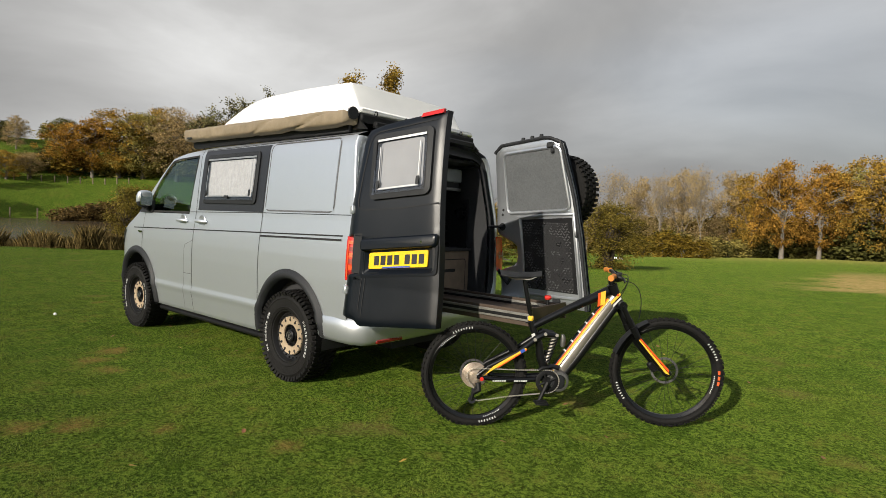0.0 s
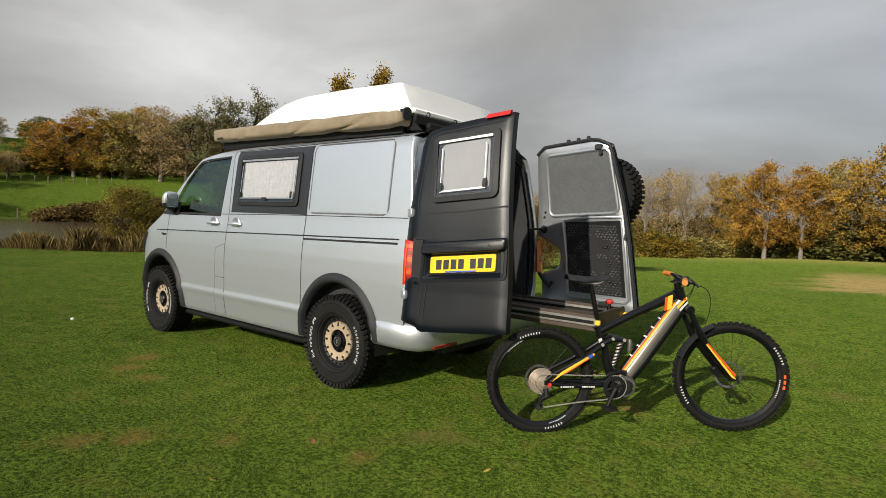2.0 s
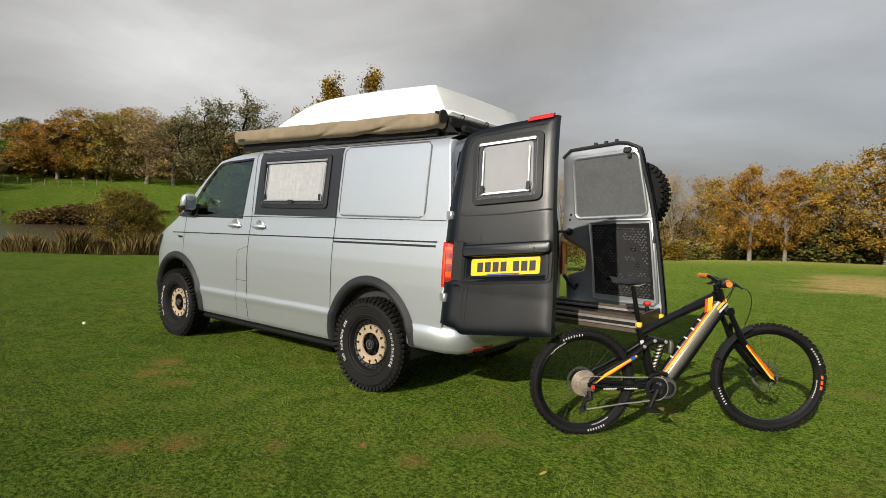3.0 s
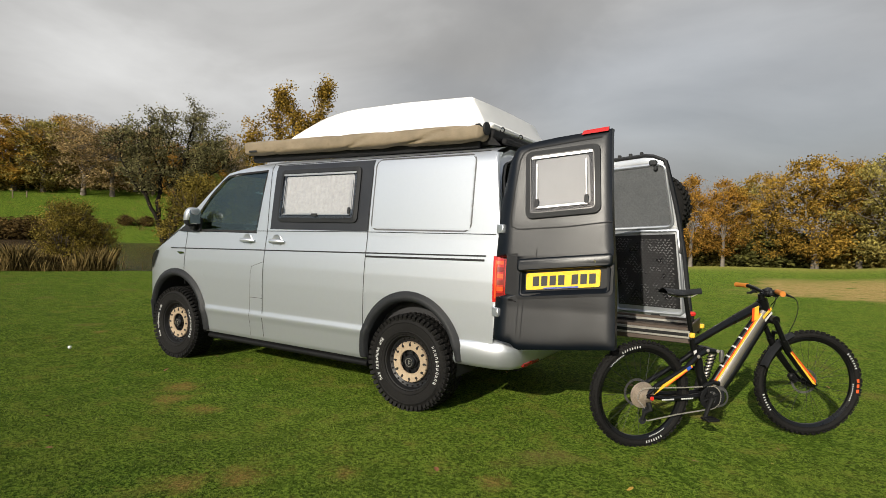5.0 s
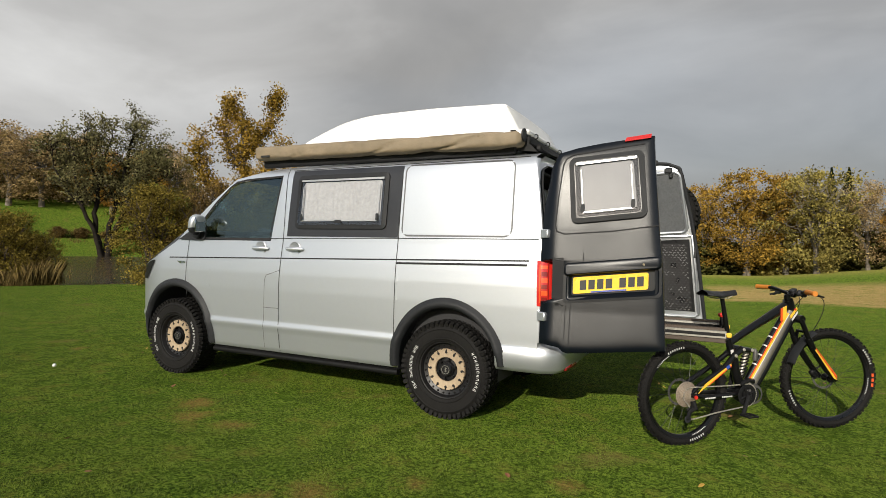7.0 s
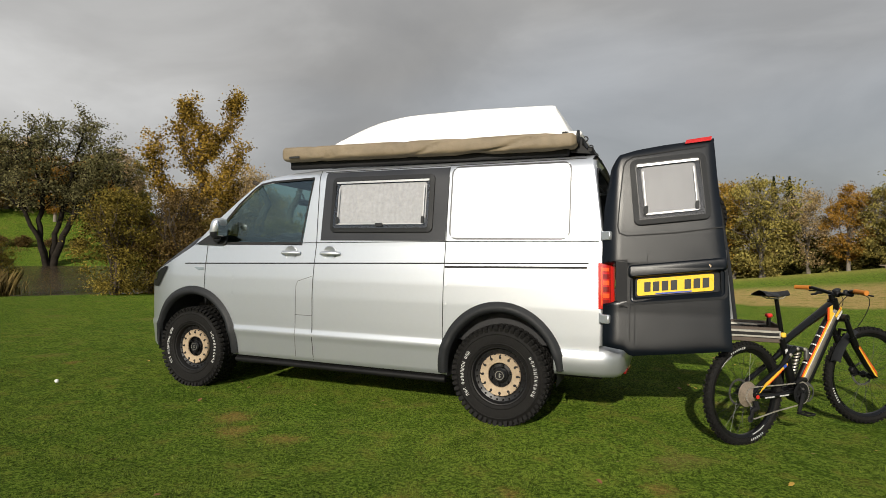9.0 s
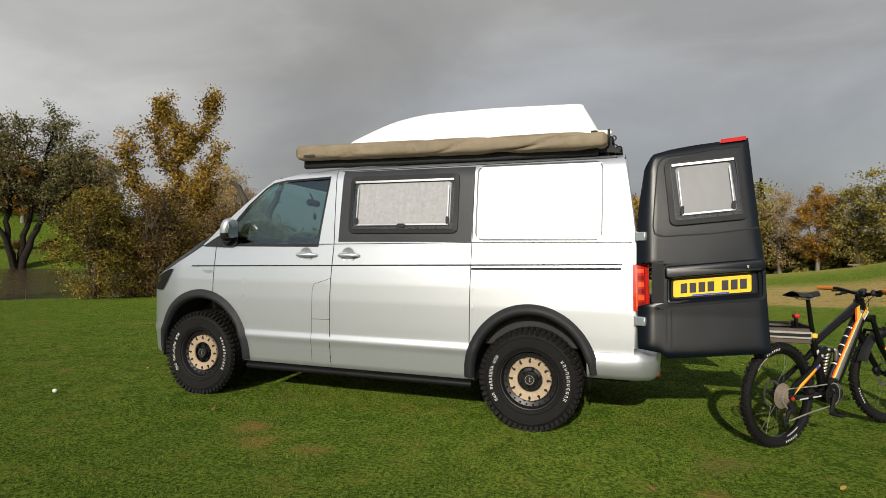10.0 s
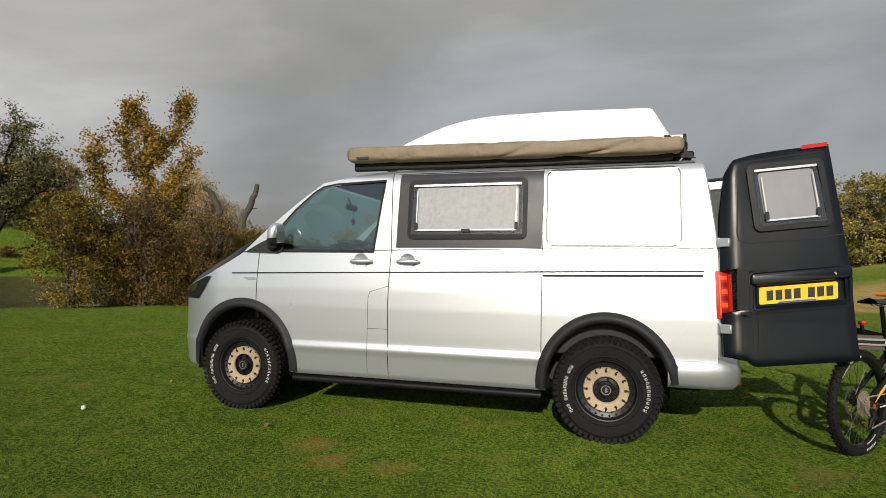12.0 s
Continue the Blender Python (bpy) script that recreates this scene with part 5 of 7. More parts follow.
def bag(u, v):
    x = -2.07 + 2.655 * u
    a = 2 * math.pi * v
    q = lambda t, k: math.copysign(abs(t) ** k, t)
    e = 1 - 0.35 * (1 - smoothstep(0, 0.012, u)) - 0.35 * smoothstep(0.988, 1.0, u)
    ry, rz = 0.085 * e, 0.066 * e
    sag = 0.030 * u
    crease = max(0.0, math.sin(x * 8.5 - 3.2 * math.sin(a) + 2.2 * noise.noise(Vector((x * 1.7, 0, 5))))) ** 5
    wr = 0.0025 * noise.noise(Vector((x * 5 + math.sin(a) * 2.0, math.cos(a) * 1.2, 0))) - 0.017 * crease * (0.25 + 0.75 * smoothstep(0.3, 0.8, u)) - 0.004 * abs(noise.noise(Vector((x * 14 - 5 * math.sin(a), math.cos(a) * 2, 3))))
    return (x, 0.185 + (ry + wr) * q(math.cos(a), 0.55), 2.136 + (rz + wr) * q(math.sin(a), 0.55) - sag)


g.grid(bag, 240, 36, wrap_v=True)
for u in (0.0, 1.0):
    g.f.append([0 + k if u == 0 else 239 * 36 + k for k in range(36)])
part("canvas_bag", g, CANVAS, awn, "creased brown canvas bag", angle=70)
part("end_cap", Geo().tube([(0.585, 0.185, 2.14), (0.60, 0.185, 2.14)], 0.05, 14), PLASTIC, awn)
part("maker_mark", Geo().prism([(-1.97, 2.088), (-1.86, 2.088), (-1.86, 2.106), (-1.97, 2.106)], lambda u, v, w: (u, 0.098 - w, v), 0.002), INK, awn)
# the two white pieces stand for sky showing between bag and rail
for x in (-1.75, -1.45, 0.1):
    part("strap_and_sky_gap", Geo().box((x, 0.175, 2.083), (0.14, 0.08, 0.012), bevel=0.004), WHITEINK if x < -1 else STEELBLK, awn)

rbox = thing("pop_top_box", (-0.6, CY, 2.13), "white moulded fibreglass roof tent shell on the rack", "roof box")
g = Geo()
RIDGE = [(-1.66, 2.215), (-1.62, 2.255), (-1.38, 2.351), (-1.18, 2.411), (-0.9, 2.450), (-0.3, 2.456), (0.40, 2.437), (0.44, 2.426)]


def shell(u, v):
    x = -1.66 + 2.10 * u
    zt = (lerp(RIDGE, x - 0.10) + 2 * lerp(RIDGE, x) + lerp(RIDGE, x + 0.10)) / 4 if -1.5 < x < 0.25 else lerp(RIDGE, x)
    prof = [(-1.0, 0.0), (-0.985, 0.10), (-0.93, 0.90), (-0.90, 1.0), (0.90, 1.0), (0.93, 0.90), (0.985, 0.10), (1.0, 0.0)]
    k = v * 7
    i = min(6, int(k))
    p = Vector(prof[i]).lerp(Vector(prof[i + 1]), k - i)
    half = 0.70
    taper = 0.05 * smoothstep(0.30, 0.45, x) * p.y
    return (x - taper, CY + p.x * half, 2.19 + (zt - 2.19) * p.y + 0.012 * (1 - p.x * p.x) * p.y)


g.grid(shell, 60, 36)
part("shell", g, WHITEGRP, rbox, angle=30)
part("rear_face", Geo().grid(lambda u, v: Vector(shell(1.0, u)).lerp(Vector((0.525, shell(1.0, u)[1], 2.19)), v), 36, 6), WHITEGRP, rbox, "slanted white rear face", angle=30)
part("base_flange", Geo().box((-0.57, CY, 2.18), (2.36, 1.46, 0.045), bevel=0.014), WHITEGRP, rbox)

# ---- the electric mountain bike ----
BA = Vector((1.725, 0.345, 0.0))
BD = Vector((0.7266, 0.6871, 0.0))
BN = Vector((0.6871, -0.7266, 0.0))  # towards the drive side


def bk(s, h, w=0.0):
    """A point of the bicycle: s ahead of the rear axle, h up, w out to the drive side."""
    p = BA + BD * s * 1.018 + BN * w
    return (p.x, p.y, h + 0.022 * s)


bike = thing("mountain_bike", bk(0.67, G0), "black full-suspension electric mountain bike with yellow and orange stripes", "bicycle")
RH, FH = 0.290, 0.302
RRAD, FRAD = 0.365, 0.383


def bike_wheel(s, h, R, front):
    """Knobbly tyre, black rim with label bars, spokes and hub."""
    tyre = Geo()
    tr = 0.030
    tyre.lathe([(R - tr - 0.004 + tr * math.cos(a) * 0.9, tr * math.sin(a)) for a in [k * math.pi / 6 for k in range(12)]], 72, close=True)
    for k in range(60):
        a = 2 * math.pi * k / 60
        for j, (w, rr, tilt) in enumerate(((-0.024, R - 0.012, -42), (0.024, R - 0.012, 42), (0.0 if k % 2 else 0.009, R - 0.004, 0), (-0.009, R - 0.004, 0))):
            if j == 3 and k % 2:
                continue
            m = Matrix.Rotation(-a - (0.05 if j > 1 else 0), 4, "Y")
            tyre.box(m @ Vector((rr, w, 0)), (0.010, 0.012 if j < 2 else 0.014, 0.015), m @ pose(0, 0, 0, 0, 0, tilt))
    wh = new("wheel", mesh_of("wheel", Geo().lathe([(R - 0.052, 0.014), (R - 0.058, 0.017), (R - 0.078, 0.010), (R - 0.080, 0.0), (R - 0.078, -0.010), (R - 0.058, -0.017), (R - 0.052, -0.014)], 64), BIKEBLK))
    wh.parent = bike
    wh.matrix_parent_inverse = bike.matrix_world.inverted()
    part("tyre", tyre, RUBBER, wh, "black knobbly mountain bike tyre", angle=30, fix=False)
    sp = Geo()
    for k in range(28):
        a = 2 * math.pi * k / 28
        o = 0.55 if k % 4 < 2 else -0.55
        y = 0.028 if k % 2 else -0.028
        sp.tube([(0.024 * math.cos(a + o), y, 0.024 * math.sin(a + o)), ((R - 0.078) * math.cos(a), 0, (R - 0.078) * math.sin(a))], 0.0013, 4, cap=False)
    part("spokes", sp, SPOKE, wh)
    part("hub", Geo().tube([(0, -0.05, 0), (0, -0.03, 0), (0, 0, 0), (0, 0.03, 0), (0, 0.05, 0)], [0.022, 0.03, 0.018, 0.03, 0.022], 14), BIKEBLK, wh)
    disc = Geo().lathe([(0.078, 0.041), (0.094, 0.041), (0.094, 0.043), (0.078, 0.043)], 40, close=True)
    part("brake_disc", disc, DISC, wh)
    sets = ((radians(196), 7, 0.058), (radians(20), 7, 0.058), (radians(-22), 10, 0.042)) if front else ((radians(278), 7, 0.058), (radians(95), 8, 0.058), (radians(285), 10, 0.042), (radians(118), 10, 0.042))
    for a0, n, st in sets:
        big = st > 0.05
        for k in range(n):
            m = Matrix.Rotation(-a0 - k * st, 4, "Y")
            part("letter_bar", Geo().box(m @ Vector((R - 0.040 if big else R - 0.066, -0.0300 if big else -0.0165, 0)), (0.014 if big else 0.006, 0.003, 0.0058 if big else 0.0065), m @ pose(0, 0, 0, 0, 0, -4 if big else -14)), WHITEINK, wh)
    if front:
        for k in range(3):
            m = Matrix.Rotation(-(radians(-8) + k * 0.11), 4, "Y")
            part("orange_mark", Geo().box(m @ Vector((R - 0.040, -0.0305, 0)), (0.014, 0.004, 0.024), m @ pose(0, 0, 0, 0, 0, -14)), ORG, wh)
    yaw = math.degrees(math.atan2(BD.y, BD.x)) + (-13 if front else 0)
    wh.matrix_world = Matrix.Translation(bk(s, h)) @ pose(0, 0, 0, 0, 0, yaw)
    return wh


rw = bike_wheel(0.01, RH, RRAD, False)
fw = bike_wheel(1.335, FH, FRAD, True)
cs = part("cassette", Geo().tube([(0, -0.020, 0), (0, -0.066, 0)], 0.018, 16), CASSETTE, rw, "large worn steel cassette")
cs.matrix_world = rw.matrix_world.copy()
for k in range(9):
    r = 0.088 - 0.0075 * k
    spk = part("sprocket", Geo().lathe([(r * 0.55, -0.030 - 0.004 * k), (r - 0.004, -0.030 - 0.004 * k), (r, -0.0315 - 0.004 * k), (r - 0.004, -0.033 - 0.004 * k)], 44), CASSETTE, rw, fix=False)
    spk.matrix_world = rw.matrix_world.copy()

# frame: tubes, stripe and lettering bars
part("top_tube", Geo().tube([bk(0.395, 0.620), bk(0.62, 0.735), bk(0.90, 0.865)], [0.024, 0.027, 0.036], 14), BIKEBLK, bike)
part("head_tube", Geo().tube([bk(0.925, 0.915), bk(0.955, 0.84), bk(0.985, 0.755)], [0.036, 0.034, 0.040], 14), BIKEBLK, bike)
dt = part("down_tube", Geo().tube([bk(0.955, 0.835), bk(0.82, 0.64), bk(0.67, 0.42), bk(0.565, 0.27)], [0.036, 0.038, 0.040, 0.040], 14, squash=0.85), BIKEGREY, bike, "thick grey down tube holding the battery")
part("down_tube_underside", Geo().tube([bk(0.985, 0.80), bk(0.86, 0.62), bk(0.71, 0.40), bk(0.60, 0.255)], [0.026, 0.030, 0.032, 0.032], 12, squash=0.9), BIKEBLK, dt)


def on_tube(a, b, w0, width):
    d = Vector(b) - Vector(a)
    n = Vector((-d.y, d.x)).normalized()
    return lambda u, v, w: bk(*(Vector(a) + d * u + n * v), w0 + w)


for v0, v1, w0, m in ((-0.027, -0.017, 0.028, YEL), (-0.033, -0.027, 0.022, ORG), (-0.017, -0.013, 0.031, WHITEINK)):
    part("stripe", Geo().prism([(0.02, v0), (1.0, v0), (1.0, v1), (0.02, v1)], on_tube((0.925, 0.815), (0.545, 0.285), w0, 0), 0.005), m, dt)
part("battery_cover", Geo().tube([bk(0.896 - 0.350 * q, 0.792 - 0.49 * q + 0.010 * math.sin(math.pi * q)) for q in [j / 10 for j in range(11)]], 0.0300, 12, squash=0.85), BIKEBLK, dt, "black battery cover with white word bars")
for k in range(5):
    part("word_bar", Geo().tube([bk(0.896 - 0.350 * q, 0.792 - 0.49 * q + 0.010 * math.sin(math.pi * q)) for q in (0.20 + 0.13 * k, 0.209 + 0.13 * k, 0.218 + 0.13 * k)], 0.0304, 14, squash=0.86), WHITEINK, dt)
f = on_tube((0.80, 0.81), (0.98, 0.88), 0.034, 0)
part("front_flash", Geo().prism([(0.12, -0.05), (0.30, -0.05), (0.48, 0.035), (0.30, 0.035)], f, 0.005), YEL, bike)
part("front_flash", Geo().prism([(0.02, -0.05), (0.11, -0.05), (0.28, 0.035), (0.20, 0.035)], f, 0.005), ORG, bike)
part("name_bar", Geo().prism([(0.50, -0.070), (0.92, -0.030), (0.92, -0.014), (0.50, -0.052)], f, 0.006), YEL, bike)
part("name_bar", Geo().prism([(0.54, -0.092), (0.90, -0.057), (0.90, -0.045), (0.54, -0.078)], f, 0.006), WHITEINK, bike)
part("seat_tube", Geo().tube([bk(0.50, 0.30), bk(0.455, 0.42), bk(0.445, 0.50), bk(0.40, 0.60), bk(0.385, 0.655)], [0.035, 0.030, 0.026, 0.024, 0.022], 12), BIKEBLK, bike)
part("seat_post", Geo().tube([bk(0.388, 0.65), bk(0.36, 0.78), bk(0.325, 0.945)], [0.0165, 0.0165, 0.014], 12), BIKEBLK, bike)
part("seat_clamp", Geo().tube([bk(0.392, 0.635), bk(0.385, 0.665)], 0.022, 12).tube([bk(0.37, 0.655, 0.02), bk(0.34, 0.65, 0.03)], 0.006, 6), PLASTIC, bike)
part("post_mark", Geo().prism([(0, -0.012), (1, -0.012), (1, 0.012), (0, 0.012)], on_tube((0.394, 0.575), (0.407, 0.53), 0.026, 0), 0.003), WHITEINK, bike)
sd = Geo()


def saddle(u, v):
    s = 0.155 + 0.285 * u
    half = 0.070 * (1 - smoothstep(0.25, 0.75, u)) + 0.019
    if u < 0.08:
        half *= 0.6 + 5 * u
    a = 2 * math.pi * v
    top = 0.985 - 0.012 * math.sin(u * math.pi) + 0.008 * (1 - u)
    return bk(s, top + 0.017 * math.sin(a) - 0.015 * abs(math.cos(a)), half * math.cos(a))


sd.grid(saddle, 26, 16, wrap_v=True)
sa = part("saddle", sd, PLASTIC, bike, "slim black saddle", angle=70)
part("saddle_rails", Geo().tube([bk(0.20, 0.965, 0.02), bk(0.26, 0.945, 0.02), bk(0.36, 0.945, 0.02), bk(0.42, 0.968, 0.012)], 0.0035, 6).tube([bk(0.20, 0.965, -0.02), bk(0.26, 0.945, -0.02), bk(0.36, 0.945, -0.02), bk(0.42, 0.968, -0.012)], 0.0035, 6), STEEL, sa)
# rear triangle
for w in (0.055, -0.055):
    part("seat_stay", Geo().tube([bk(0.02, RH, w), bk(0.10, 0.355, w), bk(0.30, 0.455, w), bk(0.42, 0.545, w * 0.6)], [0.014, 0.017, 0.018, 0.020], 10), BIKEBLK, bike)
    part("chain_stay", Geo().tube([bk(0.02, RH - 0.005, w), bk(0.20, 0.262, w), bk(0.40, 0.262, w * 0.75), bk(0.50, 0.27, w * 0.5)], [0.014, 0.017, 0.018, 0.022], 10), BIKEBLK, bike)
f = on_tube((0.06, 0.315), (0.345, 0.480), 0.074, 0)
part("stay_stripe", Geo().prism([(0.0, -0.018), (0.30, -0.012), (1.0, 0.0), (1.0, 0.009), (0.25, 0.007)], f, 0.003), YEL, bike)
part("stay_stripe", Geo().prism([(0.30, -0.019), (1.0, -0.008), (1.0, -0.001), (0.32, -0.012)], f, 0.0035), ORG, bike)
part("stay_mark", Geo().prism([(0.86, -0.010), (0.96, -0.008), (0.96, 0.012), (0.86, 0.012)], f, 0.004), BLUEINK, bike)
f = on_tube((0.08, 0.262), (0.42, 0.260), 0.074, 0)
for q in (0.14, 0.185, 0.23, 0.275, 0.32, 0.365, 0.56, 0.605, 0.65, 0.695, 0.74, 0.785):
    part("stay_word_bar", Geo().prism([(q, -0.0045), (q + 0.032, -0.0045), (q + 0.032, 0.0045), (q, 0.0045)], f, 0.003), WHITEINK, bike)
part("axle_mark", Geo().lathe([(0, 0), (0.014, 0)], 12, (0, 0, 0)).tube([(0, -0.004, 0), (0, 0.004, 0)], 0.013, 12), REDPL, bike).matrix_world = Matrix.Translation(bk(0.055, 0.275, 0.075)) @ pose(0, 0, 0, 0, 0, 43.4)
part("rocker_link", Geo().tube([bk(0.40, 0.535, 0.035), bk(0.47, 0.575, 0.035), bk(0.55, 0.565, 0.035)], [0.02, 0.026, 0.018], 8).tube([bk(0.40, 0.535, -0.035), bk(0.47, 0.575, -0.035), bk(0.55, 0.565, -0.035)], [0.02, 0.026, 0.018], 8), BIKEBLK, bike)
spr = Geo()
n = 90
spr.tube([bk(0.548 - 0.055 * k / n + 0.026 * math.cos(k * 0.5), 0.535 - 0.17 * k / n + 0.006 * math.cos(k * 0.5), 0.028 * math.sin(k * 0.5)) for k in range(n)], 0.005, 5)
sh = part("shock_spring", spr, STEELBLK, bike)
part("shock_body", Geo().tube([bk(0.552, 0.57), bk(0.545, 0.53), bk(0.52, 0.44), bk(0.49, 0.345)], [0.022, 0.020, 0.014, 0.018], 10), STEEL, sh)
part("shock_reservoir", Geo().tube([bk(0.595, 0.57, 0.03), bk(0.60, 0.55, 0.03), bk(0.60, 0.50, 0.03), bk(0.595, 0.485, 0.03)], [0.012, 0.017, 0.017, 0.012], 10), DISC, sh)
for s, h, w in ((0.405, 0.537, 0.056), (0.472, 0.577, 0.060), (0.552, 0.568, 0.054), (0.50, 0.275, 0.060), (0.548, 0.335, 0.040)):
    part("pivot_bolt", Geo().lathe([(0.0, -0.004), (0.009, -0.004), (0.012, 0.0), (0.012, 0.006)], 14), STEEL, bike).matrix_world = Matrix.Translation(bk(s, h, w)) @ pose(0, 0, 0, 0, 0, 43.4)
part("lower_link", Geo().tube([bk(0.47, 0.31, 0.045), bk(0.52, 0.355, 0.04), bk(0.575, 0.34, 0.04)], [0.022, 0.017, 0.020], 8), BIKEBLK, bike)
part("chain_guide", Geo().tube([bk(0.50, 0.355, 0.075), bk(0.455, 0.352, 0.078), bk(0.43, 0.335, 0.078)], [0.010, 0.014, 0.010], 8), STEELBLK, bike)
part("motor_cover", Geo().lathe([(0.050, -0.0645), (0.066, -0.0625), (0.070, -0.056), (0.078, -0.040)], 28), DISC, bike).matrix_world = Matrix.Translation(bk(0.575, 0.25)) @ pose(0, 0, 0, 0, 0, 43.4)
part("motor", Geo().lathe([(0.0, -0.062), (0.055, -0.062), (0.072, -0.05), (0.078, 0.0), (0.072, 0.05), (0.055, 0.062), (0, 0.062)], 28), PLASTIC, bike).matrix_world = Matrix.Translation(bk(0.55, 0.245)) @ pose(0, 0, 0, 0, 0, 43.4)
rg = Geo()
rg.lathe([(0.050, -0.068), (0.076, -0.068), (0.080, -0.070), (0.076, -0.072), (0.050, -0.072)], 34, close=True)
rg.lathe([(0.0, -0.07), (0.03, -0.07), (0.032, -0.06)], 20)
for k in range(4):
    a = k * math.pi / 2 + 0.4
    rg.tube([(0.02 * math.cos(a), -0.07, 0.02 * math.sin(a)), (0.06 * math.cos(a), -0.07, 0.06 * math.sin(a))], 0.008, 6)
cr = part("chainring", rg, STEELBLK, bike)
cr.matrix_world = Matrix.Translation(bk(0.495, 0.255)) @ pose(0, 0, 0, 0, 0, 43.4)
arm = Geo().tube([bk(0.495, 0.255, 0.085), bk(0.465, 0.19, 0.09), bk(0.44, 0.135, 0.095)], [0.018, 0.014, 0.013], 8)
arm2 = Geo().tube([bk(0.495, 0.255, -0.085), bk(0.515, 0.34, -0.095), bk(0.528, 0.405, -0.10)], [0.018, 0.014, 0.013], 8)
for (s, h, w), ag in (((0.44, 0.135, 0.145), arm), ((0.528, 0.405, -0.150), arm2)):
    ca = part("crank_arm", ag, STEELBLK, bike)
    pd = Geo()
    for o in (-0.038, 0.038):
        pd.box(bk(s + o, h, w), (0.010, 0.085, 0.014), pose(0, 0, 0, 0, 0, 43.4), bevel=0.003)
    for o in (-0.04, 0.0, 0.04):
        pd.box(bk(s, h, w + o), (0.076, 0.010, 0.012), pose(0, 0, 0, 0, 0, 43.4), bevel=0.003)
    part("pedal", pd, STEELBLK, ca)
ch = Geo()
pth = [(0.495 + 0.079 * math.cos(radians(a)), 0.255 + 0.079 * math.sin(radians(a))) for a in range(-95, 96, 10)] + [(0.30, 0.335), (0.06, 0.345)]
pth += [(0.01 + 0.055 * math.cos(radians(a)), RH + 0.055 * math.sin(radians(a))) for a in range(80, 241, 20)] + [(0.015, 0.20), (-0.005, 0.145), (0.03, 0.125), (0.25, 0.155), (0.49, 0.176)]
for (a, b), (c, d) in zip(pth, pth[1:] + pth[:1]):
    L = math.hypot(c - a, d - b)
    k = max(1, int(L / 0.0127))
    for j in range(k):
        t = (j + 0.5) / k
        m = pose(0, 0, 0, 0, 0, 43.4) @ Matrix.Rotation(-math.atan2(d - b, c - a), 4, "Y")
        ch.box(bk(a + (c - a) * t, b + (d - b) * t, 0.068), (0.009, 0.006 if j % 2 else 0.009, 0.007), m)
part("chain", ch, STEEL, bike, fix=False)
dr = Geo().tube([bk(0.03, 0.25, 0.075), bk(0.035, 0.205, 0.085), bk(0.0, 0.185, 0.08), bk(-0.01, 0.135, 0.075)], [0.018, 0.022, 0.014, 0.012], 8)
de = part("rear_derailleur", dr, STEELBLK, bike)
for s, h in ((0.015, 0.195), (-0.005, 0.130)):
    jw = part("jockey_wheel", Geo().lathe([(0.008, -0.004), (0.024, -0.004), (0.026, 0), (0.024, 0.004), (0.008, 0.004)], 16), PLASTIC, de)
    jw.matrix_world = Matrix.Translation(bk(s, h, 0.068)) @ pose(0, 0, 0, 0, 0, 43.4)
# fork, mudguard, cockpit
for w in (0.062, -0.062):
    part("fork_leg", Geo().tube([bk(0.985, 0.775, w), bk(1.065, 0.62, w)], 0.0185, 12), BIKEBLK, bike)
    lo = part("fork_lower", Geo().tube([bk(1.06, 0.63, w), bk(1.10, 0.555, w), bk(1.24, 0.385, w), bk(1.335, 0.30, w * 1.05)], [0.024, 0.025, 0.022, 0.018], 12), BIKEBLK, bike)
    if w > 0:
        f = on_tube((1.10, 0.545), (1.315, 0.315), w + 0.022, 0)
        part("fork_stripe", Geo().prism([(0.0, -0.002), (0.95, -0.016), (1.05, 0.0), (0.0, 0.006)], f, 0.003), YEL, lo)
        part("fork_stripe", Geo().prism([(0.0, 0.008), (1.0, 0.004), (0.95, 0.018), (0.0, 0.016)], f, 0.003), ORG, lo)
part("fork_crown", Geo().tube([bk(0.985, 0.775, -0.075), bk(0.985, 0.775, 0.075)], 0.030, 12), BIKEBLK, bike)
part("fork_arch", Geo().tube([bk(1.085, 0.60, -0.062), bk(1.06, 0.675, -0.03), bk(1.06, 0.675, 0.03), bk(1.085, 0.60, 0.062)], 0.013, 10), BIKEBLK, bike)
mg = Geo()


def guard(u, v):
    a = radians(159 - 46 * u)
    r = FRAD + 0.014
    w = (v - 0.5) * 0.075
    return bk(1.335 + r * math.cos(a), FH + r * math.sin(a) - 0.012 * (2 * v - 1) ** 2, w)


mg.grid(guard, 18, 7)
part("mudguard", mg, PLASTIC, bike, "short black front mudguard", angle=70)
part("brake_caliper", Geo().box(bk(1.265, 0.325, -0.06), (0.05, 0.04, 0.08), pose(0, 0, 0, 0, -40, 43.4), bevel=0.01), STEELBLK, bike)
part("stem", Geo().tube([bk(0.925, 0.915), bk(0.918, 0.955)], 0.022, 12).tube([bk(0.92, 0.945), bk(0.965, 0.955)], 0.019, 10), BIKEBLK, bike)
T6 = radians(17)


def bar(s, h, w):
    """A point of the cockpit, turned a little with the front wheel."""
    ds = s - 0.945
    return bk(0.945 + ds * math.cos(T6) - w * math.sin(T6), h, w * math.cos(T6) + ds * math.sin(T6))


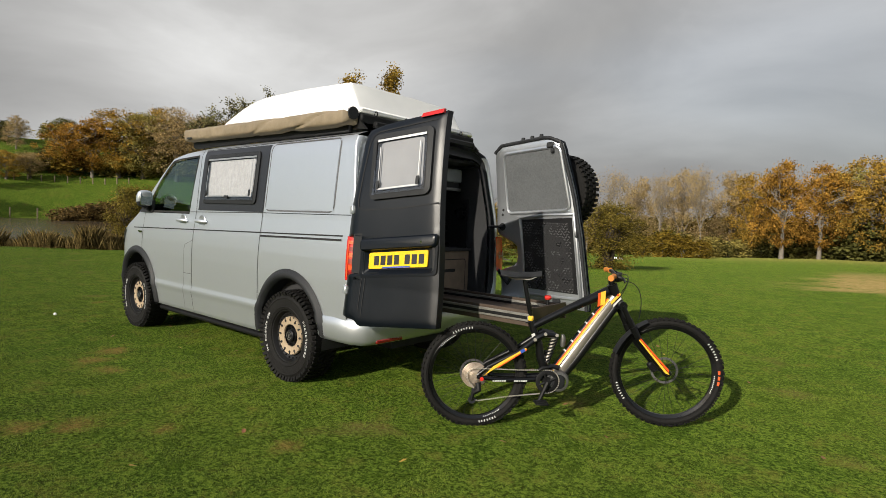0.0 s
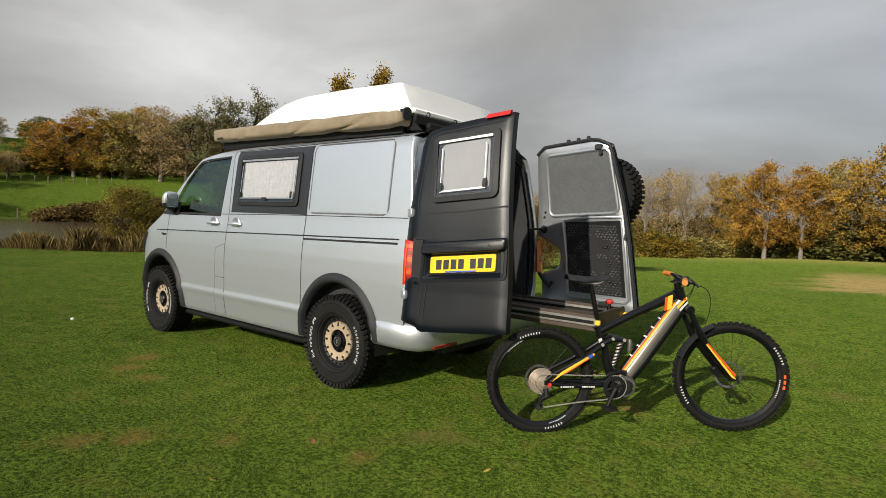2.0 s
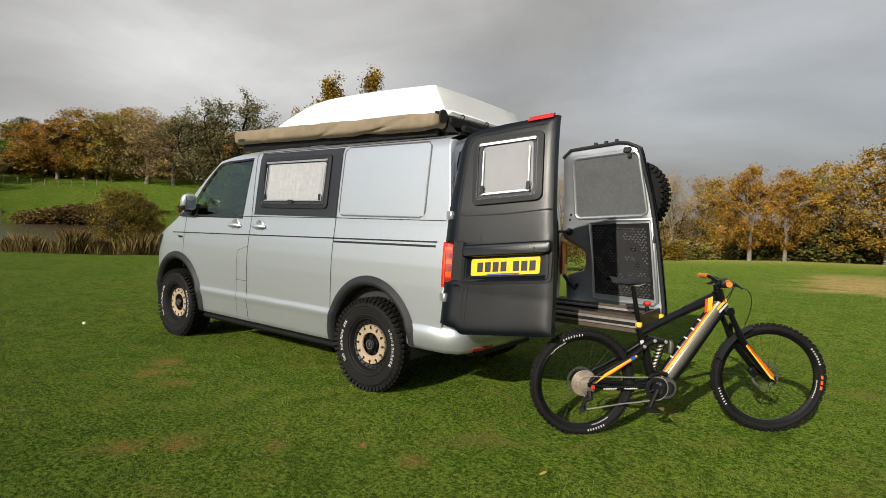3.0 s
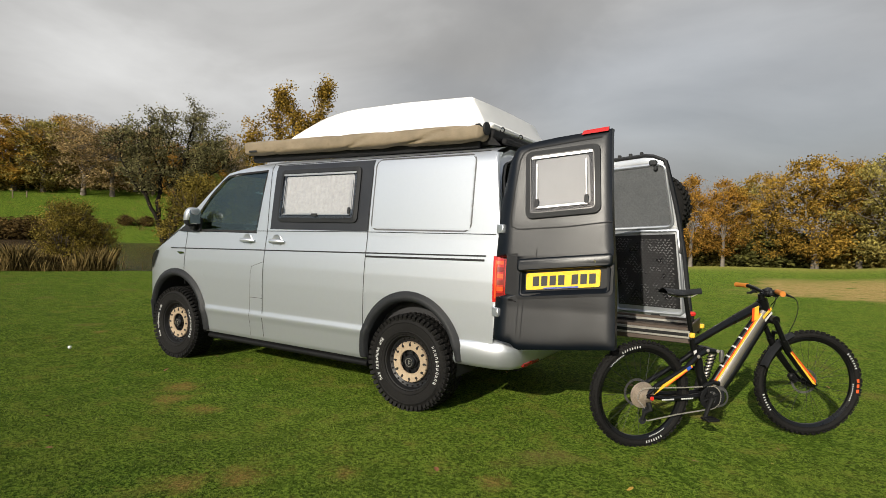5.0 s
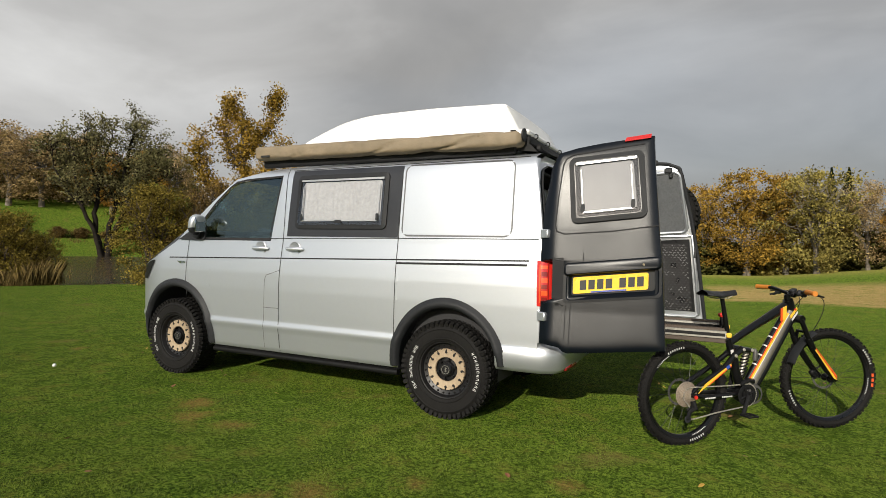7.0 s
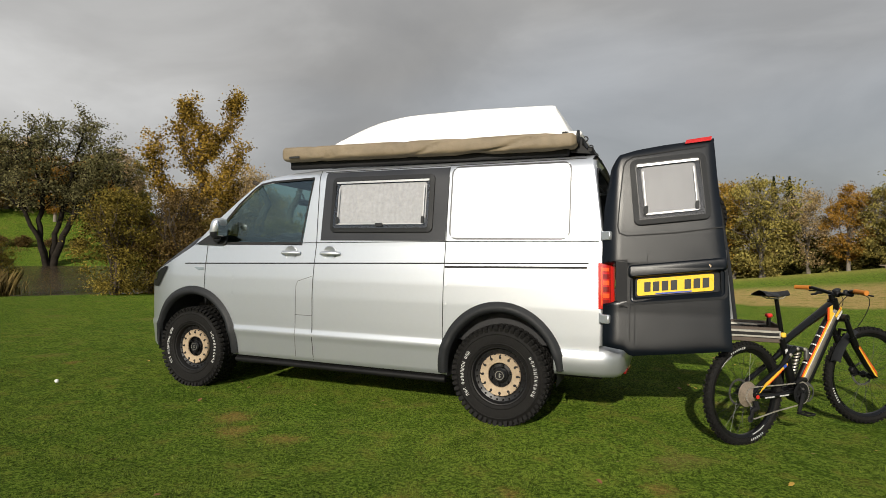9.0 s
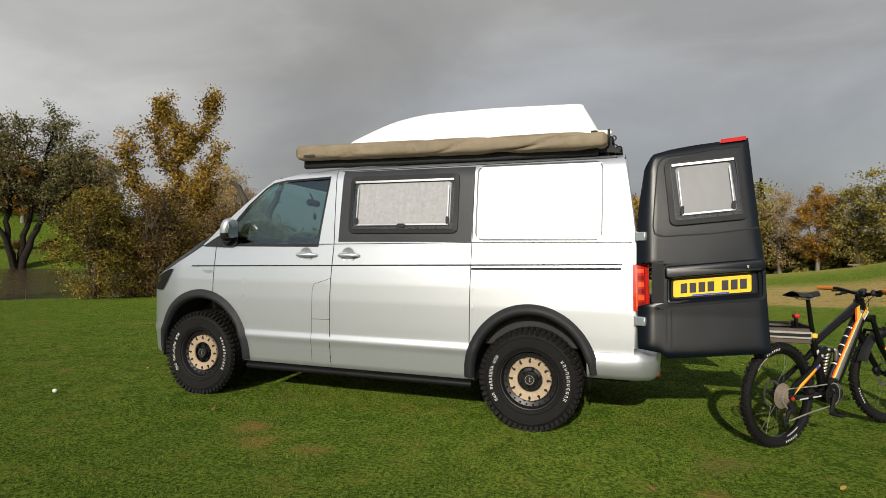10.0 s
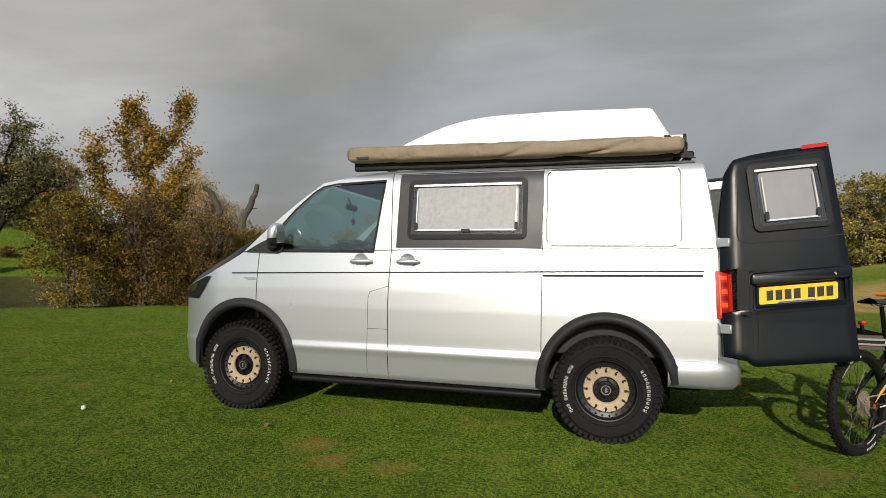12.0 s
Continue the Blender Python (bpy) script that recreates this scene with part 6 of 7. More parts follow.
hb = part("handlebar", Geo().tube([bar(0.90, 0.985, -0.345), bar(0.93, 0.992, -0.20), bar(0.968, 0.957, -0.05), bar(0.968, 0.957, 0.05), bar(0.93, 0.992, 0.20), bar(0.90, 0.992, 0.345)], 0.0135, 10), BIKEBLK, bike)
for sg in (1, -1):
    part("grip", Geo().tube([bar(0.925, 0.992, 0.225 * sg), bar(0.90, 0.989, 0.345 * sg)], [0.018, 0.0165], 12).tube([bar(0.90, 0.989, 0.342 * sg), bar(0.90, 0.989, 0.350 * sg)], 0.019, 12), ORANGE, hb, "orange rubber grip")
    lev = part("brake_lever", Geo().tube([bar(0.945, 0.985, 0.18 * sg), bar(0.98, 0.975, 0.20 * sg), bar(0.99, 0.965, 0.27 * sg), bar(0.985, 0.962, 0.31 * sg)], [0.014, 0.012, 0.006, 0.006], 8), STEELBLK, hb)
    part("control", Geo().box(bar(0.95, 0.965, 0.15 * sg), (0.035, 0.045, 0.035), pose(0, 0, 0, 0, 20, 44), bevel=0.01), PLASTIC, lev)
part("dropper_lever", Geo().tube([bar(0.945, 0.97, -0.14), bar(0.93, 0.945, -0.17), bar(0.915, 0.94, -0.20)], [0.012, 0.010, 0.007], 8), PLASTIC, hb)
part("remote", Geo().box(bar(0.935, 0.975, 0.125), (0.04, 0.03, 0.045), pose(0, 0, 0, 0, 10, 44), bevel=0.01), PLASTIC, hb)
part("bar_clamp", Geo().box(bar(0.968, 0.957, 0.0), (0.045, 0.055, 0.045), pose(0, 0, 0, 0, -20, 44), bevel=0.01), STEELBLK, hb)
part("display", Geo().box(bar(0.965, 0.985, 0.0), (0.05, 0.045, 0.02), pose(0, 0, 0, 0, -20, 44), bevel=0.006), PLASTIC, hb)
part("spacer_mark", Geo().tube([bk(0.958, 0.845, 0.033), bk(0.958, 0.845, 0.040)], 0.008, 8), REDPL, bike)
for k, (w0, pts) in enumerate(((1, [bar(1.0, 0.96, 0.21), bar(1.09, 0.955, 0.20), bar(1.125, 0.85, 0.14), bk(1.10, 0.68, 0.06)]), (-1, [bar(1.0, 0.96, -0.21), bar(1.06, 1.0, -0.10), bar(1.04, 0.93, 0.03), bk(0.985, 0.84, 0.02)]), (1, [bar(0.98, 0.96, 0.16), bar(1.05, 1.0, 0.05), bar(1.03, 0.9, -0.02), bk(0.98, 0.83, -0.02)]))):
    fine = []
    P = [Vector(p) for p in pts]
    for j in range(21):
        t = j / 20
        fine.append(P[0] * (1 - t) ** 3 + P[1] * 3 * t * (1 - t) ** 2 + P[2] * 3 * t * t * (1 - t) + P[3] * t ** 3)
    part("cable", Geo().tube(fine, 0.0028, 6), PLASTIC, bike)

# ---- trees, shrubs and the far side ----
def limb(g, tips, p, d, length, r, depth, rnd, spread, up, gnarl, ends):
    """One limb and, from it, its own limbs."""
    n = 4
    pts, q, dd = [p.copy()], p.copy(), d.copy()
    for k in range(n):
        dd = (dd + Vector((rnd.uniform(-1, 1), rnd.uniform(-1, 1), rnd.uniform(-0.6, 1) * up)) * gnarl).normalized()
        q = q + dd * length / n
        pts.append(q.copy())
    g.tube(pts, [r * (1 - 0.55 * k / n) for k in range(n + 1)], 5 if depth < 3 else 4, cap=False)
    if depth <= 1:
        tips += pts[2:]
    if depth == 0:
        ends.append(q)
        return
    for k in range(3 if depth > 1 else 4):
        at = pts[rnd.choice((2, 3, 4))] if k else pts[4]
        side = Vector((rnd.uniform(-1, 1), rnd.uniform(-1, 1), rnd.uniform(-0.25, 0.6)))
        nd_ = (dd * (1 - spread) + side * spread * 1.3 + Vector((0, 0, up * 0.15))).normalized()
        limb(g, tips, at, nd_, length * rnd.uniform(0.6, 0.85), r * 0.5, depth - 1, rnd, spread, up, gnarl, ends)


def leaf(g, c, s, rnd):
    a = Vector((rnd.gauss(0, 1), rnd.gauss(0, 1), rnd.gauss(0, 0.7))).normalized()
    b = a.cross(Vector((rnd.gauss(0, 1), rnd.gauss(0, 1), rnd.gauss(0, 1)))).normalized()
    k = len(g.v)
    g.v += [tuple(c - a * s * 0.5), tuple(c + b * s * 0.32), tuple(c + a * s * 0.55), tuple(c - b * s * 0.30)]
    g.f.append([k, k + 1, k + 2, k + 3])


def tree_meshes(name, seed, height, trunk, leaves, size, clump, bark, leafm, spread=0.55, up=0.5, gnarl=0.25, depth=3, stems=1, first=0.30, droop=0.0, wood_r=0.032, crown=None):
    """Meshes of one kind of tree: its wood, and its leaves in loose clumps about the twigs. Height 1 metre per unit given."""
    rnd = random.Random(seed)
    g, tips, ends = Geo(), [], []
    for k in range(stems):
        base = Vector((rnd.uniform(-0.12, 0.12), rnd.uniform(-0.12, 0.12), 0)) * (height * 0.25 if stems > 1 else 0.0)
        d0 = Vector((rnd.uniform(-0.3, 0.3), rnd.uniform(-0.3, 0.3), 1)).normalized() if stems > 1 else Vector((rnd.uniform(-0.08, 0.08), rnd.uniform(-0.08, 0.08), 1)).normalized()
        t = height * first
        pts = [base + Vector((0, 0, -0.4)), base + d0 * t * 0.3, base + d0 * t * 0.65 + Vector((rnd.uniform(-1, 1), rnd.uniform(-1, 1), 0)) * 0.03 * t, base + d0 * t]
        R = height * wood_r * (1 if stems == 1 else 0.45)
        g.tube(pts, [R * 1.35, R, R * 0.85, R * 0.75], 7, cap=False)
        nl = trunk if stems == 1 else 3
        for j in range(nl):
            a = 2 * math.pi * (j + rnd.random() * 0.6) / nl
            out = Vector((math.cos(a), math.sin(a), 0)) * spread
            d = (d0 + out * rnd.uniform(0.6, 1.5)).normalized() if j else (d0 + out * 0.2).normalized()
            limb(g, tips, pts[3] - d0 * t * 0.25 * rnd.random(), d, height * rnd.uniform(0.22, 0.32), R * 0.55, depth - 1, rnd, spread, up, gnarl, ends)
    zmax = max(p.z for p in tips)
    k = height / zmax
    wood = Geo()
    far_out = max(math.hypot(p.x, p.y) for p in tips) * k
    sx = min(1.0, 0.88 * crown[0] * height / far_out) if crown else 1.0
    wood.v, wood.f = [(v[0] * k * sx, v[1] * k * sx, v[2] * k * 0.97) for v in g.v], g.f
    lv = Geo()
    centres = []
    if crown:
        # loose clumps fill a lobed dome about the limbs
        wide, z0, n = crown
        for j in range(n):
            a, e, q = rnd.uniform(0, 2 * math.pi), rnd.uniform(-1, 1), rnd.random() ** 0.4
            lobe = 0.76 + 0.46 * noise.noise(Vector((math.cos(a) * 1.6, math.sin(a) * 1.6, e * 1.6 + seed)))
            rr = math.sqrt(max(0.0, 1 - abs(e) ** 2.4)) * q * lobe * wide * height
            zc = (z0 + (1 - z0) * 0.45) * height + e * (1 - z0) * height * (0.45 if e < 0 else 0.53) * (0.88 + 0.12 * q)
            centres.append((Vector((rr * math.cos(a), rr * math.sin(a), zc)), clump * rnd.uniform(0.6, 1.25)))
        centres += [(Vector((p.x * k * sx, p.y * k * sx, p.z * k * 0.97)), clump * 0.6) for p in rnd.sample(tips, min(len(tips), n // 2))]
    else:
        centres = [(p * k, clump) for p in tips]
    for j in range(leaves):
        c, cl = rnd.choice(centres)
        o = Vector((rnd.gauss(0, 1), rnd.gauss(0, 1), rnd.gauss(0, 0.7))) * cl
        leaf(lv, c + o + Vector((0, 0, -droop * abs(o.x))), size * rnd.uniform(0.6, 1.4), rnd)
    return mesh_of(name + "_wood", wood, bark, 60, fix=False), mesh_of(name + "_leaves", lv, leafm, smooth=False, fix=False)


KINDS = {
    "oak_orange": tree_meshes("oak_orange", 3, 12, 6, 15500, 0.25, 0.50, BARKPALE, LEAF_ORANGE, 0.75, 0.35, 0.30, 4, first=0.26, crown=(0.50, 0.14, 95)),
    "oak_ochre": tree_meshes("oak_ochre", 5, 12, 6, 15500, 0.25, 0.50, BARK, LEAF_OCHRE, 0.80, 0.35, 0.30, 4, first=0.20, crown=(0.56, 0.08, 105)),
    "oak_brown": tree_meshes("oak_brown", 8, 12, 6, 12000, 0.22, 0.55, BARK, LEAF_BROWN, 0.75, 0.35, 0.30, 4, first=0.22, crown=(0.50, 0.08, 110)),
    "oak_olive": tree_meshes("oak_olive", 11, 12, 7, 14000, 0.28, 0.52, BARK, LEAF_OLIVE, 0.80, 0.35, 0.28, 4, first=0.18, crown=(0.56, 0.03, 110)),
    "oak_green": tree_meshes("oak_green", 13, 12, 7, 15000, 0.30, 0.65, BARK, LEAF_GREEN, 0.80, 0.35, 0.28, 4, first=0.16, crown=(0.52, 0.08, 170)),
    "bare_pale": tree_meshes("bare_pale", 19, 12, 6, 6500, 0.15, 0.7, BARKPALE, LEAF_BROWN, 0.6, 0.7, 0.25, 4, first=0.25, wood_r=0.022, crown=(0.42, 0.12, 120)),
    "shrub": tree_meshes("shrub", 23, 3.2, 4, 21000, 0.060, 0.17, TWIG, LEAF_SHRUB, 0.5, 0.9, 0.16, 2, stems=11, first=0.30, crown=(0.42, 0.04, 130)),
    "shrub_brown": tree_meshes("shrub_brown", 29, 3.2, 4, 17000, 0.058, 0.18, TWIG, LEAF_BRAMBLE, 0.5, 0.9, 0.16, 2, stems=11, first=0.30, crown=(0.42, 0.04, 120)),
    "bush_far": tree_meshes("bush_far", 31, 3.5, 5, 2400, 0.31, 0.42, BARK, LEAF_OLIVE, 0.8, 0.5, 0.2, 2, stems=3, first=0.15, crown=(0.5, -0.1, 60)),
    "bush_dark": tree_meshes("bush_dark", 37, 3.5, 5, 2400, 0.31, 0.42, BARK, LEAF_GREEN, 0.8, 0.5, 0.2, 2, stems=3, first=0.15, crown=(0.5, -0.1, 60)),
    "bush_bramble": tree_meshes("bush_bramble", 43, 3.5, 5, 3600, 0.26, 0.40, TWIG, LEAF_BRAMBLE, 0.8, 0.5, 0.2, 2, stems=3, first=0.15, crown=(0.5, -0.1, 60)),
    "bush_orange": tree_meshes("bush_orange", 41, 3.5, 5, 2400, 0.29, 0.42, BARK, LEAF_YELLOW, 0.8, 0.5, 0.2, 2, stems=3, first=0.15, crown=(0.5, -0.1, 60)),
}
EYE = Vector((1.9, -3.3))


def place(az, dist, eye=EYE):
    a = radians(az)
    return eye.x - math.sin(a) * dist, eye.y + math.cos(a) * dist


def plant(kind, name, az, dist, height, label, turn, wide=1.0, group="", category="tree", sink=0.0, eye=EYE, xy=None):
    wood, leaves = KINDS[kind]
    x, y = xy or place(az, dist, eye)
    k = height / (3.2 if kind.startswith("shrub") else 3.5 if kind.startswith("bush") else 12)
    t = thing(name, (0, 0, 0), label, category, group)
    for n, me in (("trunk", wood), ("crown", leaves)):
        o = new(n, me)
        o.parent = t
    t.matrix_world = Matrix.Translation((x, y, ground_z(x, y) - sink)) @ pose(0, 0, 0, 0, 0, turn) @ Matrix.Diagonal((k * wide, k * wide, k, 1))
    return t


RIGHT = "trees along the far edge of the meadow"
LEFT = "trees behind the pond"
for kind, az, d, h, wide, turn in (
    ("bare_pale", 24.0, 84, 12.3, 0.71, 10), ("bare_pale", 21.6, 80, 11.8, 0.71, 70), ("oak_brown", 19.2, 95, 12.4, 0.70, 30), ("bare_pale", 17.3, 88, 12.3, 0.71, 200),
    ("oak_brown", 15.4, 90, 12.8, 0.67, 120), ("bare_pale", 13.7, 84, 12.5, 0.63, 300), ("oak_brown", 11.5, 95, 12.9, 0.71, 210), ("oak_ochre", 9.6, 92, 12.1, 0.72, 40),
    ("oak_orange", 7.1, 82, 12.2, 0.78, 0), ("oak_orange", 4.4, 84, 11.7, 0.79, 140), ("oak_olive", 2.7, 96, 13.0, 0.75, 40), ("oak_ochre", 1.1, 84, 12.3, 0.84, 250),
    ("oak_ochre", -2.7, 82, 13.7, 0.99, 60), ("oak_ochre", -5.7, 85, 13.2, 0.84, 310), ("oak_olive", -8.0, 79, 12.7, 0.90, 170), ("oak_brown", -11.5, 83, 10.7, 0.86, 20),
    ("oak_orange", -14.3, 81, 10.3, 0.81, 190), ("oak_olive", -17.1, 79, 9.5, 0.88, 80), ("oak_olive", -20.2, 77, 10.5, 1.06, 0), ("oak_olive", -23.8, 76, 10.5, 1.08, 120), ("oak_green", -27.8, 80, 12.0, 0.95, 220), ("oak_green", -32.0, 80, 12.0, 0.95, 20),
    ("oak_brown", 26.8, 92, 10.4, 0.78, 90), ("oak_brown", 29.7, 92, 7.5, 0.99, 160), ("oak_ochre", 33.0, 90, 7.1, 1.05, 260),
):
    words = {"bare_pale": "nearly bare pale-limbed autumn tree", "oak_brown": "thinning brown autumn oak", "oak_ochre": "ochre-leaved autumn oak", "oak_orange": "orange-leaved autumn oak", "oak_olive": "olive-green oak turning brown", "oak_green": "dark green broadleaf tree"}[kind]
    plant(kind, "tree", az, d, h, words + " at the meadow's edge", turn, wide, RIGHT)
rnd = random.Random(77)
for k in range(46):
    az = 33 - k * 1.42 + rnd.uniform(-0.5, 0.5)
    kind = rnd.choice(("bush_far", "bush_orange", "bush_orange", "bush_dark") if az > 8 else ("bush_dark", "bush_dark", "bush_far"))
    plant(kind, "hedge_shrub", az, rnd.uniform(84, 92), rnd.uniform(3.2, 5.0) * (0.7 if az > 8 else 1.0), "dense undergrowth shrub below the trees", rnd.uniform(0, 360), 1.5, "undergrowth at the meadow's edge", "shrub")
for k in range(14):
    plant(("bush_far", "bush_orange")[k % 2], "hedge_shrub", 27 - 1.5 * k, 100 + 4 * (k % 3), 6.0, "brown thicket behind the trees", 61 * k, 1.5, "thicket behind the meadow's edge", "shrub")
for az, h in ((16.6, 3.0), (14.8, 2.4), (18.4, 2.4), (13.2, 2.0)):
    plant("bush_orange", "gorse_shrub", az, 70, h, "rounded yellow-brown shrub at the water's edge", az * 40, 1.3, "", "shrub")


def fir(az, d, h):
    g, lv, rnd = Geo(), Geo(), random.Random(int(az * 10) + 500)
    g.tube([(0, 0, -0.5), (0, 0, h * 0.5), (0, 0, h * 0.98)], [0.22, 0.13, 0.02], 6)
    for k in range(5200):
        z = h * (0.10 + 0.90 * rnd.random() ** 0.8)
        r = (h - z) * 0.27 * (0.35 + 0.65 * abs(math.sin(z * 3.2))) * rnd.random() ** 0.5
        a = rnd.uniform(0, 2 * math.pi)
        leaf(lv, Vector((r * math.cos(a), r * math.sin(a), z - 0.18 * r)), 0.30, rnd)
    x, y = place(az, d)
    t = thing("fir_tree", (x, y, ground_z(x, y)), "dark green conifer above the broadleaf trees", "tree", RIGHT)
    for n, q, m in (("trunk", g, BARK), ("crown", lv, LEAF_FIR)):
        o = new(n, mesh_of(n, q, m, smooth=False, fix=False))
        o.parent = t


fir(-8.9, 92, 14.2)
fir(-10.1, 92, 13.9)

# behind the pond
for kind, az, d, h, wide, turn in (
    ("oak_orange", 72.9, 74, 5.7, 1.20, 20), ("oak_orange", 71.2, 73, 6.6, 1.15, 160), ("oak_ochre", 69.2, 73, 7.7, 1.15, 100), ("oak_olive", 67.2, 72, 7.6, 1.15, 200), ("oak_ochre", 65.8, 75, 7.7, 1.10, 10), ("oak_brown", 64.4, 70, 8.3, 1.20, 300), ("oak_brown", 62.2, 70, 7.7, 1.25, 40), ("oak_ochre", 60.4, 73, 7.1, 1.15, 260),
    ("oak_orange", 57.2, 68, 6.6, 0.95, 10), ("oak_orange", 54.8, 70, 6.9, 0.96, 70), ("oak_brown", 59.0, 72, 7.8, 0.95, 130), ("oak_brown", 52.6, 72, 8.2, 0.80, 130), ("oak_brown", 41.7, 68, 10.7, 0.72, 50), ("bare_pale", 39.6, 68, 9.6, 0.79, 200),
    ("oak_green", 73.5, 110, 4.0, 1.2, 40), ("oak_ochre", 77.2, 70, 2.9, 1.5, 0), ("oak_brown", 75.6, 71, 2.7, 1.5, 80),
    ("oak_olive", 37.3, 70, 5.0, 0.99, 90), ("oak_brown", 35.4, 75, 5.0, 1.06, 220), ("oak_olive", 51.4, 74, 7.6, 0.65, 30),
    ("oak_brown", 76.7, 86, 4.2, 0.92, 330), ("oak_ochre", 80.5, 66, 4.4, 0.78, 230), ("oak_olive", 84.5, 60, 5.5, 0.97, 30),
):
    words = {"bare_pale": "nearly bare grey tree", "oak_brown": "thinning brown autumn oak", "oak_ochre": "ochre-leaved autumn oak", "oak_orange": "orange-leaved autumn oak", "oak_olive": "olive-green oak turning brown", "oak_green": "dark green broadleaf tree"}[kind]
    plant(kind, "tree", az, d, h, words + " beyond the pond", turn, wide, LEFT)

for az, d, h, wide, turn in ((40.0, 67, 12.0, 0.78, 110), (37.8, 67, 9.7, 0.80, 240), (43.7, 67, 9.6, 0.77, 10)):
    plant("oak_brown", "tree", az, d, h, "thinning brown autumn oak beyond the pond", turn, wide, LEFT, eye=Vector((0.03, -3.89)))
for k in range(13):
    az = 76 - 1.55 * k
    plant(("bush_far", "bush_dark", "bush_orange", "bush_far")[k % 4], "hedge_shrub", az, 74 + 2 * (k % 2), 2.0 + 0.5 * (k % 3), "dense undergrowth below the trees on the slope", 47 * k, 1.5, "undergrowth on the slope", "shrub")


def forked_tree():
    """The tall thin-leaved tree whose dark stems fork from the ground and lean apart."""
    rnd = random.Random(21)
    wood, lv, tips, ends = Geo(), Geo(), [], []
    stems = [
        ([(0, 0, -0.5), (-0.5, 0, 1.2), (-0.7, 0.1, 2.9), (-0.4, 0.2, 5.0), (-0.1, 0.3, 7.0), (0.4, 0.3, 8.6)], 0.24),
        ([(0.1, 0, -0.5), (0.6, 0, 1.4), (1.4, 0.1, 3.4), (1.7, 0.2, 5.2), (2.2, 0.2, 6.6), (3.1, 0.2, 7.6)], 0.26),
        ([(0.0, 0.1, -0.5), (0.3, 0.3, 2.0), (0.9, 0.6, 4.2), (1.3, 0.8, 6.2), (1.7, 0.8, 8.2), (2.0, 0.7, 9.4)], 0.22),
        ([(-0.1, -0.1, -0.5), (-0.7, -0.2, 1.6), (-1.5, -0.4, 3.4), (-2.0, -0.5, 5.4), (-2.1, -0.5, 7.2)], 0.20),
        ([(1.4, 0.1, 3.4), (2.4, -0.2, 4.4), (3.3, -0.2, 5.3), (4.2, -0.1, 5.9)], 0.11),
        ([(1.7, 0.2, 5.2), (2.6, 0.3, 6.0), (3.7, 0.3, 6.9)], 0.10),
        ([(-1.5, -0.4, 3.4), (-2.6, -0.2, 4.6), (-3.3, 0.0, 6.0), (-3.4, 0.0, 7.4)], 0.11),
        ([(-0.4, 0.2, 5.0), (-1.2, 0.5, 6.8), (-1.5, 0.6, 8.6)], 0.10),
    ]
    for path, r0 in stems:
        P = [Vector(p) for p in path]
        run = []
        for a, b in zip(P, P[1:]):
            run += [a.lerp(b, j / 4) + Vector((rnd.uniform(-0.07, 0.07), rnd.uniform(-0.07, 0.07), 0)) for j in range(4)]
        run.append(P[-1])
        n = len(run)
        wood.tube(run, [r0 * (1 - 0.8 * j / n) for j in range(n)], 7)
        for j, p in enumerate(run):
            if p.z < 3.2:
                continue
            for q in range(2 if j < n - 3 else 3):
                out = Vector((rnd.uniform(-1, 1), rnd.uniform(-1, 1), rnd.uniform(0.0, 0.9))).normalized()
                limb(wood, tips, p, out, rnd.uniform(0.8, 1.35), max(0.028, r0 * 0.30 * (1 - 0.7 * j / n)), 1, rnd, 0.6, 0.5, 0.3, ends)
    for k in range(22000):
        c = rnd.choice(tips)
        leaf(lv, c + Vector((rnd.gauss(0, 1), rnd.gauss(0, 1), rnd.gauss(0, 0.7))) * 0.22, 0.155 * rnd.uniform(0.6, 1.4), rnd)
    x, y = place(57.8, 51)
    t = thing("forked_tree", (0, 0, 0), "tall thin-leaved grey-green tree with dark forking stems", "tree", LEFT)
    for n, q, m in (("trunk", wood, BARKDARK), ("crown", lv, LEAF_GREY)):
        o = new(n, mesh_of(n, q, m, 60, smooth=n == "trunk", fix=False))
        o.parent = t
    t.matrix_world = Matrix.Translation((x, y, ground_z(x, y))) @ pose(0, 0, 0, 0, 0, 57) @ Matrix.Diagonal((1.02, 1.02, 1.10, 1))


forked_tree()


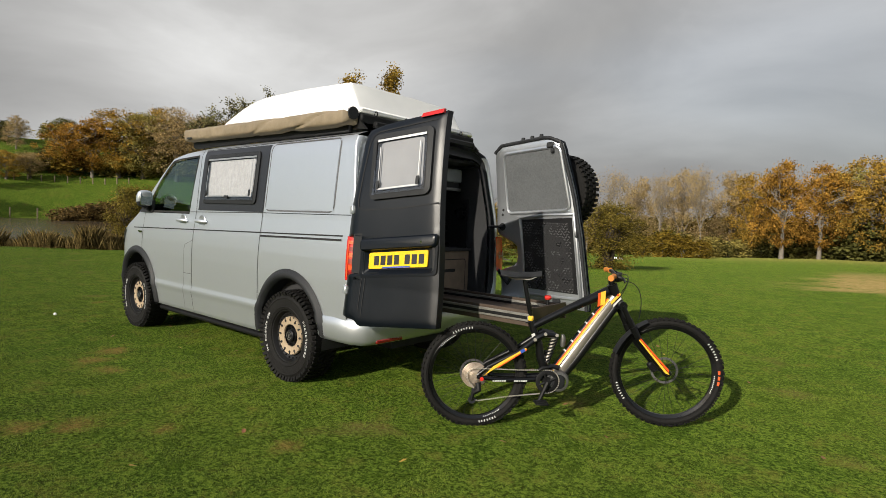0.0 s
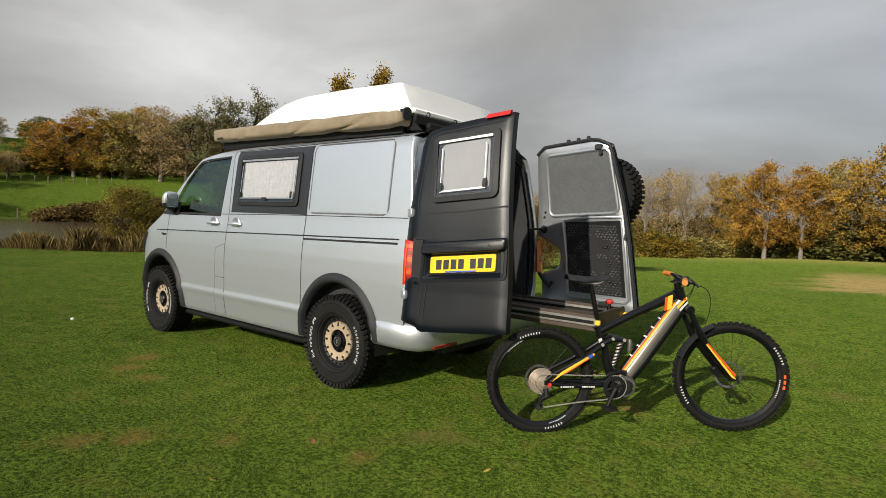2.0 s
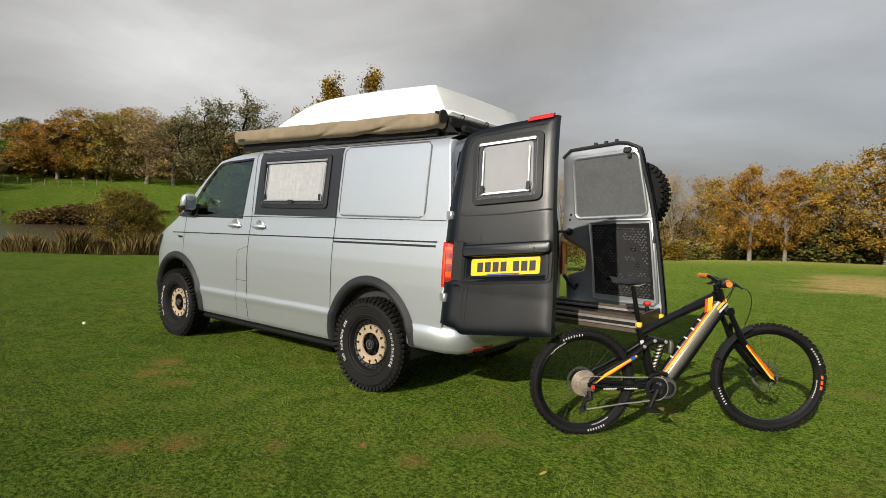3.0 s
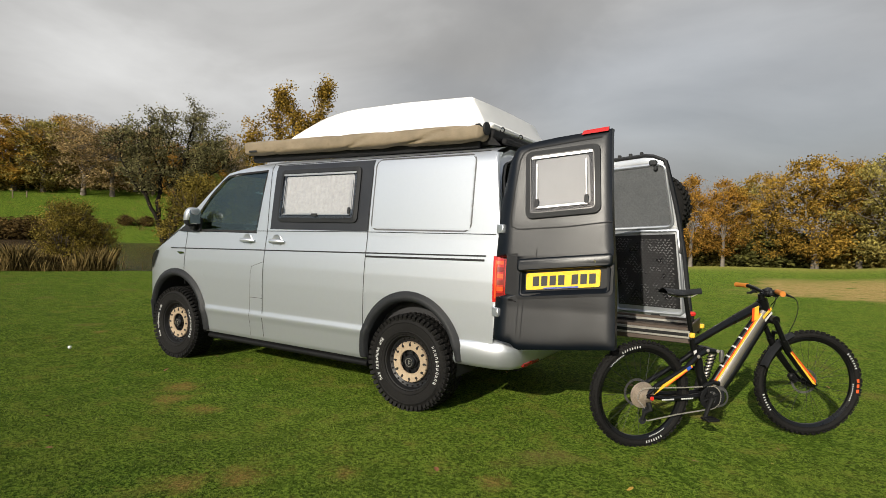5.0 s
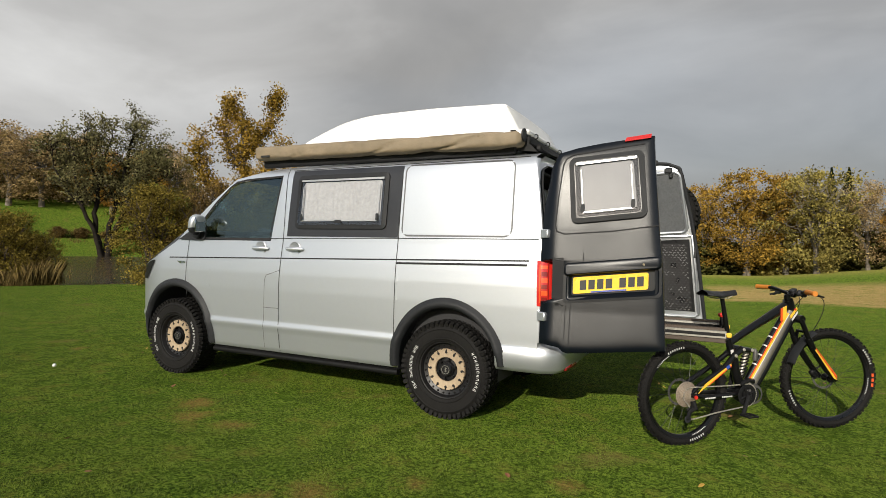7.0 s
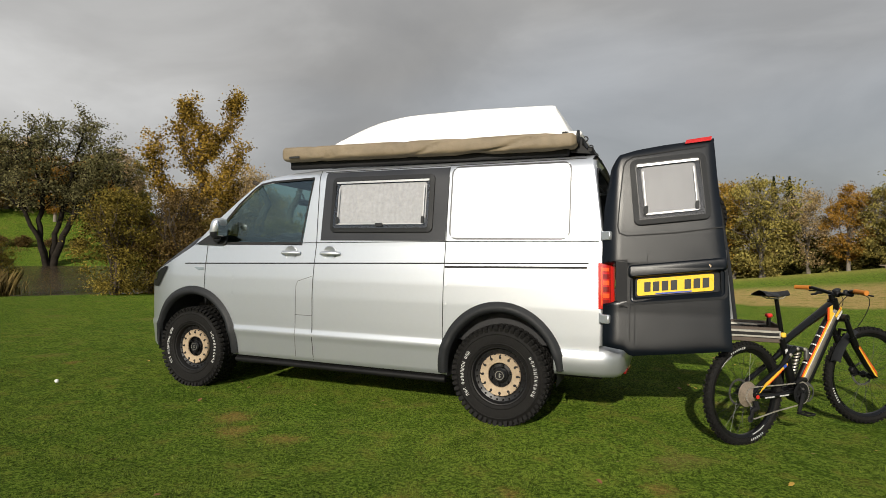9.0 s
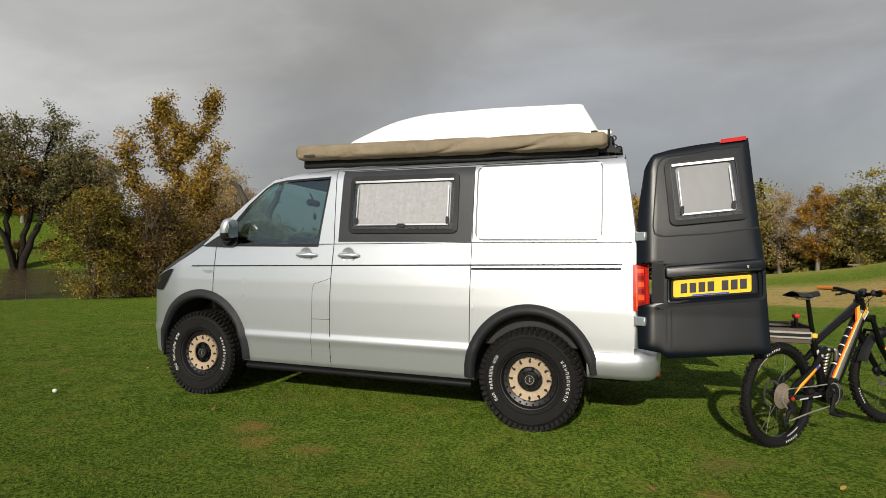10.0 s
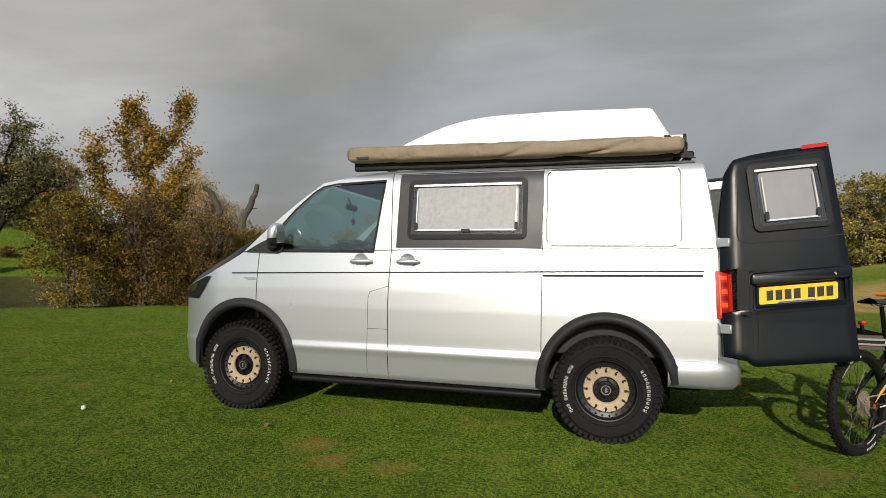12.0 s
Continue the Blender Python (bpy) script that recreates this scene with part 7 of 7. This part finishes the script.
def pollard():
    """The tall lopped tree with tufts of yellow leaves along its stems."""
    rnd = random.Random(9)
    wood, lv = Geo(), Geo()
    stems = [
        [(0, 0, -0.4), (0.3, 0, 2.2), (0.1, 0, 4.4), (0.6, 0.2, 6.5), (0.4, 0.2, 8.6), (0.9, 0.3, 10.6)],
        [(0.4, 0.2, 8.0), (1.5, 0.3, 9.6), (2.4, 0.4, 10.6), (2.9, 0.3, 12.6), (3.2, 0.3, 13.6)],
        [(0.2, 0, 4.2), (-1.4, 0.3, 5.4), (-2.6, 0.2, 6.2), (-3.3, 0.3, 8.0), (-3.0, 0.3, 9.8)],
        [(0.3, 0, 5.0), (1.8, -0.3, 6.0), (2.8, -0.4, 7.4), (3.6, -0.3, 9.2)],
        [(0.5, 0.2, 7.0), (-0.8, 0.4, 8.8), (-1.2, 0.3, 10.8), (-0.6, 0.3, 12.6)],
        [(0.6, 0.2, 9.4), (0.2, 0.1, 11.0), (-0.9, 0.0, 12.4)],
        [(0.2, 0, 2.4), (1.6, 0.4, 3.4), (2.6, 0.6, 4.8), (3.0, 0.6, 6.4)],
    ]
    tips = []
    for k, s in enumerate(stems):
        P = [Vector(p) for p in s]
        fine = []
        for a, b in zip(P, P[1:]):
            fine += [a.lerp(b, j / 4) + Vector((rnd.uniform(-0.1, 0.1), rnd.uniform(-0.1, 0.1), 0)) for j in range(4)]
        fine.append(P[-1])
        r0 = 0.42 if k == 0 else 0.20
        wood.tube(fine, [r0 * (1 - 0.75 * j / len(fine)) for j in range(len(fine))], 7)
        for p in fine[(7 if k == 0 else 2):]:
            tips += [p] * 2
            for j in range(2):
                d = Vector((rnd.uniform(-1, 1), rnd.uniform(-1, 1), rnd.uniform(-0.2, 0.9))).normalized()
                e = p + d * rnd.uniform(0.4, 1.1)
                wood.tube([p, p.lerp(e, 0.5) + Vector((0, 0, 0.08)), e], [0.045, 0.03, 0.012], 4, cap=False)
                tips += [e, p.lerp(e, 0.6)]
    for k in range(20000):
        c = rnd.choice(tips)
        leaf(lv, c + Vector((rnd.gauss(0, 1), rnd.gauss(0, 1), rnd.gauss(0, 0.8))) * 0.32, 0.20 * rnd.uniform(0.6, 1.4), rnd)
    x, y = place(45.9, 47, Vector((1.0, -3.5)))
    t = thing("pollarded_tree", (0, 0, 0), "tall lopped tree with tufts of yellow leaves", "tree", LEFT)
    for n, q, m in (("trunk", wood, DEADWOOD), ("crown", lv, LEAF_POLLARD)):
        o = new(n, mesh_of(n, q, m, 60, smooth=n == "trunk", fix=False))
        o.parent = t
    t.matrix_world = Matrix.Translation((x, y, ground_z(x, y))) @ pose(0, 0, 0, 0, 0, 43) @ Matrix.Diagonal((0.92, 0.92, 1.01, 1))


pollard()


def dead_stem(az, d, pts, r):
    g, rnd = Geo(), random.Random(int(az * 7))
    P = [Vector(p) for p in pts]
    fine = []
    for a, b in zip(P, P[1:]):
        fine += [a.lerp(b, j / 4) + Vector((rnd.uniform(-0.07, 0.07), rnd.uniform(-0.07, 0.07), 0)) for j in range(4)]
    g.tube(fine + [P[-1]], [r * (1 - 0.6 * j / len(fine)) for j in range(len(fine) + 1)], 8)
    for k in range(6):
        p = fine[rnd.randrange(5, len(fine))]
        d_ = Vector((rnd.uniform(-1, 1), rnd.uniform(-1, 1), rnd.uniform(0, 1))).normalized()
        g.tube([p, p + d_ * rnd.uniform(0.3, 0.9)], [0.05, 0.015], 5)
    x, y = place(az, d, Vector((0.3, -3.85)))
    t = part("dead_tree", g, DEADWOOD, None)
    t.matrix_world = Matrix.Translation((x, y, ground_z(x, y))) @ pose(0, 0, 0, 0, 0, az)
    tagged(t, "broken dead tree stem without bark", "tree", LEFT)


dead_stem(37.6, 46, [(0, 0, -0.3), (0.3, 0, 2.0), (1.1, 0, 3.6), (1.2, 0, 5.2), (1.9, 0, 7.0), (2.2, 0, 8.1)], 0.42)
dead_stem(40.4, 46, [(0, 0, -0.3), (0.5, 0, 2.4), (1.1, 0, 4.2), (1.7, 0, 5.6), (1.2, 0, 7.0), (0.6, 0, 7.4)], 0.40)
dead_stem(42.0, 47, [(0, 0, -0.3), (-0.2, 0, 2.4), (-0.5, 0, 4.0)], 0.5)

# shrubs on the near bank of the pond
for k, (x, y, h, kind, wide) in enumerate((
    (-13.8, 7.7, 3.3, "shrub", 0.95), (-12.8, 9.1, 3.4, "shrub_brown", 1.0), (-11.6, 10.2, 2.9, "shrub_brown", 1.1), (-10.9, 11.8, 2.7, "shrub", 1.1), (-10.0, 13.1, 2.5, "shrub", 1.2), (-13.5, 8.7, 2.6, "shrub", 0.9), (-12.4, 9.7, 2.5, "shrub", 0.8),
    (-18.0, 5.8, 3.0, "shrub", 0.95), (-19.2, 5.9, 1.9, "shrub_brown", 1.0), (-17.6, 6.5, 2.3, "shrub", 0.9), (-8.6, 15.0, 2.4, "shrub", 1.3), (-7.1, 16.7, 2.7, "shrub_brown", 1.3), (-5.2, 18.6, 2.8, "shrub", 1.4), (-24.5, 1.5, 3.0, "shrub", 0.9),
)):
    plant(kind, "bank_shrub", 0, 0, h, "leafy autumn shrub on the pond bank" if kind == "shrub" else "thin brown shrub on the pond bank", 70 * k, wide, "shrubs on the pond bank", "shrub", 0.1, xy=(x, y))

# reeds and rough grass along the water, one mass each
def reeds(name, seed, n, spots, hmin, hmax, label):
    rnd, g = random.Random(seed), Geo()
    for k in range(n):
        (x0, y0), (x1, y1), w = spots[k % len(spots)]
        t = rnd.random()
        x, y = x0 + (x1 - x0) * t + rnd.gauss(0, w), y0 + (y1 - y0) * t + rnd.gauss(0, w)
        tuft = noise.noise(Vector((x * 1.1, y * 1.1, 3)))
        if tuft < -0.05 and rnd.random() < 0.85:
            continue
        h = rnd.uniform(hmin, hmax) * min(1.0, max(0.35, 0.55 + 1.1 * tuft))
        z = ground_z(x, y)
        a, lean = rnd.uniform(0, 2 * math.pi), rnd.uniform(0.05, 0.55) * h
        b = len(g.v)
        wd = rnd.uniform(0.004, 0.008)
        px, py = math.cos(a + 1.57) * wd, math.sin(a + 1.57) * wd
        lx, ly = math.cos(a) * lean, math.sin(a) * lean
        g.v += [(x - px, y - py, z), (x + px, y + py, z), (x + lx * 0.4 + px, y + ly * 0.4 + py, z + h * 0.6), (x + lx, y + ly, z + h)]
        g.f.append([b, b + 1, b + 2, b + 3])
    tagged(part(name, g, REED, None, smooth=False, fix=False), label, "reeds", kind="stuff")


reeds("near_reeds", 5, 26000, [((-19.8, 1.9), (-18.0, 4.0), 0.35), ((-18.2, 3.6), (-16.6, 6.0), 0.4)], 0.30, 0.85, "dry brown reeds on the near bank of the pond")
reeds("far_reeds", 6, 4000, [((-54, 12), (-45, 29), 0.9), ((-45, 29), (-34, 44), 0.9)], 0.25, 0.5, "dry brown reeds on the far bank of the pond")
for k, (az, d, h) in enumerate(((72.9, 56, 1.7), (72.1, 57, 1.8), (71.2, 56, 2.0), (70.3, 57, 2.1), (69.2, 56, 2.0), (68.0, 57, 2.0), (66.6, 56, 1.8), (64.4, 57, 1.4), (61.1, 58, 1.0), (59.5, 58, 1.0), (57.5, 58, 0.9), (55.6, 58, 0.9), (47.9, 48, 2.9), (45.0, 48, 3.4), (42.1, 47, 3.2), (39.2, 46, 3.6), (36.3, 44, 3.5), (33.5, 42, 3.6))):
    plant("bush_bramble" if k < 12 else "bush_orange" if k % 3 else "bush_far", "bramble", az, d, h, "brown bramble clump on the far bank", 50 * k, 1.7, "brambles on the far bank", "shrub")
for k in range(16):
    az = 88 - 3.4 * k
    plant("bush_dark" if k % 2 else "bush_far", "hedge_shrub", az, 90 + 4 * (k % 3), 2.4, "dark hedge shrub on the hill beyond the pond", 33 * k, 1.5, "hedge on the hill", "shrub")

# fence on the slope beyond the pond
fence = thing("field_fence", (*place(72, 62), 0), "weathered wooden post fence on the slope beyond the pond", "fence")
wire = Geo()
prev = None
for k in range(20):
    x, y = place(86 - 0.93 * k, 70.5 - 0.05 * k)
    z = ground_z(x, y)
    part("post", Geo().box((x, y, z + 0.25), (0.10, 0.10, 0.85), bevel=0.015), FENCEW, fence)
    if prev:
        for h in (0.30, 0.60):
            wire.tube([(prev[0], prev[1], prev[2] + h), (x, y, z + h)], 0.008, 4)
    prev = (x, y, z)
part("wires", wire, STEELBLK, fence)
low_fence = thing("pond_fence", (*place(72, 58), 0), "short weathered posts above the pond bank", "fence")
for k in range(5):
    x, y = place(78.7 - 1.87 * k, 60)
    part("post", Geo().box((x, y, ground_z(x, y) + 0.42), (0.10, 0.10, 0.95), bevel=0.015), FENCEW, low_fence)

# a pale T-shaped pole before the dark trees, and a small upturned boat
px_, py_ = place(-17.2, 74, Vector((1.12, -3.83)))
pz = ground_z(px_, py_)
tp_ = thing("pole", (px_, py_, pz), "pale T-shaped pole before the dark trees", "pole")
part("post", Geo().tube([(px_, py_, pz - 0.2), (px_, py_, 1.0)], 0.07, 8), FENCEW, tp_)
part("cross_arm", Geo().box((px_, py_, 1.02), (1.1, 0.12, 0.14), bevel=0.02), FENCEW, tp_)
bx, by = place(22.2, 45, Vector((3.6, -2.6)))
g = Geo().grid(lambda u, v: (-0.65 + 1.3 * u, (0.30 - 0.22 * abs(2 * u - 1) ** 2.5) * math.cos(math.pi * v), 0.26 * math.sin(math.pi * v) * (1 - 0.4 * abs(2 * u - 1) ** 3)), 16, 9)
boat = part("upturned_boat", g, WHITEGRP, None, angle=60)
boat.matrix_world = pose(bx, by, ground_z(bx, by), 0, 0, 15) @ Matrix.Diagonal((0.85, 0.7, 0.7, 1))
tagged(boat, "small white upturned boat at the far edge of the meadow", "boat")

# turf blades near the van, fallen leaves and the white ball
def turf():
    rnd, g = random.Random(2), Geo()
    BARE = [(sx, sy, sr * 0.7) for sx, sy, sr in SPOTS]
    for k in range(860000):
        r = rnd.random()
        if r < 0.82:
            x, y = rnd.uniform(-5.6, 4.6), -2.8 + 6.5 * rnd.random() ** 1.7
        else:
            x, y = rnd.uniform(-10, 8), -2.8 + 13 * rnd.random() ** 1.5
        if noise.noise(Vector((x * 1.3, y * 1.3, 7))) > 0.45 and rnd.random() < 0.6:
            continue
        tuft = 0.9 * noise.noise(Vector((x * 9, y * 9, 2))) + 0.7 * noise.noise(Vector((x * 3.1, y * 3.1, 8)))
        if tuft < -0.15 and rnd.random() < 0.65:
            continue
        if any((x - sx) ** 2 + (y - sy) ** 2 < sr * sr for sx, sy, sr in BARE) and rnd.random() < 0.75:
            continue
        h = rnd.uniform(0.005, 0.013) * min(1.9, max(0.4, 0.9 + 1.5 * tuft))
        a, lean, w = rnd.uniform(0, 6.283), rnd.uniform(0.4, 1.6) * h, rnd.uniform(0.0010, 0.0024)
        z = G0 + 0.02 * noise.noise(Vector((x * 0.35, y * 0.35, 0))) - 0.028 * math.exp(-((x - 2.0) ** 2 + (y - 0.5) ** 2) / 1.6) - 0.003
        px, py = math.cos(a + 1.57) * w, math.sin(a + 1.57) * w
        b = len(g.v)
        g.v += [(x - px, y - py, z), (x + px, y + py, z), (x + math.cos(a) * lean, y + math.sin(a) * lean, z + h)]
        g.f.append([b, b + 1, b + 2])
    m = mat("grass_blades", (0.012, 0.031, 0.004), 0.65, 0, 0.35, 5.0, tint=(0.150, 0.198, 0.024), island=1.0, spec=0.10)
    tagged(part("grass", g, m, None, smooth=False, fix=False), "short green mown grass blades with dry ones among them", "grass", kind="stuff")


turf()
rnd = random.Random(12)
LEAFM = [mat("fallen_leaf_brown", (0.20, 0.10, 0.035), 0.7, 0, 0.3, 40), mat("fallen_leaf_yellow", (0.45, 0.28, 0.05), 0.7, 0, 0.3, 40), mat("fallen_leaf_red", (0.20, 0.075, 0.035), 0.7, 0, 0.3, 40)]
for k in range(46):
    x, y = (rnd.uniform(-4.5, 4.2), rnd.uniform(-2.6, 4.0)) if k > 3 else ((2.05, 1.1), (2.52, 0.40), (2.75, 2.4), (0.95, -0.5))[k]
    g = Geo()
    s = rnd.uniform(0.014, 0.026)
    out = [(s * (1.0 + 0.25 * math.sin(5 * t)) * math.cos(t), s * 0.7 * math.sin(t)) for t in [q * 2 * math.pi / 14 for q in range(14)]]
    g.v = [(u, v, 0.006 * math.sin(60 * u) + 0.25 * v * v / s) for u, v in out] + [(0, 0, -0.001)]
    g.f = [[14, q, (q + 1) % 14] for q in range(14)]
    lf = part("fallen_leaf", g, LEAFM[k % 3])
    lf.matrix_world = pose(x, y, G0 + 0.028, rnd.uniform(-12, 12), rnd.uniform(-12, 12), rnd.uniform(0, 360))
    tagged(lf, "dry fallen leaf lying on the grass", "leaf", "fallen leaves")
g = Geo()
g.grid(lambda u, v: (0.019 * math.sin(math.pi * v) * math.cos(6.283 * u), 0.019 * math.sin(math.pi * v) * math.sin(6.283 * u), 0.018 * math.cos(math.pi * v)), 16, 9, wrap_u=True)
ball = part("white_ball", g, WHITEGRP)
ball.matrix_world = pose(-4.12, -0.50, G0 + 0.035)
tagged(ball, "small white ball lying in the grass", "ball")
